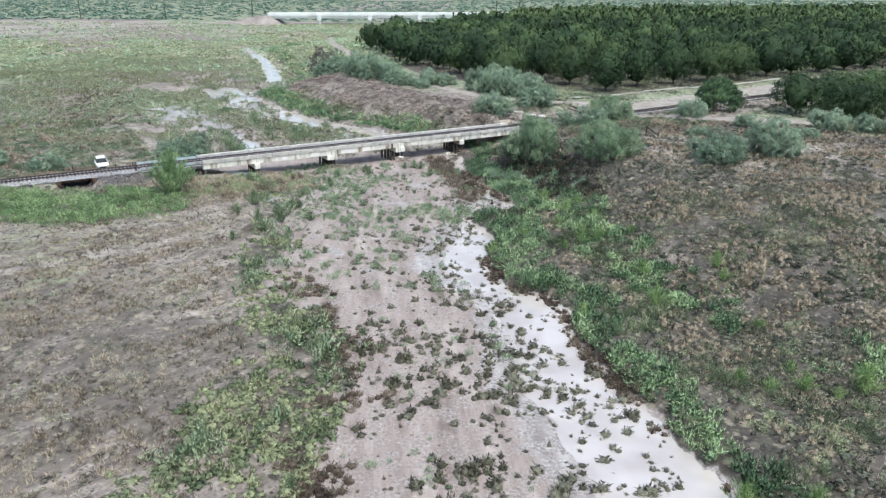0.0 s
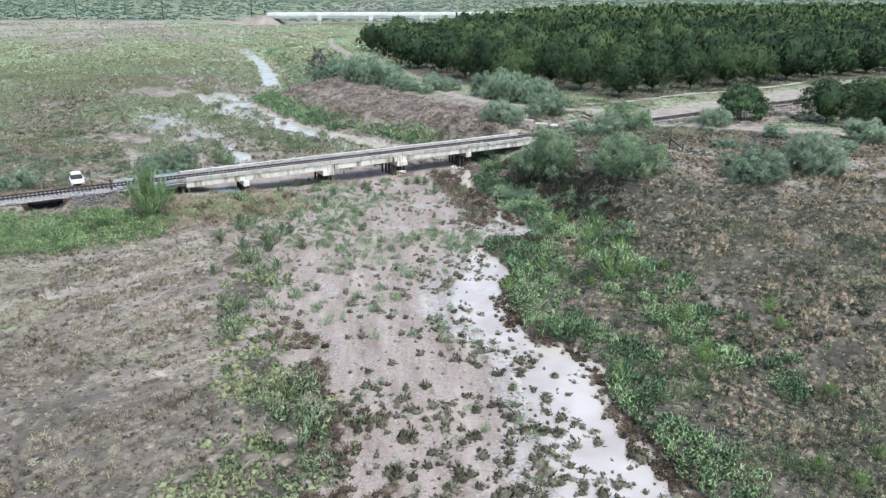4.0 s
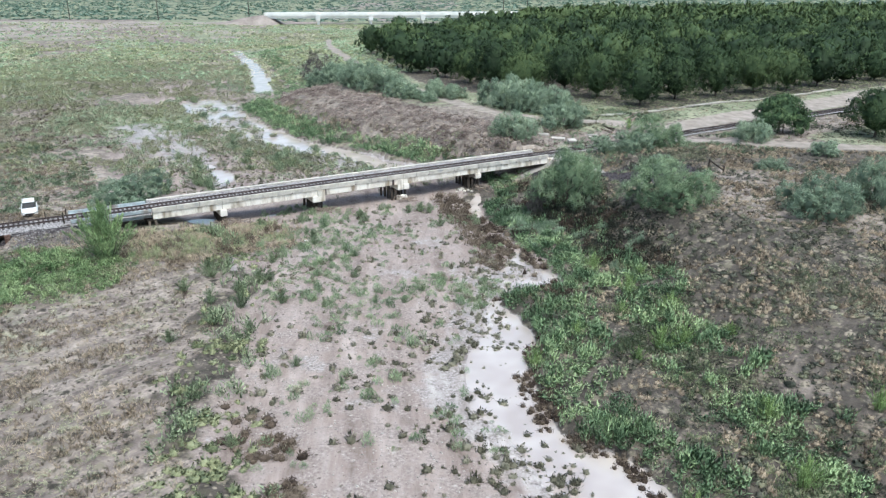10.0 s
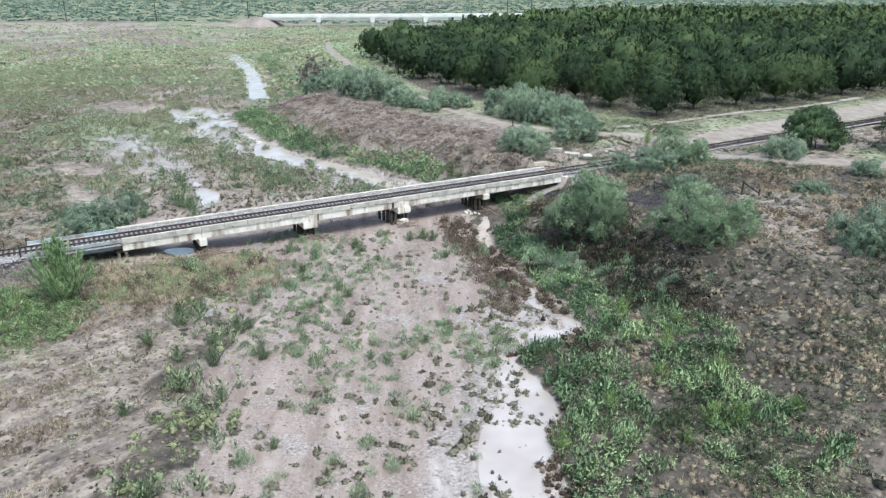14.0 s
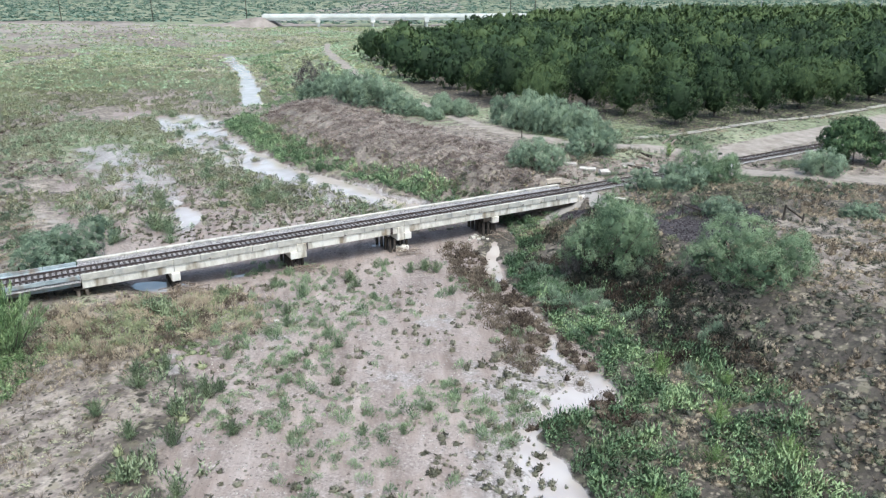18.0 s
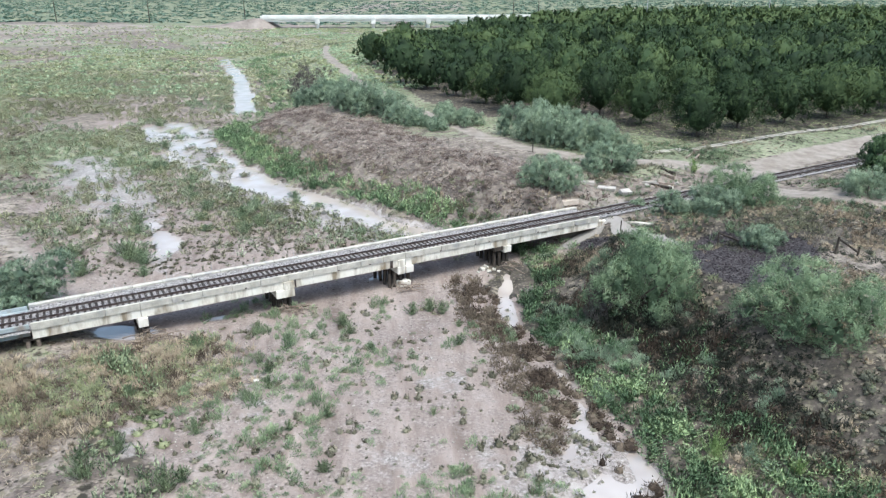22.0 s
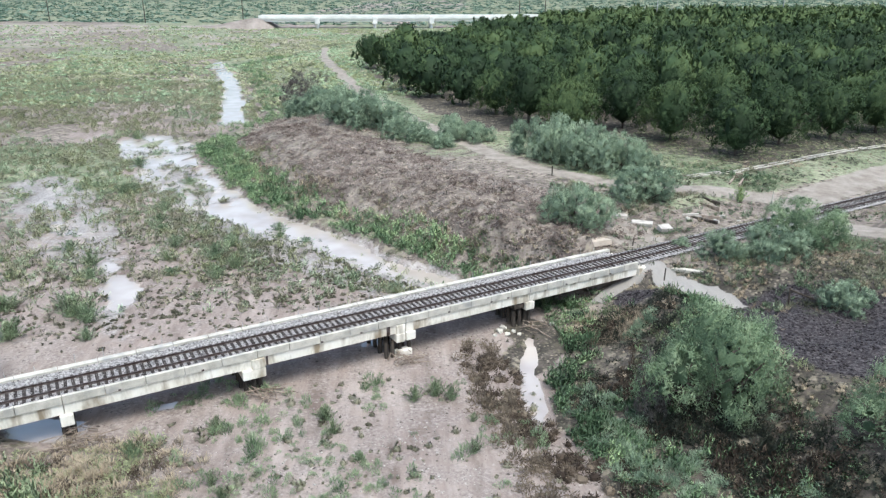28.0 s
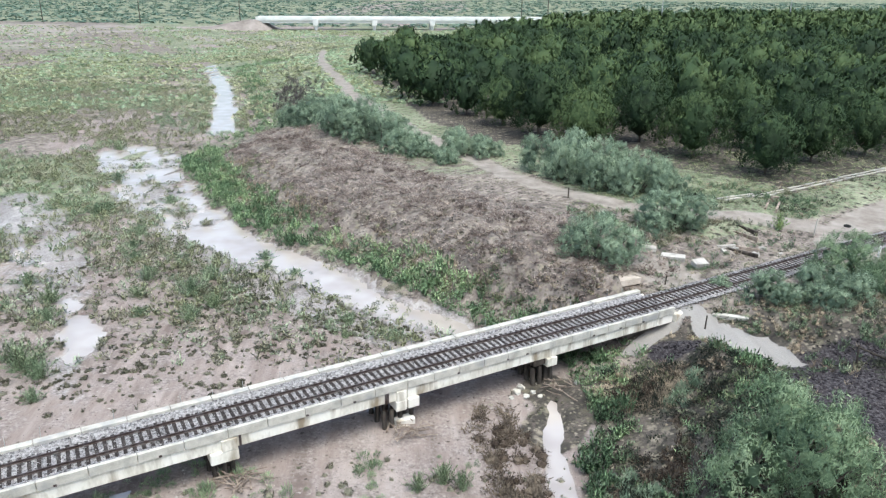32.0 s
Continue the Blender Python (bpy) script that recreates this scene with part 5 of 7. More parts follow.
# ---- grasses and weeds: joined tufts
def tuft_proto(kind, seed):
    r = np.random.default_rng(seed)
    if kind == "grass":
        n = 9
        a, lean = r.uniform(0, 6.283, n), r.uniform(0.15, 0.75, n)
        h, w = r.uniform(0.5, 1.0, n), r.uniform(0.025, 0.05, n)
        base = np.column_stack([np.cos(a), np.sin(a), a * 0]) * r.uniform(0, 0.22, (n, 1))
        side = np.column_stack([-np.sin(a), np.cos(a), a * 0]) * w[:, None]
        tip = base + np.column_stack([np.cos(a) * lean, np.sin(a) * lean, h])
        v = np.stack([base - side, base + side, tip], 1)
    elif kind == "shrub":
        n = 84
        a, q = r.uniform(0, 6.283, n), r.uniform(0, 1, n) ** 0.6
        out = np.column_stack([np.cos(a), np.sin(a), a * 0])
        c = out * (0.48 * q[:, None]) + np.column_stack([a * 0, a * 0, r.uniform(0.1, 0.8, n) * (1.05 - 0.65 * q ** 2)])
        t = out * (0.15 + 0.5 * q[:, None]) + np.array([0, 0, 0.9]) + r.normal(0, 0.22, (n, 3))
        t /= np.linalg.norm(t, axis=1, keepdims=True)
        b = np.cross(t, r.normal(0, 1, (n, 3)))
        b /= np.linalg.norm(b, axis=1, keepdims=True)
        s, wd = 0.2 * r.uniform(0.7, 1.3, (n, 1)), 0.026 * r.uniform(0.7, 1.4, (n, 1))
        v = np.stack([c - t * s * 0.6 - b * wd, c - t * s * 0.5 + b * wd, c + t * s], 1)
    elif kind == "plume":                                   # upright feathery stems leaning apart
        v = []
        for k in range(8):
            a, lean = 2.39996 * k + r.uniform(-0.4, 0.4), r.uniform(0.08, 0.75)
            stem = np.array([math.cos(a) * lean * 0.62, math.sin(a) * lean * 0.62, r.uniform(0.65, 1.05) * (1.05 - 0.35 * lean)])
            foot = np.array([math.cos(a), math.sin(a), 0]) * r.uniform(0.02, 0.16)
            for f in np.linspace(0.25, 1.0, 5):
                t = stem + r.normal(0, 0.34, 3)
                t /= np.linalg.norm(t)
                b = np.cross(t, r.normal(0, 1, 3))
                b /= np.linalg.norm(b)
                c = foot + stem * f + r.normal(0, 0.05, 3) * (1.3 - f)
                s, wd = 0.18 * r.uniform(0.7, 1.3), 0.043 * r.uniform(0.7, 1.4)
                v.append([c - t * s * 0.6 - b * wd, c - t * s * 0.45 + b * wd, c + t * s])
        v = np.array(v)
        v[..., 2] = np.maximum(v[..., 2], 0.0)
    elif kind in ("dome", "mound"):
        n = 56 if kind == "dome" else 34
        d = r.normal(0, 1, (n, 3))
        d /= np.linalg.norm(d, axis=1, keepdims=True)
        d[:, 2] = np.abs(d[:, 2])
        a = np.arctan2(d[:, 1], d[:, 0])
        ragged = 0.8 + 0.28 * np.sin(3 * a + r.uniform(0, 6.283)) * np.sin(2 * a + r.uniform(0, 6.283)) + r.normal(0, 0.08, n)
        c = d * np.array([0.5, 0.5, 0.78]) * ragged[:, None] * r.uniform(0.6, 0.95, (n, 1))
        t = d * 0.7 + np.array([0, 0, 0.4]) + r.normal(0, 0.32, (n, 3))
        t /= np.linalg.norm(t, axis=1, keepdims=True)
        b = np.cross(t, r.normal(0, 1, (n, 3)))
        b /= np.linalg.norm(b, axis=1, keepdims=True)
        s, wd = (0.15 if kind == "dome" else 0.19) * r.uniform(0.6, 1.4, (n, 1)), (0.04 if kind == "dome" else 0.05) * r.uniform(0.7, 1.4, (n, 1))
        c[:, 2:] = np.maximum(c[:, 2:], 0.04)
        v = np.stack([c - t * s * 0.7 - b * wd, c - t * s * 0.5 + b * wd, c + t * s], 1)
        sides = 7 if kind == "dome" else 5                  # the dense heart of the plant
        a = 6.2832 * np.arange(sides) / sides
        low, mid = [np.column_stack([np.cos(a) * q, np.sin(a) * q, np.full(sides, h)]) * r.uniform(0.82, 1.15, (sides, 1)) for q, h in ((0.27, 0.02), (0.22, 0.22))]
        core = []
        for k in range(sides):
            m = (k + 1) % sides
            core += [(low[k], low[m], mid[m]), (low[k], mid[m], mid[k]), (mid[k], mid[m], np.array([0.03, -0.02, 0.36]))]
        v = np.concatenate([v, np.array(core)])
    elif kind == "sprig":
        n = 40
        a, lean = r.uniform(0, 6.283, n), r.uniform(0.05, 0.6, n)
        h, w = r.uniform(0.35, 1.0, n), r.uniform(0.018, 0.038, n)
        base = np.column_stack([np.cos(a), np.sin(a), a * 0]) * r.uniform(0, 0.4, (n, 1)) + np.column_stack([a * 0, a * 0, r.uniform(0, 0.4, n)])
        side = np.column_stack([-np.sin(a), np.cos(a), a * 0]) * w[:, None]
        tip = base + np.column_stack([np.cos(a) * lean, np.sin(a) * lean, h * 0.75])
        v = np.stack([base - side, base + side, tip], 1)
    else:
        n = {"weed": 32, "bushy": 17, "clump": 52, "low": 9}[kind]
        d = r.normal(0, 1, (n, 3))
        d /= np.linalg.norm(d, axis=1, keepdims=True)
        d[:, 2] = np.abs(d[:, 2])
        c = d * np.array([0.5, 0.5, 0.85]) * r.uniform(0.5, 1.0, (n, 1)) * (1 + 0.2 * r.normal(0, 1, (n, 1)))
        t = d * 0.55 + np.array([0, 0, 0.55]) + r.normal(0, 0.35, (n, 3))
        t /= np.linalg.norm(t, axis=1, keepdims=True)
        b = np.cross(t, r.normal(0, 1, (n, 3)) if kind != "low" else d + r.normal(0, 0.5, (n, 3)))
        b /= np.linalg.norm(b, axis=1, keepdims=True)
        s, wd = {"weed": (0.17, 0.05), "bushy": (0.2, 0.07), "clump": (0.17, 0.036), "low": (0.30, 0.17)}[kind]
        s, wd = s * r.uniform(0.7, 1.4, (n, 1)), wd * r.uniform(0.7, 1.4, (n, 1))
        c[:, 2:] = np.maximum(c[:, 2:], 0.06)
        v = np.stack([c - t * s * 0.7 - b * wd, c - t * s * 0.5 + b * wd, c + t * s], 1)
        if kind == "clump":                                 # the dense heart of the clump
            ring = [(0.3 * math.cos(1.0472 * k) * r.uniform(0.85, 1.15), 0.3 * math.sin(1.0472 * k) * r.uniform(0.85, 1.15), 0.0) for k in range(6)]
            mid = [(x * 0.8, y * 0.8, 0.3) for x, y, z in ring]
            top = (0, 0, 0.5)
            core = []
            for k in range(6):
                m = (k + 1) % 6
                core += [(ring[k], ring[m], mid[m]), (ring[k], mid[m], mid[k]), (mid[k], mid[m], top)]
            v = np.concatenate([v, np.array(core)])
    return v


def scatter(name, kind, x, y, width, height, mat, label, category, tint=None, seed=1, stuff=True, lift=0.0):
    """Many tufts of one kind in one mesh."""
    r = np.random.default_rng(seed)
    n = len(x)
    protos = [tuft_proto(kind, seed * 10 + k) for k in range(6)]
    z = np.maximum(ground_z(x, y), bed_level(y) - 0.18) + lift
    if kind in ("weed", "bushy", "sprig", "shrub", "dome", "mound", "plume"):
        height = np.broadcast_to(height, len(x)) * (0.35 + 1.35 * vnoise(x, y, 1.7, seed + 3) ** 1.2)
    a = r.uniform(0, 6.283, n)
    width, height = np.broadcast_to(width, n), np.broadcast_to(height, n)
    tint = np.clip(r.normal(0.5, 0.22, n), 0, 1) if tint is None else np.clip(tint + r.normal(0, 0.12, n), 0, 1)
    V, T, Q = [], [], []
    rounded = kind in ("dome", "mound", "plume")
    which = r.integers(0, 6, n)
    for k in range(6):
        m = which == k
        p = protos[k][None]
        c, s = np.cos(a[m])[:, None, None], np.sin(a[m])[:, None, None]
        w, h = width[m][:, None, None], height[m][:, None, None]
        v = np.stack([(p[..., 0] * c - p[..., 1] * s) * w + x[m][:, None, None], (p[..., 0] * s + p[..., 1] * c) * w + y[m][:, None, None], p[..., 2] * h + z[m][:, None, None]], -1)
        V.append(v.reshape(-1, 3))
        if rounded:
            q = p.mean(2, keepdims=True) / np.array([0.5, 0.5, 0.78])
            q = np.broadcast_to(q / np.linalg.norm(q, axis=-1, keepdims=True) + np.array([0, 0, 0.7 if kind == "plume" else 0.25]), p.shape) + np.random.default_rng(seed + k).normal(0, 0.2, p.shape)
            q = np.stack([q[..., 0] * c - q[..., 1] * s, q[..., 0] * s + q[..., 1] * c, q[..., 2] + 0 * c], -1)
            Q.append((q / np.linalg.norm(q, axis=-1, keepdims=True)).reshape(-1, 3))
        # tint rises slightly from foot to tip, a little shading painted into the tufts
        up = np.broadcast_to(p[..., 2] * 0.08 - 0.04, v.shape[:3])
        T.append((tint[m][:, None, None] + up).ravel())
    v = np.concatenate(V)
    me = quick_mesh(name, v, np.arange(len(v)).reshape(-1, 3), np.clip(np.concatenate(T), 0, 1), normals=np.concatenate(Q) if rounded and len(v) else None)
    me.materials.append(mat)
    return tagged(new(name, me), label, category, kind="stuff")


def spread(n, x0, x1, y0, y1, keep, seed):
    """Random places in a rectangle of the plan, kept with the chance that keep(x, y) gives."""
    r = np.random.default_rng(seed)
    x, y = r.uniform(x0, x1, n), r.uniform(y0, y1, n)
    inside = np.abs(x + 1) < 0.64 * y + 9
    k = (r.random(n) < keep(x, y)) & inside
    return x[k], y[k]


def off_things(x, y):
    """0 on water, rails and roads."""
    s, o = rail_so(x, y)
    clear = 1 - (np.abs(o) < 3.2) * ((s < -34) | (s > 33))
    d, _ = path_distance(x, y, ROAD)
    d2, _ = path_distance(x, y, TRACK_UP)
    clear = clear * (1 - (o > -3) * (o < 1.6) * (s > 27) * (s < 35))
    clear = clear * (sand_fan(x, y) < 0.3) * (np.hypot(x - 14.0, y - 138) > 2.4)
    return clear * (water_mask(x, y) < 0.3) * (d > 4.5) * (d2 > 1.8)


def off_spill(x, y):
    """0 on the dark stone spill."""
    return smooth(spill_d(x, y), 6.5, 9.0)


def brown_patch(x, y):
    """1 where brown and grey weeds take the place of green ones near the bridge."""
    return smooth(fbm(x, y, 5, 251), 0.48, 0.58) * smooth(y, 92, 100)


def plant_cover():
    r = np.random.default_rng(3)
    # straw on the right bank
    k = lambda x, y: off_things(x, y) * smooth(dr_(x, y), 0.5, 5) * (0.12 + 0.6 * smooth(fbm(x, y, 5, 61), 0.38, 0.62)) * (y < 150) * (0.06 + 0.94 * off_spill(x, y)) * (1 - 0.85 * hollow(x, y)) * smooth(streak(x, y), 0.36, 0.56)
    x, y = spread(34000, 5, 95, 34, 150, k, 21)
    scatter("dry_grass", "grass", x, y, r.uniform(0.3, 0.65, len(x)), r.uniform(0.2, 0.45, len(x)), STRAW, "tufts of dry straw-coloured grass on the bank", "grass", fbm(x, y, 4, 63), 31)
    k = lambda x, y: off_things(x, y) * smooth(dr_(x, y), 4, 10) * smooth(fbm(x, y, 4, 161), 0.40, 0.54) * (y < 148) * off_spill(x, y) * (1 - 0.9 * hollow(x, y)) * (1 - 0.6 * lush(x, y))
    x, y = spread(24000, 5, 95, 34, 148, k, 121)
    scatter("straw_tufts", "mound", x, y, r.uniform(0.45, 0.95, len(x)), r.uniform(0.4, 0.8, len(x)), STRAW, "pale fuzzy straw tufts on the dry slope", "grass", 0.66 + 0.4 * (fbm(x, y, 4, 163) - 0.5), 131)
    k = lambda x, y: off_things(x, y) * smooth(dr_(x, y), 3, 9) * (0.15 + smooth(fbm(x, y, 4, 65), 0.40, 0.58)) * (y < 150) * (0.08 + 0.92 * off_spill(x, y))
    x, y = spread(15000, 5, 95, 34, 150, k, 22)
    scatter("brown_brush", "bushy", x, y, r.uniform(0.4, 0.95, len(x)), r.uniform(0.22, 0.45, len(x)), GREYWEED, "low grey-green brush on the dry slope", "weeds", fbm(x, y, 6, 67) - 0.12, 32)
    k = lambda x, y: off_things(x, y) * smooth(dr_(x, y), 3, 8) * (y < 132) * off_spill(x, y) * (0.1 + 0.9 * smooth(fbm(x, y, 5, 341), 0.42, 0.56)) * np.interp(y, [60, 95, 110], [0.8, 0.7, 0.35])
    x, y = spread(9500, 10, 95, 34, 132, k, 342)
    scatter("slope_shrubs", "dome", x, y, 0.5 + 1.1 * r.random(len(x)) ** 2, r.uniform(0.3, 0.75, len(x)), GREYWEED, "dark grey-green shrubs scattered over the slope", "shrubs", 0.75 + 0.9 * (fbm(x, y, 8, 343) - 0.5), 343)
    x, y = spread(5000, 10, 95, 34, 132, k, 344)
    scatter("slope_shrubs", "dome", x, y, 0.5 + 1.0 * r.random(len(x)) ** 2, r.uniform(0.3, 0.7, len(x)), PALEWEED, "pale grey-green shrubs scattered over the slope", "shrubs", 0.4 + 0.9 * (fbm(x, y, 8, 345) - 0.5), 345)
    # green and olive brush higher on the near slope
    for mat, sd in ((PALEWEED, 231), (OLIVEWEED, 234)):
        k = lambda x, y: off_things(x, y) * smooth(dr_(x, y), 6, 11) * smooth(100 - y, 0, 14) * smooth(fbm(x, y, 4, sd), 0.50, 0.60) * (0.8 if sd == 231 else 0.35) * (1 - 0.9 * hollow(x, y))
        x, y = spread(15000, 14, 80, 34, 100, k, sd)
        scatter("slope_brush", "bushy", x, y, r.uniform(0.5, 1.1, len(x)), r.uniform(0.3, 0.65, len(x)), mat, "patches of soft grey-green brush on the dry slope", "weeds", 0.42 + 0.5 * (fbm(x, y, 4, sd + 1) - 0.5), sd + 2)
    # dead brown clumps on the edge of the bed
    k = lambda x, y: smooth(3.4 - np.abs(dl_(x, y) + 1.6), 0, 2) * smooth(74 - y, 0, 12) * smooth(fbm(x, y, 3, 241), 0.46, 0.56)
    x, y = spread(2600, -22, 0, 34, 74, k, 242)
    scatter("dead_reeds", "clump", x, y, r.uniform(0.6, 1.4, len(x)), r.uniform(0.3, 0.7, len(x)), BROWNWEED, "dead brown weeds on the edge of the river bed", "weeds", 0.6 + 0 * x, 243)
    # lush green strip and band
    k = lambda x, y: off_things(x, y) * smooth(dr_(x, y), -0.4, 0.6) * lush(x, y) * (y < 140) * (1 - 0.35 * brown_patch(x, y)) * (1 - 0.8 * hollow(x, y) * smooth(y, 104, 110))
    x, y = spread(30000, 2, 45, 33, 140, k, 23)
    # tint falls near the mesquites, their shade put into the leaf colour
    scatter("green_weeds", "plume", x, y, 0.6 + 0.9 * r.random(len(x)) ** 1.6, r.uniform(0.45, 1.15, len(x)), GREENWEED, "lush green weeds along the water's edge", "weeds", 0.5 + 1.1 * (fbm(x, y, 3.5, 71) - 0.5) - 0.1 * smooth(y, 94, 106), 33)
    k = lambda x, y: off_things(x, y) * smooth(dr_(x, y), 0, 2) * smooth(26 - dr_(x, y), 0, 10) * smooth(fbm(x, y, 3.5, 73), 0.47, 0.60) * (y < 140) * (0.25 + 0.75 * (1 - lush(x, y))) * smooth(18 - dr_(x, y), 0, 6) * (1 - 0.9 * hollow(x, y))
    x, y = spread(17000, 2, 60, 33, 140, k, 24)
    scatter("olive_weeds", "weed", x, y, r.uniform(0.6, 1.3, len(x)), r.uniform(0.4, 0.9, len(x)), OLIVEWEED, "yellowish olive weeds on the bank", "weeds", fbm(x, y, 3, 75) - 0.05, 34)
    # brown, grey, blue-green and straw patches in the green strip near the bridge
    for nm, kind, mat, lab, sd, lift in (("brown_brush", "weed", GREYWEED, "dark grey-brown weeds among the green ones", 261, 0.25), ("dead_weeds", "weed", BROWNWEED, "dead brown weeds among the green ones", 264, 0.4), ("blue_weeds", "shrub", MESQUITE, "soft blue-green weeds by the channel", 270, 0.35)):
        k = lambda x, y: off_things(x, y) * off_spill(x, y) * smooth(dr_(x, y), 0, 1.5) * smooth(13 - dr_(x, y), -2, 4) * (y < 137) * smooth(y, 90, 98) * (brown_patch(x, y) * smooth(fbm(x, y, 3, sd), 0.42, 0.56) if mat is not MESQUITE else smooth(fbm(x, y, 4, sd), 0.54, 0.62) * 0.6)
        x, y = spread(6000, 2, 26, 90, 137, k, sd)
        scatter(nm, kind, x, y, r.uniform(0.6, 1.3, len(x)), r.uniform(0.45, 0.95, len(x)), mat, lab, "weeds", lift + 0.4 * (fbm(x, y, 3, sd + 1) - 0.5), sd + 2)
    k = lambda x, y: off_things(x, y) * smooth(3.0 - np.hypot((x - 10.2) * 0.8, y - 133), -1, 1.5)
    x, y = spread(900, 4, 17, 126, 139, k, 331)
    scatter("straw_tufts", "sprig", x, y, r.uniform(0.5, 1.0, len(x)), r.uniform(0.4, 0.8, len(x)), STRAW, "pale straw tufts below the gravel heap", "grass", 0.6 + 0 * x, 332)
    # dense thicket round the big mesquites, its weeds tinted dark in place of shade
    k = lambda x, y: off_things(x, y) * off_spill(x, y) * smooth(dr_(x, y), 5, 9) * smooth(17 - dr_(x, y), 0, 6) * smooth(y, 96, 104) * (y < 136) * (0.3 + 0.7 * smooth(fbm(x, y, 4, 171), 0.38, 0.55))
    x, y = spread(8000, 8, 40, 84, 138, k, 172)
    scatter("brown_brush", "bushy", x, y, r.uniform(0.6, 1.4, len(x)), r.uniform(0.4, 0.9, len(x)), GREYWEED, "brown thicket under the mesquites, tinted dark as shade", "weeds", 0.2 + 0.5 * (fbm(x, y, 4, 173) - 0.5), 172)
    k2 = lambda x, y: k(x, y) * smooth(fbm(x, y, 5, 175), 0.45, 0.6) * (1 - 0.85 * hollow(x, y))
    x, y = spread(13000, 8, 40, 84, 138, k2, 174)
    scatter("green_weeds", "plume", x, y, r.uniform(0.7, 1.2, len(x)), r.uniform(0.5, 1.0, len(x)), GREENWEED, "dark green weeds under the mesquites", "weeds", 0.4 + 0.3 * (fbm(x, y, 5, 177) - 0.5), 174)
    # dead brown reeds at the channel
    d0 = lambda x, y: path_distance(x, y, [(9.4, 91.5), (8.8, 97), (6.6, 101), (4.9, 104.5), (4.4, 107.5), (3.6, 112), (1.6, 119), (-0.4, 127)])[0]
    k = lambda x, y: smooth(2.2 - d0(x, y), -0.5, 1.5) * (water_mask(x, y) < 0.6) * (0.06 + 0.94 * smooth(fbm(x, y, 2.2, 77), 0.46, 0.56))
    x, y = spread(3600, -3, 16, 84, 130, k, 25)
    scatter("dead_reeds", "clump", x, y, r.uniform(0.7, 1.7, len(x)), r.uniform(0.4, 0.9, len(x)), BROWNWEED, "dark brown dead weeds in the channel", "weeds", None, 35)
    d2 = lambda x, y: path_distance(x, y, [(-1.5, 131), (-0.8, 122), (1.4, 113), (3.0, 106), (3.2, 96), (2.4, 92)])[0]
    k = lambda x, y: smooth(1.9 - d2(x, y), -0.5, 1.5) * (water_mask(x, y) < 0.5) * (0.35 + 0.65 * smooth(fbm(x, y, 2.0, 181), 0.42, 0.55))
    x, y = spread(2600, -6, 8, 98, 132, k, 182)
    scatter("olive_weeds", "weed", x, y, r.uniform(0.6, 1.2, len(x)), r.uniform(0.5, 1.0, len(x)), BROWNWEED, "olive and brown weeds beside the channel", "weeds", 0.85 + 0.4 * (fbm(x, y, 2, 183) - 0.5), 182)
    k = lambda x, y: smooth(1.6 - np.abs(dr_(x, y) - 0.3), 0, 1.2) * (y < 92) * smooth(fbm(x, y, 5, 79), 0.4, 0.6)
    x, y = spread(9000, 2, 20, 34, 92, k, 26)
    scatter("dead_reeds", "clump", x, y, r.uniform(0.4, 0.9, len(x)), r.uniform(0.3, 0.6, len(x)), BROWNWEED, "dark brown dead weeds in the channel", "weeds", None, 36)
    # weeds on the left edge of the bed
    k = lambda x, y: off_things(x, y) * smooth(dl_(x, y), -2.5, 0.5) * smooth(np.interp(y, [30, 45, 60, 75, 110], [9, 8.5, 5, 3.5, 3]) - dl_(x, y), -2, 2) * (np.interp(y, [30, 60, 72, 112], [0.3, 0.25, 0.12, 0.16]) + 0.7 * smooth(fbm(x, y, 4, 81), np.interp(y, [50, 80], [0.36, 0.46]), np.interp(y, [50, 80], [0.55, 0.6]))) * (y < 112)
    x, y = spread(11500, -36, -4, 33, 112, k, 27)
    half = fbm(x, y, 5, 83) + smooth(60 - y, -15, 15) * 0.15 < 0.52
    scatter("green_weeds", "plume", x[half], y[half], 0.7 + 1.0 * r.random(half.sum()) ** 1.6, r.uniform(0.6, 1.3, half.sum()), SALTCEDAR, "bright green weeds on the river's edge", "weeds", 0.72 + 0.5 * (fbm(x[half], y[half], 4, 86) - 0.5), 37)
    scatter("olive_weeds", "dome", x[~half], y[~half], 0.6 + 1.1 * r.random((~half).sum()) ** 1.6, r.uniform(0.45, 1.0, (~half).sum()), OLIVEWEED, "yellowish olive weeds on the river's edge", "weeds", 0.72 + 0.5 * (fbm(x[~half], y[~half], 4, 84) - 0.5), 38)
    # left terrace
    k = lambda x, y: off_things(x, y) * smooth(dl_(x, y), 2, 8) * (0.2 + 0.6 * smooth(streak(x, y), 0.40, 0.56)) * (y < 150)
    x, y = spread(45000, -95, -8, 33, 150, k, 28)
    scatter("dry_grass", "grass", x, y, r.uniform(0.35, 0.8, len(x)), r.uniform(0.18, 0.45, len(x)), STRAW, "thin dry grass on the river terrace", "grass", fbm(x, y, 4, 87), 39)
    k = lambda x, y: off_things(x, y) * smooth(dl_(x, y), 2, 8) * smooth(fbm(x, y, 5, 89), 0.42, 0.58) * smooth(0.62 - streak(x, y), 0, 0.14) * (y < 150)
    x, y = spread(20000, -95, -8, 33, 150, k, 29)
    scatter("low_brush", "bushy", x, y, r.uniform(0.4, 0.9, len(x)), r.uniform(0.15, 0.35, len(x)), PALEWEED, "low greyish brush on the river terrace", "weeds", fbm(x, y, 6, 91) + 0.2, 40)
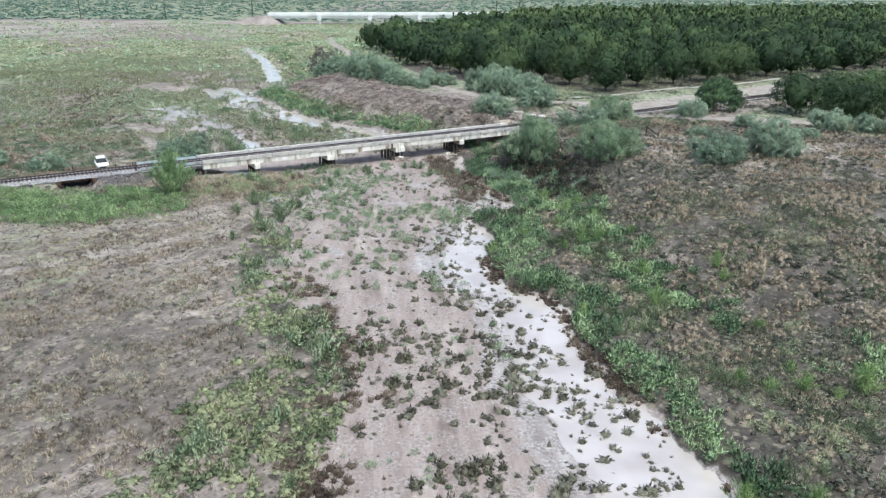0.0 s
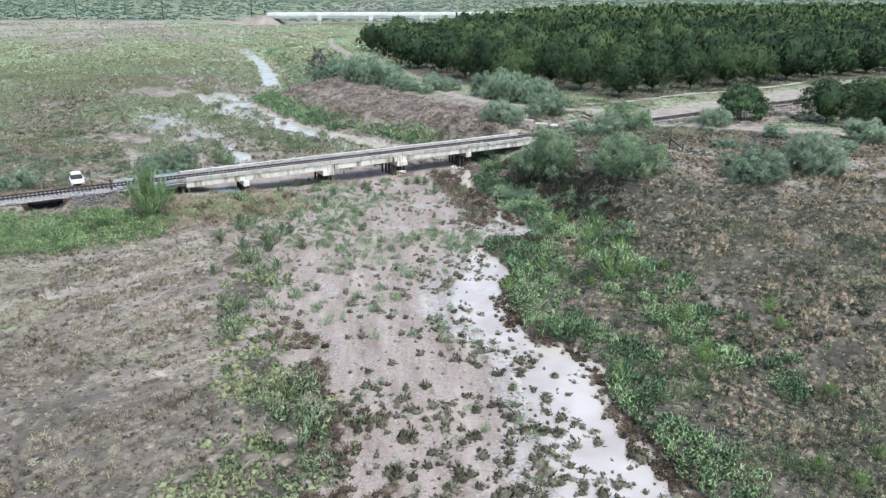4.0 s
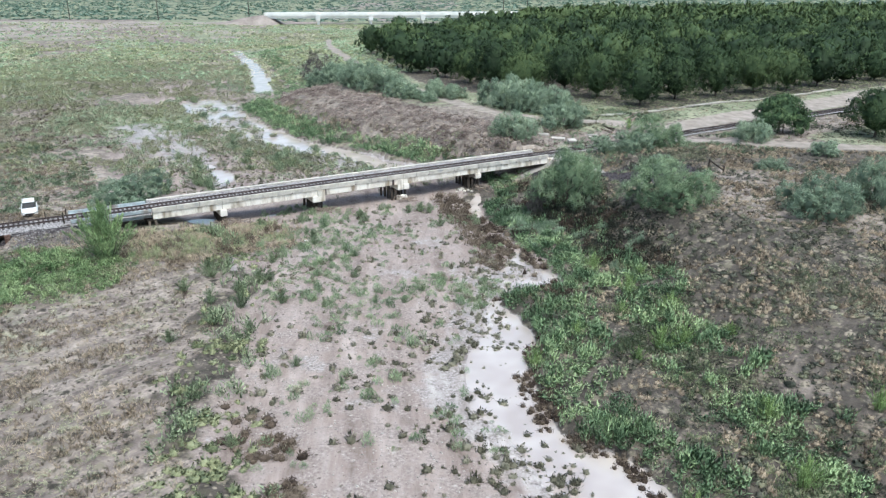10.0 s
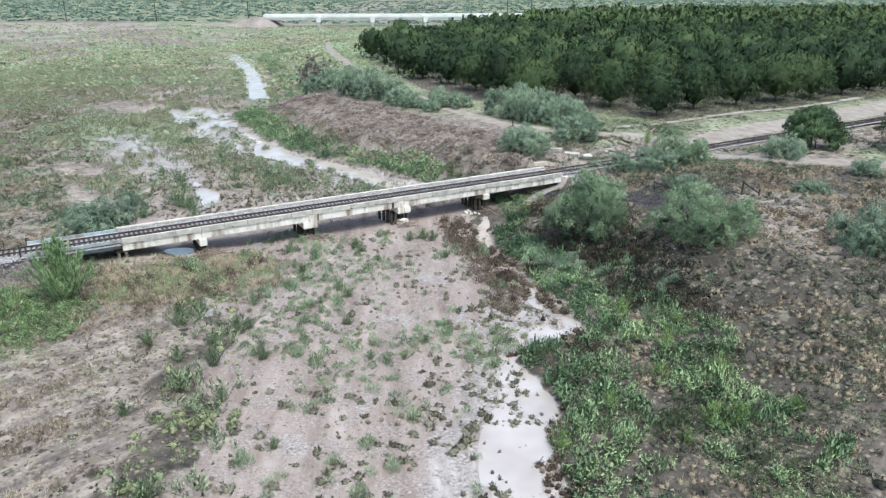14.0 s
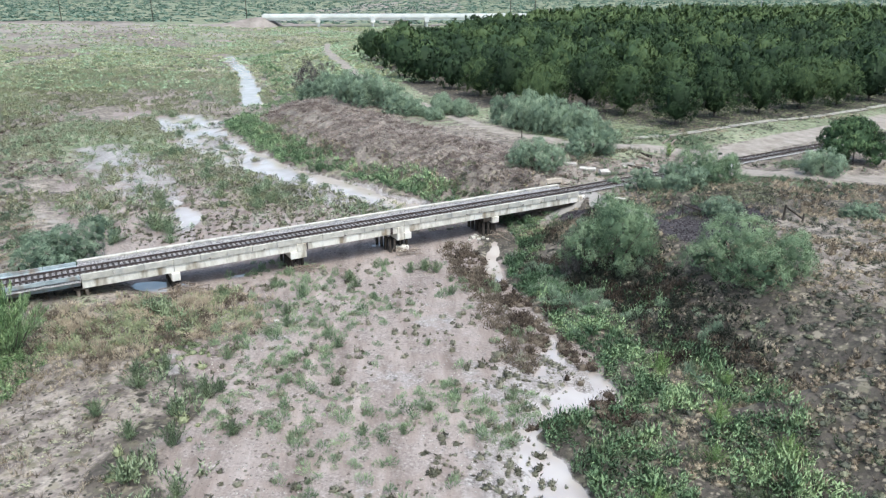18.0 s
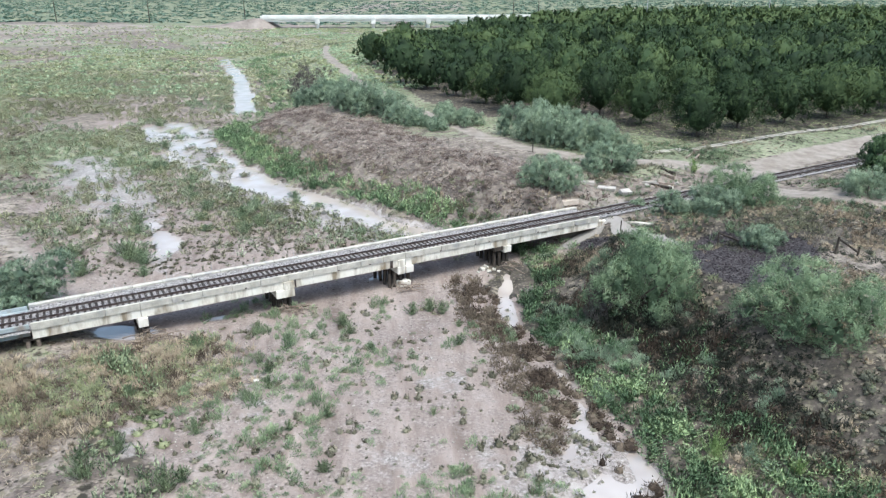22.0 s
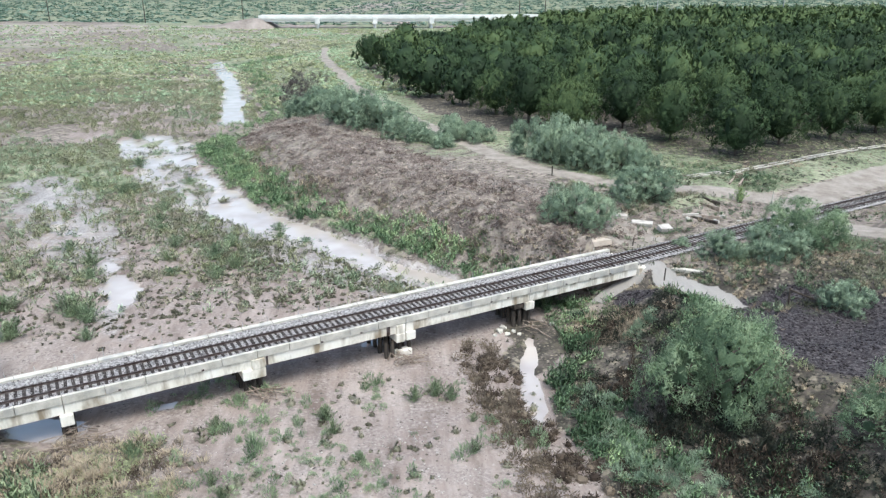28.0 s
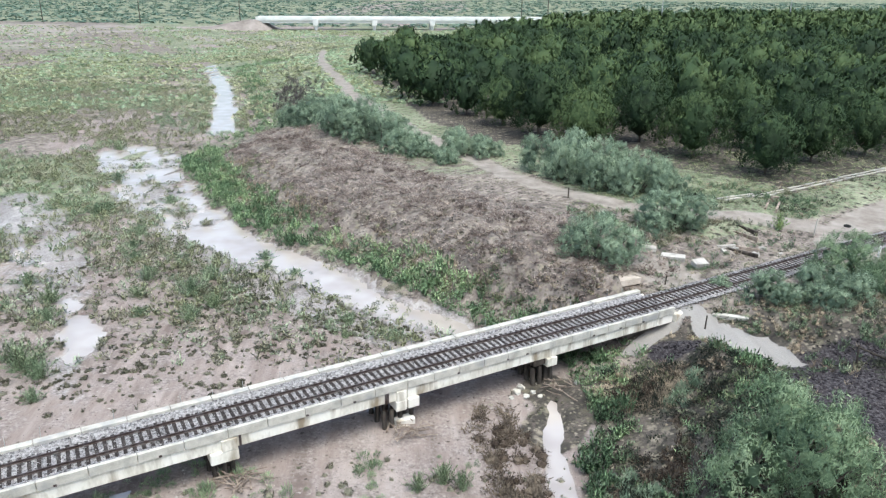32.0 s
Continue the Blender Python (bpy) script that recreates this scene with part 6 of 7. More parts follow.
    k = lambda x, y: off_things(x, y) * smooth(dl_(x, y), 1, 5) * smooth(fbm(x, y, 4, 381), 0.40, 0.56) * smooth(streak(x, y), 0.34, 0.52) * (y < 112)
    x, y = spread(15000, -80, -10, 33, 112, k, 382)
    scatter("straw_tufts", "plume", x, y, r.uniform(0.35, 0.8, len(x)), r.uniform(0.2, 0.5, len(x)), STRAW, "pale straw tufts on the river terrace", "grass", 0.7 + 0.4 * (fbm(x, y, 4, 383) - 0.5), 384)
    # brown and olive brush between the terrace and the bridge's first piers
    for nm, mat, lab, sd in (("olive_weeds", OLIVEWEED, "olive brush below the bridge's first piers", 221), ("dead_weeds", BROWNWEED, "brown dead brush below the bridge's first piers", 224), ("straw_tufts", STRAW, "pale straw tufts below the bridge's first piers", 227)):
        k = lambda x, y: off_things(x, y) * smooth(7.0 - path_distance(x, y, [(-32, 105), (-26, 108.5)])[0], -1.5, 3) * (0.15 + 0.85 * smooth(fbm(x, y, 3, sd), 0.44, 0.56))
        x, y = spread(2600, -44, -15, 93, 118, k, sd)
        scatter(nm, "sprig" if mat is STRAW else "weed", x, y, r.uniform(0.6, 1.2, len(x)), r.uniform(0.4, 0.9, len(x)), mat, lab, "weeds", 0.8 + 0.4 * (fbm(x, y, 3, sd + 1) - 0.5), sd + 2)
    k = lambda x, y: off_things(x, y) * smooth(-rail_so(x, y)[1], 3.5, 5) * (rail_so(x, y)[0] < -30) * (0.3 + 0.7 * smooth(fbm(x, y, 5, 411), 0.38, 0.52)) * (np.hypot(x + 55.5, y - 123) > 2.6)
    x, y = spread(9000, -95, -36, 100, 165, k, 412)
    half = fbm(x, y, 6, 413) > 0.47
    scatter("green_weeds", "plume", x[half], y[half], r.uniform(0.6, 1.3, half.sum()), r.uniform(0.25, 0.6, half.sum()), FLATGREEN, "soft green weeds behind the railway", "weeds", 0.4 + 0 * x[half], 414)
    scatter("straw_tufts", "plume", x[~half], y[~half], r.uniform(0.6, 1.1, (~half).sum()), r.uniform(0.25, 0.5, (~half).sum()), STRAW, "pale straw tufts behind the railway", "grass", 0.6 + 0 * x[~half], 415)
    # lush hollow below the embankment
    d1 = lambda x, y: path_distance(x, y, [(-78, 91), (-47, 91.5), (-41, 95)])[0]
    k = lambda x, y: smooth(8 - d1(x, y), -1, 4)
    x, y = spread(11000, -90, -34, 78, 106, k, 30)
    scatter("green_weeds", "plume", x, y, r.uniform(0.6, 1.1, len(x)), r.uniform(0.3, 0.7, len(x)), CEDARLEAF, "lush green weeds in a damp hollow", "weeds", 0.62 + 1.0 * (fbm(x, y, 5, 93) - 0.5), 41)
    # upstream bank with lumpy brown thatch
    k = lambda x, y: off_things(x, y) * smooth(dr_(x, y), 4, 9) * smooth(36 - dr_(x, y), 0, 8) * (y > 140) * smooth(245 - y, 0, 20) * (0.2 + 0.8 * smooth(fbm((x * 0.61 - y * 0.79) / 6.0, x * 0.79 + y * 0.61, 1.7, 361, 2), 0.42, 0.54))
    x, y = spread(30000, -60, 18, 140, 250, k, 42)
    scatter("brown_thatch", "bushy", x, y, r.uniform(0.7, 1.5, len(x)), r.uniform(0.3, 0.6, len(x)), THATCH, "matted brown thatch on the upstream bank", "grass", 0.52 + 0.7 * (fbm(x, y, 3, 95) - 0.5), 42)
    k = lambda x, y: off_things(x, y) * smooth(dr_(x, y), -0.5, 1.5) * smooth(8 - dr_(x, y), -2, 3) * (y > 138) * (0.55 + 0.45 * smooth(fbm(x, y, 7, 97), 0.35, 0.55))
    x, y = spread(20000, -60, 15, 138, 215, k, 43)
    xb, yb = spread(9000, -110, -35, 215, 380, k, 53)
    x, y = np.concatenate([x, xb]), np.concatenate([y, yb])
    scatter("green_weeds", "plume", x, y, r.uniform(0.8, 1.5, len(x)), r.uniform(0.6, 1.2, len(x)), GREENWEED, "green weeds along the upstream bank", "weeds", 0.5 + 0.4 * (fbm(x, y, 6, 99) - 0.5), 43)
    k = lambda x, y: off_things(x, y) * smooth(dr_(x, y), 3.5, 6) * smooth(13 - dr_(x, y), -1, 4) * (y > 141) * (0.2 + 0.8 * smooth(fbm(x, y, 4, 371), 0.40, 0.54))
    x, y = spread(11000, -50, 15, 141, 205, k, 372)
    half = fbm(x, y, 5, 373) > 0.5
    scatter("straw_tufts", "plume", x[half], y[half], r.uniform(0.5, 1.0, half.sum()), r.uniform(0.35, 0.8, half.sum()), STRAW, "yellow straw tufts above the green strip", "grass", 0.75 + 0 * x[half], 374)
    scatter("olive_weeds", "plume", x[~half], y[~half], r.uniform(0.5, 1.1, (~half).sum()), r.uniform(0.35, 0.8, (~half).sum()), OLIVEWEED, "olive weeds above the green strip", "weeds", 0.6 + 0 * x[~half], 375)
    # upstream flats
    for nm, mat, lab, sd, lo, hi in (("green_weeds", FLATGREEN, "patchy green weeds on the upstream flats", 44, 0.44, 0.62), ("olive_weeds", OLIVEWEED, "patchy olive weeds on the upstream flats", 45, 0.42, 0.6), ("low_brush", PALEWEED, "patchy grey brush on the upstream flats", 46, 0.42, 0.6)):
        k = lambda x, y: off_things(x, y) * smooth(-dr_(x, y), 0.5, 3) * smooth(fbm(x, y, 15, sd * 3), lo + 0.01, hi - 0.08) * smooth(y, 134, 150) * (1 - 0.8 * smooth(8 - path_distance(x, y, SIDE_POOL)[0], 0, 4) * smooth(fbm(x, y, 5, 191), 0.4, 0.5)) * (0.75 if sd < 46 else 0.8)
        x, y = spread(24000, -150, 10, 134, 300, k, sd)
        scatter(nm, "plume", x, y, 0.6 + 1.3 * r.random(len(x)) ** 1.7, r.uniform(0.35, 0.95, len(x)), mat, lab, "weeds", fbm(x, y, 6, sd * 5) + 0.4, sd)
        k = lambda x, y: off_things(x, y) * smooth(fbm(x, y, 26, sd * 3 + 1), lo - 0.02, hi - 0.08) * (1 - orchard_ok(x - 8, y)) * (1 - 0.85 * smooth(y, 330, 400) * smooth(-x, 90, 130))
        x, y = spread(16000, -330, 10, 250, 570, k, sd + 10)
        scatter(nm, "low", x, y, r.uniform(1.4, 3.2, len(x)), r.uniform(0.5, 1.2, len(x)), mat, lab, "weeds", fbm(x, y, 12, sd * 5) + 0.36, sd + 10)
    # dark dead weeds left of the side pool
    k = lambda x, y: smooth(11 - path_distance(x, y, [(-102, 208), (-76, 165)])[0], -3, 4) * (0.25 + 0.75 * smooth(fbm(x, y, 6, 211), 0.42, 0.55)) * 0.6
    x, y = spread(5000, -125, -55, 150, 225, k, 212)
    scatter("dead_weeds", "bushy", x, y, r.uniform(0.8, 1.7, len(x)), r.uniform(0.4, 0.8, len(x)), BROWNWEED, "dark dead weeds on the upstream flats", "weeds", 0.55 + 0 * x, 213)
    # weeds standing in the stream
    k = lambda x, y: (water_mask(x, y) > 0.5) * smooth(fbm(x, y, 5, 215), 0.42, 0.6) * (y > 142) * 0.3
    x, y = spread(9000, -70, 0, 142, 212, k, 216)
    scatter("olive_weeds", "weed", x, y, r.uniform(0.5, 1.5, len(x)), r.uniform(0.3, 0.7, len(x)), PALEWEED, "pale olive weeds standing in the stream", "weeds", 0.5 + 0 * x, 217)
    # clumps on the silt
    k = lambda x, y: (dr_(x, y) < -0.3) * (dl_(x, y) < -0.5) * (0.12 + 0.88 * smooth(fbm(x, y, 4.5, 101), 0.40, 0.54)) * (np.interp(y, [30, 45, 66, 80, 118, 126], [0.8, 0.8, 0.5, 0.36, 0.42, 0.15]) + 0.5 * 1.6 * np.exp(-((x - np.interp(y, *POND_LEFT) - 0.8) / 3.0) ** 2)) * (water_mask(x, y) < 2)
    x, y = spread(7600, -24, 15, 33, 126, k, 47)
    size = (0.35 + 1.2 * r.random(len(x)) ** 2.2) * np.interp(y, [30, 70, 120], [1.0, 0.85, 0.7])
    scatter("mud_brush", "dome", x, y, size, size * 0.66 + 0.08, MUDBRUSH, "small dark brush clumps dotted over the silt bed", "brush", np.interp(y, [60, 95], [0.42, 0.68]) + 0.4 * (fbm(x, y, 3, 103) - 0.5), 47)
    k = lambda x, y: (dr_(x, y) < -0.5) * (dl_(x, y) < -1) * smooth(fbm(x, y, 6, 105), 0.36, 0.55) * np.interp(y, [30, 66, 84, 120, 126], [0.03, 0.12, 0.6, 0.7, 0.1]) * (water_mask(x, y) < 0.3)
    x, y = spread(6500, -26, 8, 33, 126, k, 48)
    size = 0.4 + 0.8 * r.random(len(x)) ** 1.8
    scatter("green_sprigs", "shrub", x, y, size, size * 0.85, SALTCEDAR, "light green sprigs growing on the gravel bed", "weeds", 0.6 + 0 * x, 48)
    k = lambda x, y: (dr_(x, y) < -1) * (water_mask(x, y) < 0.3) * off_things(x, y) * smooth(y, 128, 136) * (0.2 + 0.8 * smooth(fbm(x, y, 4, 401), 0.42, 0.54)) * (np.abs(rail_so(x, y)[1]) > 2.5)
    x, y = spread(5200, -48, 4, 126, 170, k, 402)
    half = fbm(x, y, 5, 403) > 0.5
    scatter("mud_brush", "dome", x[half], y[half], 0.3 + 0.8 * r.random(half.sum()) ** 2, r.uniform(0.2, 0.5, half.sum()), MUDBRUSH, "small brush clumps on the upstream silt", "brush", 0.45 + 0 * x[half], 404)
    scatter("olive_weeds", "plume", x[~half], y[~half], 0.4 + 0.8 * r.random((~half).sum()) ** 2, r.uniform(0.25, 0.6, (~half).sum()), PALEWEED, "pale olive weeds on the upstream silt", "weeds", 0.4 + 0 * x[~half], 405)
    # gravel on the bed
    x, y = spread(9000, -26, 8, 45, 126, lambda x, y: (dr_(x, y) < -1) * (dl_(x, y) < -1) * smooth(fbm(x, y, 8, 107), 0.42, 0.6) * (water_mask(x, y) < 0.2), 49)
    stones("bed_gravel", np.column_stack([x, y, ground_z(x, y)]), r.uniform(0.04, 0.12, len(x)), ROCK, None, "pale loose gravel on the river bed", "gravel")
    x, y = spread(17000, 10, 42, 112, 145, lambda x, y: np.maximum(smooth(8.5 - spill_d(x, y), -1.5, 3) * 0.9, smooth(2.2 - np.hypot(x - 14.0, (y - 138) * 1.2), -0.5, 0.8)) * (sand_fan(x, y) < 0.3), 50)
    stones("stone_spill", np.column_stack([x, y, ground_z(x, y)]), r.uniform(0.06, 0.16, len(x)), DARKROCK, None, "spill of dark broken stone by the abutment", "stones")
    # thin weeds on the dirt round the crossing and along the upstream track
    def bare(x, y):
        s, o = rail_so(x, y)
        return off_things(x, y) * smooth(s, 33, 38) * smooth(26 - np.abs(o), 0, 8) * (0.15 + 0.85 * smooth(fbm(x, y, 5, 141), 0.42, 0.6))
    x, y = spread(9000, 8, 95, 130, 200, bare, 142)
    half = fbm(x, y, 7, 143) > 0.5
    scatter("low_brush", "bushy", x[half], y[half], r.uniform(0.5, 1.3, half.sum()), r.uniform(0.25, 0.6, half.sum()), GREYWEED, "sparse grey weeds on the dirt beside the track", "weeds", 0.6 + 0 * x[half], 143)
    scatter("dry_grass", "grass", x[~half], y[~half], r.uniform(0.5, 1.1, (~half).sum()), r.uniform(0.3, 0.6, (~half).sum()), STRAW, "sparse straw grass on the dirt beside the track", "grass", None, 144)
    x, y = spread(9000, 8, 60, 132, 185, lambda x, y: bare(x, y) * (rail_so(x, y)[0] < 75), 391)
    half = fbm(x, y, 5, 392) > 0.48
    scatter("green_weeds", "plume", x[half], y[half], r.uniform(0.5, 1.0, half.sum()), r.uniform(0.3, 0.7, half.sum()), FLATGREEN, "low green weeds on the dirt by the crossing", "weeds", 0.35 + 0 * x[half], 393)
    scatter("low_brush", "plume", x[~half], y[~half], r.uniform(0.5, 1.1, (~half).sum()), r.uniform(0.3, 0.6, (~half).sum()), PALEWEED, "grey weeds on the dirt by the crossing", "weeds", 0.45 + 0 * x[~half], 394)
    def shoulder(x, y):
        s, o = rail_so(x, y)
        return smooth(s, 34.5, 36) * (np.abs(o) > 1.15) * smooth(3.4 - np.abs(o), 0, 0.8) * (0.3 + 0.7 * smooth(fbm(x, y, 3, 151), 0.4, 0.6)) * (path_distance(x, y, ROAD)[0] > 3.5)
    x, y = spread(9000, 10, 95, 138, 200, shoulder, 152)
    scatter("low_brush", "bushy", x, y, r.uniform(0.4, 0.9, len(x)), r.uniform(0.2, 0.45, len(x)), PALEWEED, "weeds growing along the track's shoulders", "weeds", 0.5 + 0 * x, 153)
    # grass under the orchard's edge
    def verge(x, y):
        s, o = rail_so(x, y)
        return off_things(x, y) * smooth(-o, 12, 18) * smooth(48 + o, 0, 8) * smooth(s, 36, 50)
    x, y = spread(22000, 10, 150, 150, 260, verge, 145)
    scatter("verge_grass", "grass", x, y, r.uniform(0.7, 1.5, len(x)), r.uniform(0.15, 0.3, len(x)), OLIVEWEED, "mown olive grass on the orchard verge", "grass", None, 146)
    # far scrub beyond the highway
    rr = np.random.default_rng(77)
    x, y = rr.uniform(-950, 1000, 9000), 610 + 860 * rr.random(9000) ** 1.25
    ok = (np.abs(x) < 0.72 * y) & ~orchard_ok(x, y)
    x, y = x[ok], y[ok]
    scatter("desert_scrub", "low", x, y, rr.uniform(5, 10, len(x)), rr.uniform(1.0, 2.4, len(x)), SCRUB, "far grey-green desert scrub", "scrub", None, 51)


plant_cover()

# single light green saplings on the right bank
random.seed(21)
SAP = [(16.0, 79.2, 1.5, 1.9), (17.8, 79.2, 1.3, 1.6), (14.3, 85.9, 0.9, 1.1), (13.7, 77.3, 0.9, 1.1), (18.5, 85.4, 1.2, 1.5), (21.6, 79.5, 0.8, 1.0), (20.2, 68.6, 1.1, 1.4), (19.7, 61.9, 1.4, 1.8), (27.3, 68.1, 1.1, 1.4), (15.6, 89.4, 1.3, 1.6), (12.6, 59.6, 1.1, 1.4), (18.4, 95.4, 0.8, 1.0), (13.9, 97.3, 1.2, 1.5), (5.6, 77.4, 1.0, 1.2), (9.6, 81.7, 0.9, 1.1), (22.3, 48.3, 0.9, 1.1), (23.9, 46.6, 0.9, 1.1), (26.4, 46.6, 1.1, 1.4), (28.3, 45.5, 0.7, 0.9), (30.3, 45.9, 1.7, 2.1), (27.1, 56.6, 0.9, 1.1), (27.4, 66.1, 0.9, 1.1), (17.6, 35.1, 1.3, 1.6), (21.2, 33.9, 1.1, 1.4), (26.5, 49.2, 0.7, 0.9)]
for x, y, r, h in SAP:
    bush(random.choice(BRIGHT), x, y, r * 1.25, h * 1.2, "light green broom-like sapling on the bank", "sapling", "bank saplings")
LEFT_SAP = [(-20.5, 88, 1.6, 1.8), (-22.0, 84, 1.8, 1.6), (-18.5, 83, 1.3, 1.3), (-17.0, 89.5, 1.2, 1.3), (-15.5, 66.5, 1.1, 1.1), (-13.4, 77.4, 1.0, 0.9), (-9.4, 74.6, 0.7, 0.7), (-6.9, 57.0, 0.8, 0.7), (-11.7, 102.5, 0.8, 0.8), (-13, 118.7, 1.3, 1.1), (-4.2, 103, 0.7, 0.7), (-2.2, 114.5, 1.2, 1.1), (-5.0, 122.4, 1.5, 1.5), (-6.6, 121.6, 1.3, 1.3), (-3.8, 121.8, 1.2, 1.4), (-12.8, 118.4, 1.0, 1.4), (-12.0, 116.6, 1.0, 1.3), (-2.2, 118.6, 0.7, 0.8), (-20.3, 117.0, 1.1, 1.2), (-24.9, 113.6, 1.3, 1.2), (-9.8, 113.4, 0.7, 0.7), (-17.5, 109, 0.9, 1.2), (-16.9, 106.5, 0.9, 1.1), (-9.0, 36.2, 1.0, 1.1), (-24.5, 80.5, 1.2, 1.2), (-19.5, 95, 1.2, 1.2), (-25.4, 94.6, 2.0, 2.0), (-20.2, 94.1, 1.8, 1.8), (-26.7, 90.6, 1.3, 1.5), (-23.5, 88.3, 1.4, 1.5), (-26.7, 104.5, 1.0, 1.2), (-20.4, 100.2, 1.2, 1.3), (-18.1, 104.6, 0.9, 1.1), (-18.6, 110.5, 0.9, 1.2), (-5.4, 89.8, 0.8, 0.8), (-3.7, 92.7, 0.9, 0.9), (-8.2, 89.8, 0.8, 0.9), (-14.1, 100.7, 0.8, 0.9), (-10.9, 96.2, 0.9, 1.0), (-12.9, 88.6, 0.9, 1.0), (-24.4, 97.5, 1.4, 1.5), (-21.6, 91.4, 1.3, 1.3)]
for x, y, r, h in LEFT_SAP:
    bush(random.choice(GREENSHRUB), x, y, r, h, "bright green leafy shrub on the silt", "shrub", "river bed shrubs")
# larger green shrubs on the upstream flats
FLAT_SAP = [(-44.1, 170.5, 2.4, 1.5), (-37.4, 156.0, 2.0, 1.6), (-31.2, 152.0, 2.6, 2.0), (-30.6, 156.4, 1.9, 1.7), (-26.4, 163.0, 2.0, 1.3), (-9.6, 143.0, 2.0, 1.1), (-44.8, 149.8, 2.2, 1.6), (-40.1, 136.5, 4.2, 2.2), (-43.5, 131.5, 3.2, 1.8), (-47.5, 137.5, 3.4, 1.6), (-53, 181, 2.2, 1.2), (-36.5, 131.5, 1.6, 1.3), (-14.4, 147, 1.4, 0.8), (-22, 158.5, 1.8, 1.0), (-45.5, 185, 2.4, 1.4), (-67.7, 219, 3.0, 1.8), (-58, 196, 2.6, 1.4), (-49.5, 154.5, 2.4, 1.4), (-34.6, 147.0, 1.8, 1.0), (-41.0, 161.5, 2.0, 1.2), (-38.0, 135.0, 2.6, 1.8), (-36.7, 151.6, 1.9, 1.2), (-29.4, 146.2, 2.2, 1.8), (-42.8, 165.5, 1.8, 1.2), (-14.2, 143.0, 1.2, 0.9), (-25.6, 160.2, 1.7, 1.0), (-53.7, 179.5, 2.6, 1.5), (-42.9, 145.8, 2.0, 1.4), (-28.2, 149.2, 2.0, 1.7)]
FLATSHRUB = [plume_shrub("shrub", 290 + k, (FLATGREEN, SALTCEDAR)[k % 2], 40, 90, 0.045) for k in range(3)]
for x, y, r, h in FLAT_SAP:
    bush(random.choice(FLATSHRUB), x, y, r, h, "soft green leafy shrub on the upstream flats", "shrub", "upstream shrubs")

# ---------------------------------------------------------------- far highway bridge and road
def far_bridge():
    hb = tagged(empty("highway_bridge", pose(-38.6, 587, 0, 0, 0, 7.3)), "long pale concrete highway bridge over the wash", "bridge")
    zt, zb = 10.4, 5.6
    for k in range(8):
        x0 = -94 + k * 37.8
        bm = bmesh.new()
        box(bm, x0 + 0.1, x0 + 37.7, -6, 6, zb + 1.2, zb + 2.6, 0.05)
        for y in (-5, -2.5, 0, 2.5, 5):
            box(bm, x0 + 0.3, x0 + 37.5, y - 0.4, y + 0.4, zb + 0.0, zb + 1.19)
        part("span", bm, PALECONC, hb)
        for y in (-6.1, 6.1):
            bm = bmesh.new()
            box(bm, x0 + 0.05, x0 + 37.75, y - 0.18, y + 0.18, zb + 1.9, zb + 3.9)
            part("parapet", bm, PALECONC, hb, "pale concrete parapet")
        if k:
            bm = bmesh.new()
            box(bm, x0 - 1.6, x0 + 1.6, -7.4, -6.3, zb - 1.5, zb + 3.0, 0.1)
            part("pilaster", bm, PALECONC, hb)
            bm = bmesh.new()
            box(bm, x0 - 1.2, x0 + 1.2, -7, 7, zb - 1.6, zb - 0.01, 0.1)
            part("pier_cap", bm, PALECONC, hb)
            for y in (-5, 0, 5):
                bm = bmesh.new()
                tube(bm, (x0, y, zb - 1.5), (x0, y, -0.5), 0.9, 0.9, 12)
                part("pier_column", bm, PALECONC, hb)
    return hb


far_bridge()


def far_road():
    # embankment carrying the highway to the bridge's end
    xs = np.linspace(-700, -130, 70)
    prof = [(-16, -0.4), (-9, 4.2), (-6, 5.2), (6, 5.2), (9, 4.2), (16, -0.4)]
    v = []
    for x in xs:
        f, g = smooth((x + 420) / 280), smooth((x + 168) / 36)
        for dy, z in prof:
            v.append((x, 575 + (x + 134) * 0.128 + dy, 1.1 + max(-0.3, z) * (0.12 + 0.2 * float(f) + 0.95 * float(g))))
    for dy, z in prof:                                      # the end slope under the first span
        v.append((-119, 577 + dy, 0.4))
    idx = np.arange(len(v)).reshape(71, 6)
    fcs = np.stack([idx[:-1, :-1], idx[1:, :-1], idx[1:, 1:], idx[:-1, 1:]], -1).reshape(-1, 4)
    me = quick_mesh("road", v, fcs)
    me.materials.append(material("grey_road_bank", [(0.15, 0.125, 0.11), (0.26, 0.225, 0.205), (0.36, 0.315, 0.29)], 0.08, 0.95))
    tagged(new("road", me), "grey highway embankment running up to the bridge", "road", kind="structure")


far_road()


def power_pole(x, y, h, mat, label, double=False):
    p = tagged(empty("power_pole", pose(x, y, gz(x, y), 0, 0, 7)), label, "power pole", "power line")
    bm = bmesh.new()
    tube(bm, (0, 0, -1), (0, 0, h), 0.32, 0.2, 8)
    part("pole", bm, mat, p)
    for z in ((h - 1.0, h - 2.6) if double else (h - 0.8,)):
        bm = bmesh.new()
        box(bm, -1.6, 1.6, -0.1, 0.1, z - 0.1, z + 0.1)
        part("crossarm", bm, mat, p)
        for dx in (-1.5, 0.5, 1.5):
            bm = bmesh.new()
            tube(bm, (dx, 0, z + 0.1), (dx, 0, z + 0.45), 0.09, 0.06, 6)
            part("insulator", bm, DARKGLASS, p)


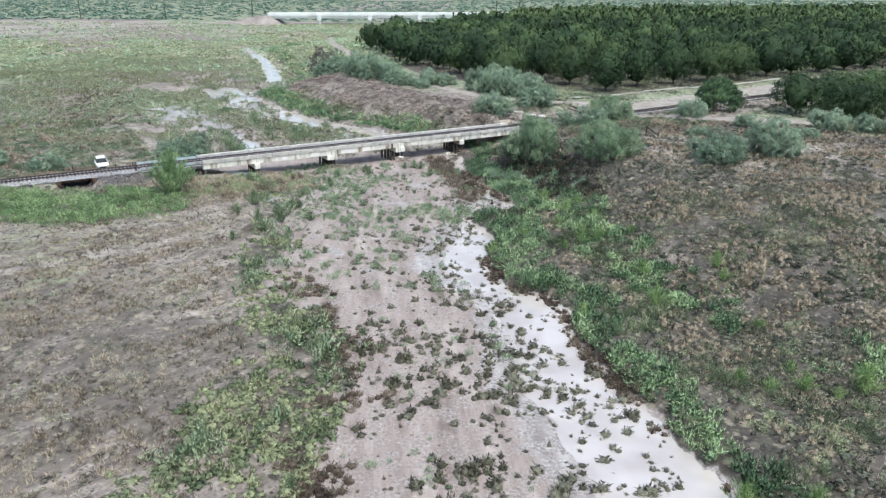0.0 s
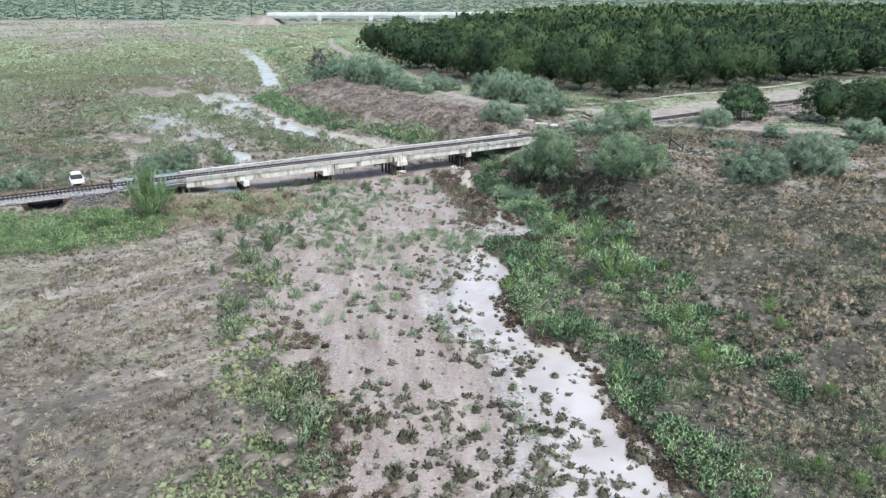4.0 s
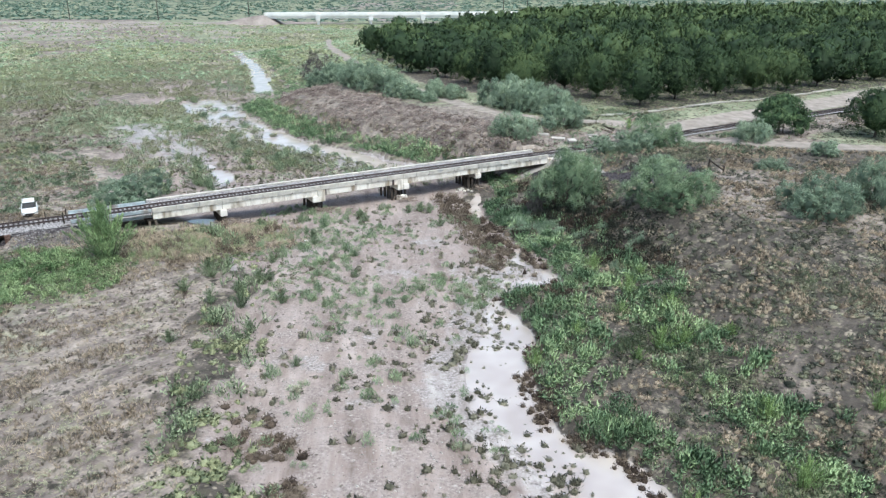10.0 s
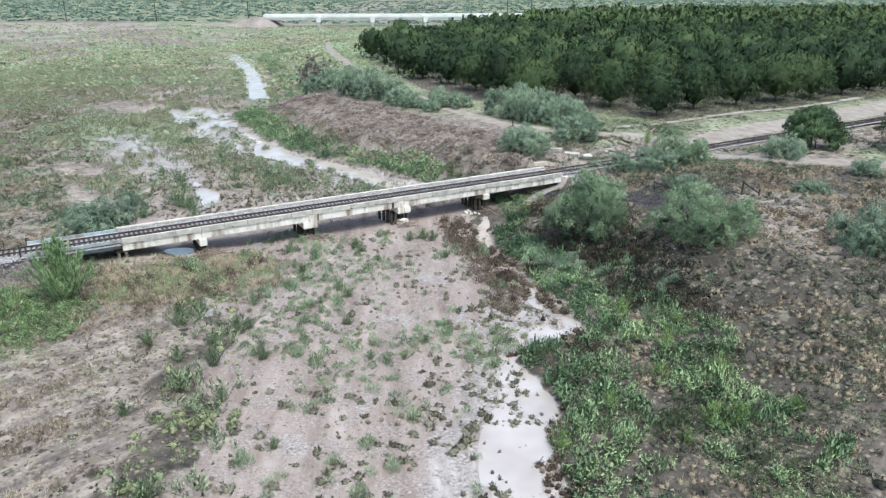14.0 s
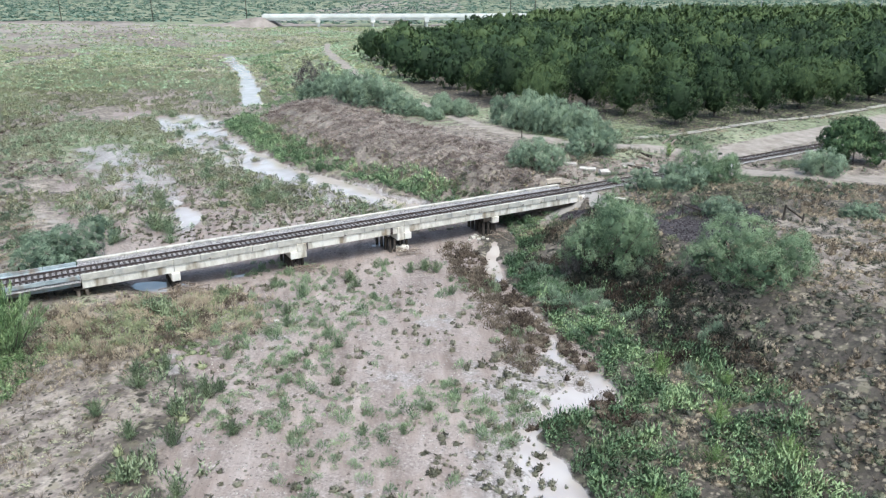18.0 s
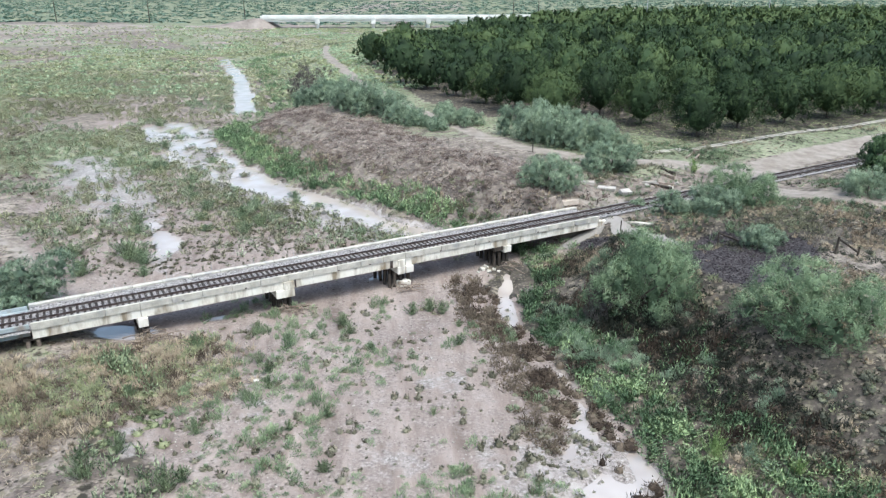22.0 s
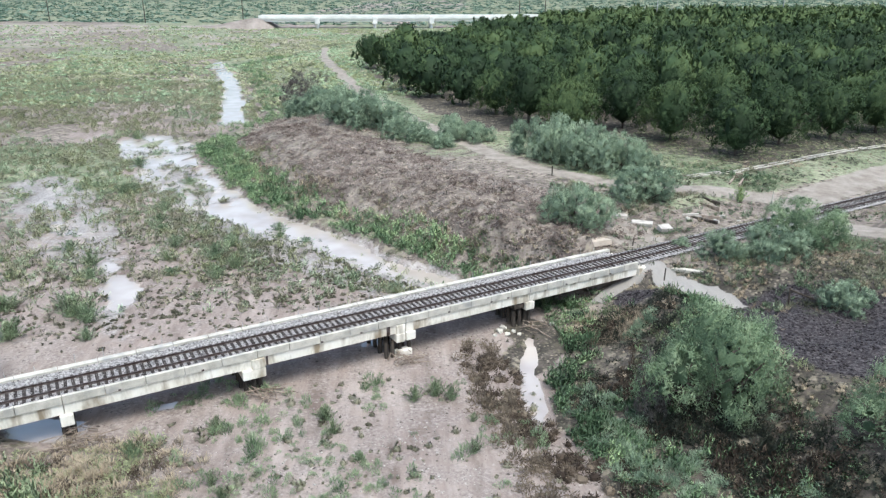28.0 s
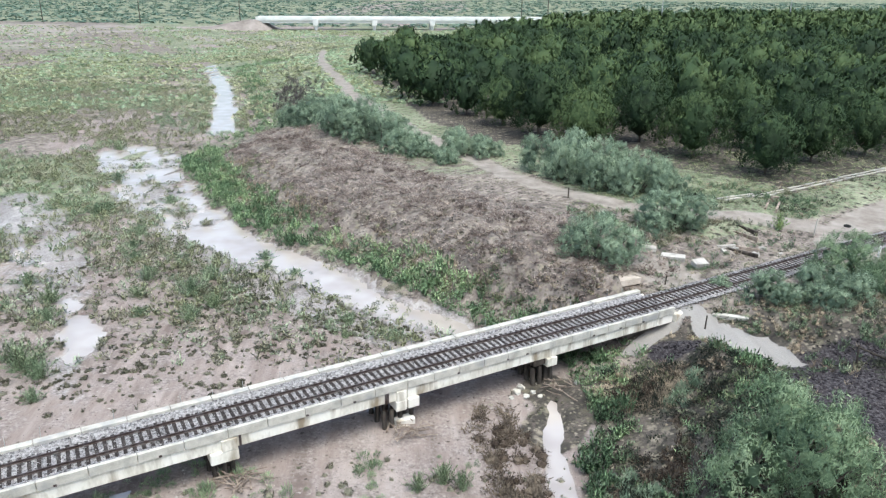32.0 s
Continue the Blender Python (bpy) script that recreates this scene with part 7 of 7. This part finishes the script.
WOODPOLE = material("dark_pole_timber", [(0.05, 0.042, 0.036), (0.09, 0.075, 0.065)], 1.0, 0.9)
STEELPOLE = material("pale_steel_pole", [(0.35, 0.36, 0.37), (0.45, 0.46, 0.47)], 1.0, 0.6)
for x in (-420, -354, -288, -221, -152):
    power_pole(x, 612 + x * 0.02, 26 if x == -152 else 22, WOODPOLE, "tall dark timber power pole beside the highway", x == -152)
for x in (42, 60):
    power_pole(x, 610, 27, WOODPOLE, "dark timber power pole behind the orchard")
for x in (136, 222, 308, 394, 480):
    power_pole(x, 603, 28, STEELPOLE, "pale steel power pole behind the orchard", True)


def power_lines():
    bm = bmesh.new()
    for dz, dy in ((0, -1.3), (0, 1.3), (-1.6, -1.3), (-1.6, 1.3)):
        pts = []
        for a in range(136, 480, 86):
            for k in range(8):
                f = k / 8
                pts.append((a + 86 * f, 603 + dy, 28.2 + dz - 5.0 * f * (1 - f)))
        for p, q in zip(pts, pts[1:]):
            tube(bm, p, q, 0.05, 0.05, 4)
    part("lines", bm, LIGHTMETAL, tagged(empty("power_cables"), "thin sagging power cables over the orchard", "cables"))


power_lines()


# ---------------------------------------------------------------- parked car
def wheel(parent, x, y):
    bm = bmesh.new()
    tube(bm, (x - 0.11, y, 0.34), (x + 0.11, y, 0.34), 0.34, 0.34, 18)
    tyre = part("wheel", bm, RUBBER, parent)
    bm = bmesh.new()
    tube(bm, (x - 0.125, y, 0.34), (x + 0.125, y, 0.34), 0.21, 0.21, 14)
    rim = part("rim", bm, LIGHTMETAL, tyre)


def parked_car():
    cx, cy = -56.3, 117.8
    car = tagged(empty("car", pose(cx, cy, gz(cx, cy) + 0.02, 0, 0, 29)), "white four-door sport utility car parked on grass", "car")
    # hull by stations along the length: half-width, bottom, belt height
    st = [(-2.35, 0.80, 0.42, 0.78), (-2.2, 0.90, 0.32, 0.95), (-1.4, 0.95, 0.28, 1.02), (-0.7, 0.95, 0.28, 1.06), (0.9, 0.95, 0.28, 1.08), (2.0, 0.93, 0.30, 1.08), (2.3, 0.86, 0.40, 1.0)]
    bm = bmesh.new()
    rings = []
    for y, w, lo, hi in st:
        rings.append([bm.verts.new(p) for p in ((-w * 0.9, y, lo), (-w, y, lo + 0.18), (-w, y, hi - 0.12), (-w * 0.9, y, hi), (w * 0.9, y, hi), (w, y, hi - 0.12), (w, y, lo + 0.18), (w * 0.9, y, lo))])
    for a, b in zip(rings, rings[1:]):
        for i in range(8):
            bm.faces.new((a[i], b[i], b[(i + 1) % 8], a[(i + 1) % 8]))
    bm.faces.new(rings[0]), bm.faces.new(rings[-1][::-1])
    bmesh.ops.recalc_face_normals(bm, faces=bm.faces)
    part("body", bm, WHITEPAINT, car)
    bm = bmesh.new()
    lo = [bm.verts.new(p) for p in ((-0.84, -0.95, 1.05), (0.84, -0.95, 1.05), (0.84, 2.1, 1.07), (-0.84, 2.1, 1.07))]
    hi = [bm.verts.new(p) for p in ((-0.68, -0.2, 1.6), (0.68, -0.2, 1.6), (0.66, 1.75, 1.62), (-0.66, 1.75, 1.62))]
    for i in range(4):
        bm.faces.new((lo[i], lo[(i + 1) % 4], hi[(i + 1) % 4], hi[i]))
    bm.faces.new(hi), bm.faces.new(lo[::-1])
    part("window_glass", bm, DARKGLASS, car, "dark tinted car windows")
    bm = bmesh.new()
    box(bm, -0.72, 0.72, -0.3, 1.85, 1.605, 1.68, 0.03)
    part("roof", bm, WHITEPAINT, car)
    for x in (-0.6, 0.6):
        bm = bmesh.new()
        tube(bm, (x, -0.1, 1.74), (x, 1.7, 1.74), 0.025, 0.025, 6)
        part("roof_rail", bm, RUBBER, car)
        bm = bmesh.new()
        box(bm, x * 1.2 - 0.14, x * 1.2 + 0.14, -2.36, -2.2, 0.68, 0.84, 0.02)
        part("headlight", bm, LIGHTMETAL, car)
        bm = bmesh.new()
        box(bm, x * 1.3 - 0.09, x * 1.3 + 0.09, 2.24, 2.34, 0.75, 1.0, 0.01)
        part("tail_light", bm, REDLENS, car)
        bm = bmesh.new()
        box(bm, x * 1.75 - 0.1, x * 1.75 + 0.1, -0.85, -0.7, 1.05, 1.18, 0.03)
        part("wing_mirror", bm, WHITEPAINT, car)
    bm = bmesh.new()
    box(bm, -0.55, 0.55, -2.38, -2.3, 0.5, 0.68, 0.02)
    part("grille", bm, RUBBER, car)
    for y in (-2.4, 2.3):
        bm = bmesh.new()
        box(bm, -0.85, 0.85, y, y + 0.12, 0.36, 0.52, 0.03)
        part("bumper", bm, RUBBER, car)
    for x in (-0.86, 0.86):
        for y in (-1.45, 1.4):
            wheel(car, x, y)


parked_car()


# ---------------------------------------------------------------- small things by the line
def post(name, x, y, h, r, mat, label, lean=(0, 0), category="post", square=False, group=""):
    z = gz(x, y)
    bm = bmesh.new()
    if square:
        box(bm, -r, r, -r, r, -0.3, h, 0.01)
    else:
        tube(bm, (0, 0, -0.3), (lean[0], lean[1], h), r, r * 0.9, 8)
    ob = part(name, bm, mat)
    ob.matrix_world = pose(x, y, z)
    return tagged(ob, label, category, group)


post("marker_post", 12.7, 146.4, 1.2, 0.11, TIMBER, "dark timber post at the bridge end", (0.02, 0), square=True)
post("marker_post", 16.0, 149.0, 0.9, 0.07, TIMBER, "short dark stake on the bank", (0.1, 0))
post("marker_post", 17.4, 141.0, 1.3, 0.07, TIMBER, "dark stake beside the abutment", (0.03, 0))
post("crossing_post", 40.6, 156.6, 1.3, 0.09, WHITEPAINT, "white painted post at the road crossing", square=True)
post("sign_post", 36.9, 163.4, 2.0, 0.08, KERB, "slim pale grey post by the dirt road", (0.1, 0))
post("marker_post", 10.2, 173.7, 1.4, 0.1, TIMBER, "dark timber post beside the orchard track")
post("telegraph_stub", -46.2, 107.2, 1.5, 0.09, TIMBER, "dark post on the embankment shoulder")
post("telegraph_stub", -49.6, 114.0, 1.6, 0.09, TIMBER, "dark fence post behind the railway", (0.1, 0))
post("telegraph_stub", -46.0, 116.0, 1.7, 0.09, TIMBER, "dark fence post behind the railway", (-0.15, 0))
for x, y in ((-52.6, 114.6), (-42.4, 117.5), (-40.2, 118.8), (-58, 111.5), (-38.5, 120.2)):
    post("fence_post", x, y, 1.2, 0.05, TIMBER, "thin dark fence post along the railway", (0.05, 0), group="railway fence posts")


def brace():
    x, y = 35.2, 126.1
    z = gz(x, y)
    b = tagged(empty("fence_brace", pose(x, y, z, 0, 0, -8)), "dark timber fence brace of two posts and a diagonal", "fence")
    for a, c, r in (((0, 0, -0.3), (0.1, 0, 1.8), 0.13), ((2.1, 0, -0.3), (2.15, 0, 0.85), 0.12), ((0.1, 0, 1.6), (2.05, 0, 0.3), 0.1)):
        bm = bmesh.new()
        tube(bm, a, c, r, r * 0.9, 8)
        part("timber", bm, TIMBER, b)


brace()


def old_fence():
    """Leaning timbers on the stone spill."""
    x, y = 27.4, 132.6
    b = tagged(empty("leaning_timber", pose(x, y, gz(x, y), 0, 0, -30)), "fallen dark timber pole on the stone spill", "timber")
    bm = bmesh.new()
    tube(bm, (-1.4, 0, 1.1), (2.6, 0.2, 0.05), 0.09, 0.1, 8)
    part("pole", bm, TIMBER, b)
    bm = bmesh.new()
    tube(bm, (-1.3, 0, -0.3), (-1.4, 0, 1.3), 0.08, 0.07, 8)
    part("pole", bm, TIMBER, b)


old_fence()


def slab(name, x, y, lx, ly, lz, yaw, mat, label, tilt=0.0, lift=0.0, category="concrete"):
    bm = bmesh.new()
    box(bm, -lx / 2, lx / 2, -ly / 2, ly / 2, -0.25, lz, 0.04, 0.05)
    ob = part(name, bm, mat)
    ob.matrix_world = pose(x, y, gz(x, y) + lift, tilt, 0, yaw)
    return tagged(ob, label, category)


slab("concrete_block", 20.6, 153.4, 1.5, 1.0, 0.75, 20, ROCK, "white broken concrete block on the bank", 14)
slab("concrete_slab", 18.4, 155.0, 2.4, 0.9, 0.4, -18, ROCK, "pale concrete slab lying on the bank", 6)
slab("concrete_slab", 16.0, 156.4, 1.9, 0.7, 0.3, -10, ROCK, "pale concrete slab lying on the bank", 3)
slab("concrete_beam", 20.2, 142.9, 3.5, 0.45, 0.45, -14, KERB, "long pale concrete beam lying beside the track")
slab("wing_wall", 11.5, 149.2, 3.6, 2.6, 0.35, 25, material("buff_concrete", [(0.38, 0.32, 0.27), (0.5, 0.43, 0.37), (0.6, 0.53, 0.47)], 0.8, 0.9), "buff concrete apron slab behind the abutment", -12)
slab("dumped_tie", 26.5, 157.4, 3.4, 0.35, 0.3, -38, TIMBER, "old dark ties dumped beside the track", category="timber")
slab("dumped_tie", 27.3, 158.3, 2.6, 0.3, 0.35, -25, STICKS, "old grey ties dumped beside the track", category="timber")
slab("concrete_offcut", 25.2, 158.6, 2.2, 0.3, 0.3, 10, ROCK, "pale concrete offcut dumped beside the track", category="concrete")
slab("dumped_tie", 28.4, 161.6, 3.0, 0.3, 0.35, -52, STICKS, "old grey ties dumped beside the track", category="timber")
slab("dumped_tie", 29.2, 163.2, 2.6, 0.3, 0.3, -60, TIMBER, "old dark ties dumped beside the track", category="timber")
slab("white_stone", -18.0, 107.2, 0.45, 0.4, 0.35, 20, KERB, "small white stone on the silt", category="stone")


def ditch():
    """Concrete-lined irrigation ditch along the orchard verge, with a headwall at the road."""
    d = tagged(empty("irrigation_ditch", pose(0, 0, 0)), "narrow pale concrete irrigation ditch along the orchard verge", "ditch")
    line = [(29.2, 173.2), (35.0, 176.2), (44.0, 181.2), (57.0, 188.8), (75.0, 199.6), (96.0, 212.4)]
    for a, b in zip(line, line[1:]):
        n = max(1, round(math.hypot(b[0] - a[0], b[1] - a[1]) / 4))
        yaw = math.degrees(math.atan2(b[1] - a[1], b[0] - a[0]))
        for k in range(n):
            f = (k + 0.5) / n
            x, y = a[0] + (b[0] - a[0]) * f, a[1] + (b[1] - a[1]) * f
            l = math.hypot(b[0] - a[0], b[1] - a[1]) / n / 2 - 0.02
            bm = bmesh.new()
            for side in (-1, 1):
                box(bm, -l, l, side * 0.42 - 0.11, side * 0.42 + 0.11, -0.4, 0.16, 0.02)
            ob = part("lining", bm, KERB, d)
            ob.matrix_local = pose(x, y, gz(x, y), 0, 0, yaw)
    h = tagged(empty("ditch_headwall", pose(35.4, 171.6, gz(35.4, 171.6), 0, 0, 62)), "weathered concrete headwall of the ditch beside the road", "headwall")
    for x0, x1, y0, y1, z1, nm in ((-2.2, 2.2, -0.75, -0.5, 0.3, "side_wall"), (-2.2, 2.2, 0.5, 0.75, 0.3, "side_wall"), (1.95, 2.2, -0.5, 0.5, 0.8, "end_wall")):
        bm = bmesh.new()
        box(bm, x0, x1, y0, y1, -0.4, z1, 0.03)
        part(nm, bm, STICKS, h)


ditch()
bm = bmesh.new()
for k in range(20):                                         # a worn tyre thrown down by the road
    a, b = 0.31416 * k, 0.31416 * (k + 1)
    tube(bm, (0.3 * math.cos(a), 0.3 * math.sin(a), 0.1), (0.3 * math.cos(b), 0.3 * math.sin(b), 0.1), 0.12, 0.12, 8)
tyre = part("old_tyre", bm, RUBBER)
tyre.matrix_world = pose(42.4, 166.7, gz(42.4, 166.7))
tagged(tyre, "worn black tyre lying beside the dirt road", "tyre")


def boulder(name, x, y, r, mat, label, flat=0.6, lift=0.0):
    bm = bmesh.new()
    bmesh.ops.create_icosphere(bm, subdivisions=2, radius=1.0)
    for v in bm.verts:
        k = 0.75 + 0.45 * noise.noise(v.co * 1.3 + Vector((x, y, 0)))
        v.co = Vector((v.co.x * r * k, v.co.y * r * 0.75 * k, v.co.z * r * flat * k))
        v.co = Vector([round(c / (r * 0.3)) * r * 0.3 * 0.5 + c * 0.5 for c in v.co])
    ob = part(name, bm, mat)
    ob.matrix_world = pose(x, y, gz(x, y) + r * flat * 0.3 + lift, random.uniform(-15, 15), random.uniform(-15, 15), random.uniform(0, 360))
    return tagged(ob, label, "rubble")


def driftwood(x, y, n, spread_, label):
    d = tagged(empty("driftwood_heap", pose(x, y, gz(x, y))), label, "driftwood")
    for k in range(n):
        a, l = random.uniform(0, math.pi), random.uniform(0.7, 2.4)
        cx, cy, cz = random.gauss(0, spread_ * 0.5), random.gauss(0, spread_ * 0.4), random.uniform(0.05, 0.6)
        bm = bmesh.new()
        dx, dy, dz = math.cos(a) * l / 2, math.sin(a) * l / 2, random.uniform(-0.25, 0.25)
        tube(bm, (cx - dx, cy - dy, cz - dz), (cx + dx, cy + dy, cz + dz), random.uniform(0.03, 0.08), 0.025, 5, 0.05)
        part("branch", bm, STICKS, d)


# grey gravel heaped against the embankment's end
gx, gy = spread(8200, -56, -34, 98, 113, lambda x, y: gravel_slope(x, y) * 0.9, 61)
stones("gravel_heap", np.column_stack([gx, gy, ground_z(gx, gy)]), np.random.default_rng(62).uniform(0.05, 0.14, len(gx)), GREYGRAVEL, None, "grey gravel heaped against the railway embankment", "gravel")
random.seed(31)
for x, y, r in ((0.6, 133.8, 0.5), (1.3, 133.2, 0.4), (1.9, 133.9, 0.35), (0.1, 133.0, 0.35), (1.0, 134.6, 0.45), (2.4, 133.3, 0.3), (5.6, 135.4, 0.4)):
    boulder("white_rubble", x, y, r, KERB, "white broken concrete rubble under the bridge")
for x, y, r in ((26.0, 158.2, 0.5), (27.8, 157.0, 0.6), (24.6, 157.6, 0.45), (29.2, 158.8, 0.5), (30.6, 157.4, 0.4)):
    boulder("dumped_rubble", x, y, r, ROCK, "pale rubble dumped beside the railway track")
for s, n in ((-17.6, 26), (-4.6, 30), (7.9, 24), (20.6, 14)):
    x, y = rail_xy(s, 3.2)
    driftwood(x, y, n, 1.5, "heap of grey flood driftwood against the pier")


def culvert():
    c = tagged(empty("culvert", BRIDGE_M), "short timber trestle culvert through the embankment", "culvert")
    for s in CULVERT:
        bm = bmesh.new()
        box(bm, s - 0.3, s + 0.3, -2.7, 2.7, -0.3, 1.95, 0.03)
        part("side_wall", bm, RUSTTIMBER, c)
    for y in (-1.6, -0.6, 0.6, 1.6):
        bm = bmesh.new()
        box(bm, CULVERT[0], CULVERT[1], y - 0.2, y + 0.2, 1.5, 2.05, 0.02)
        part("stringer", bm, RUSTTIMBER, c)
    for s in CULVERT:
        for y in (-2.9, 2.9):
            bm = bmesh.new()
            tube(bm, (s, y, -0.4), (s, y, 1.7), 0.16, 0.15, 8)
            part("timber_post", bm, RUSTTIMBER, c)


culvert()
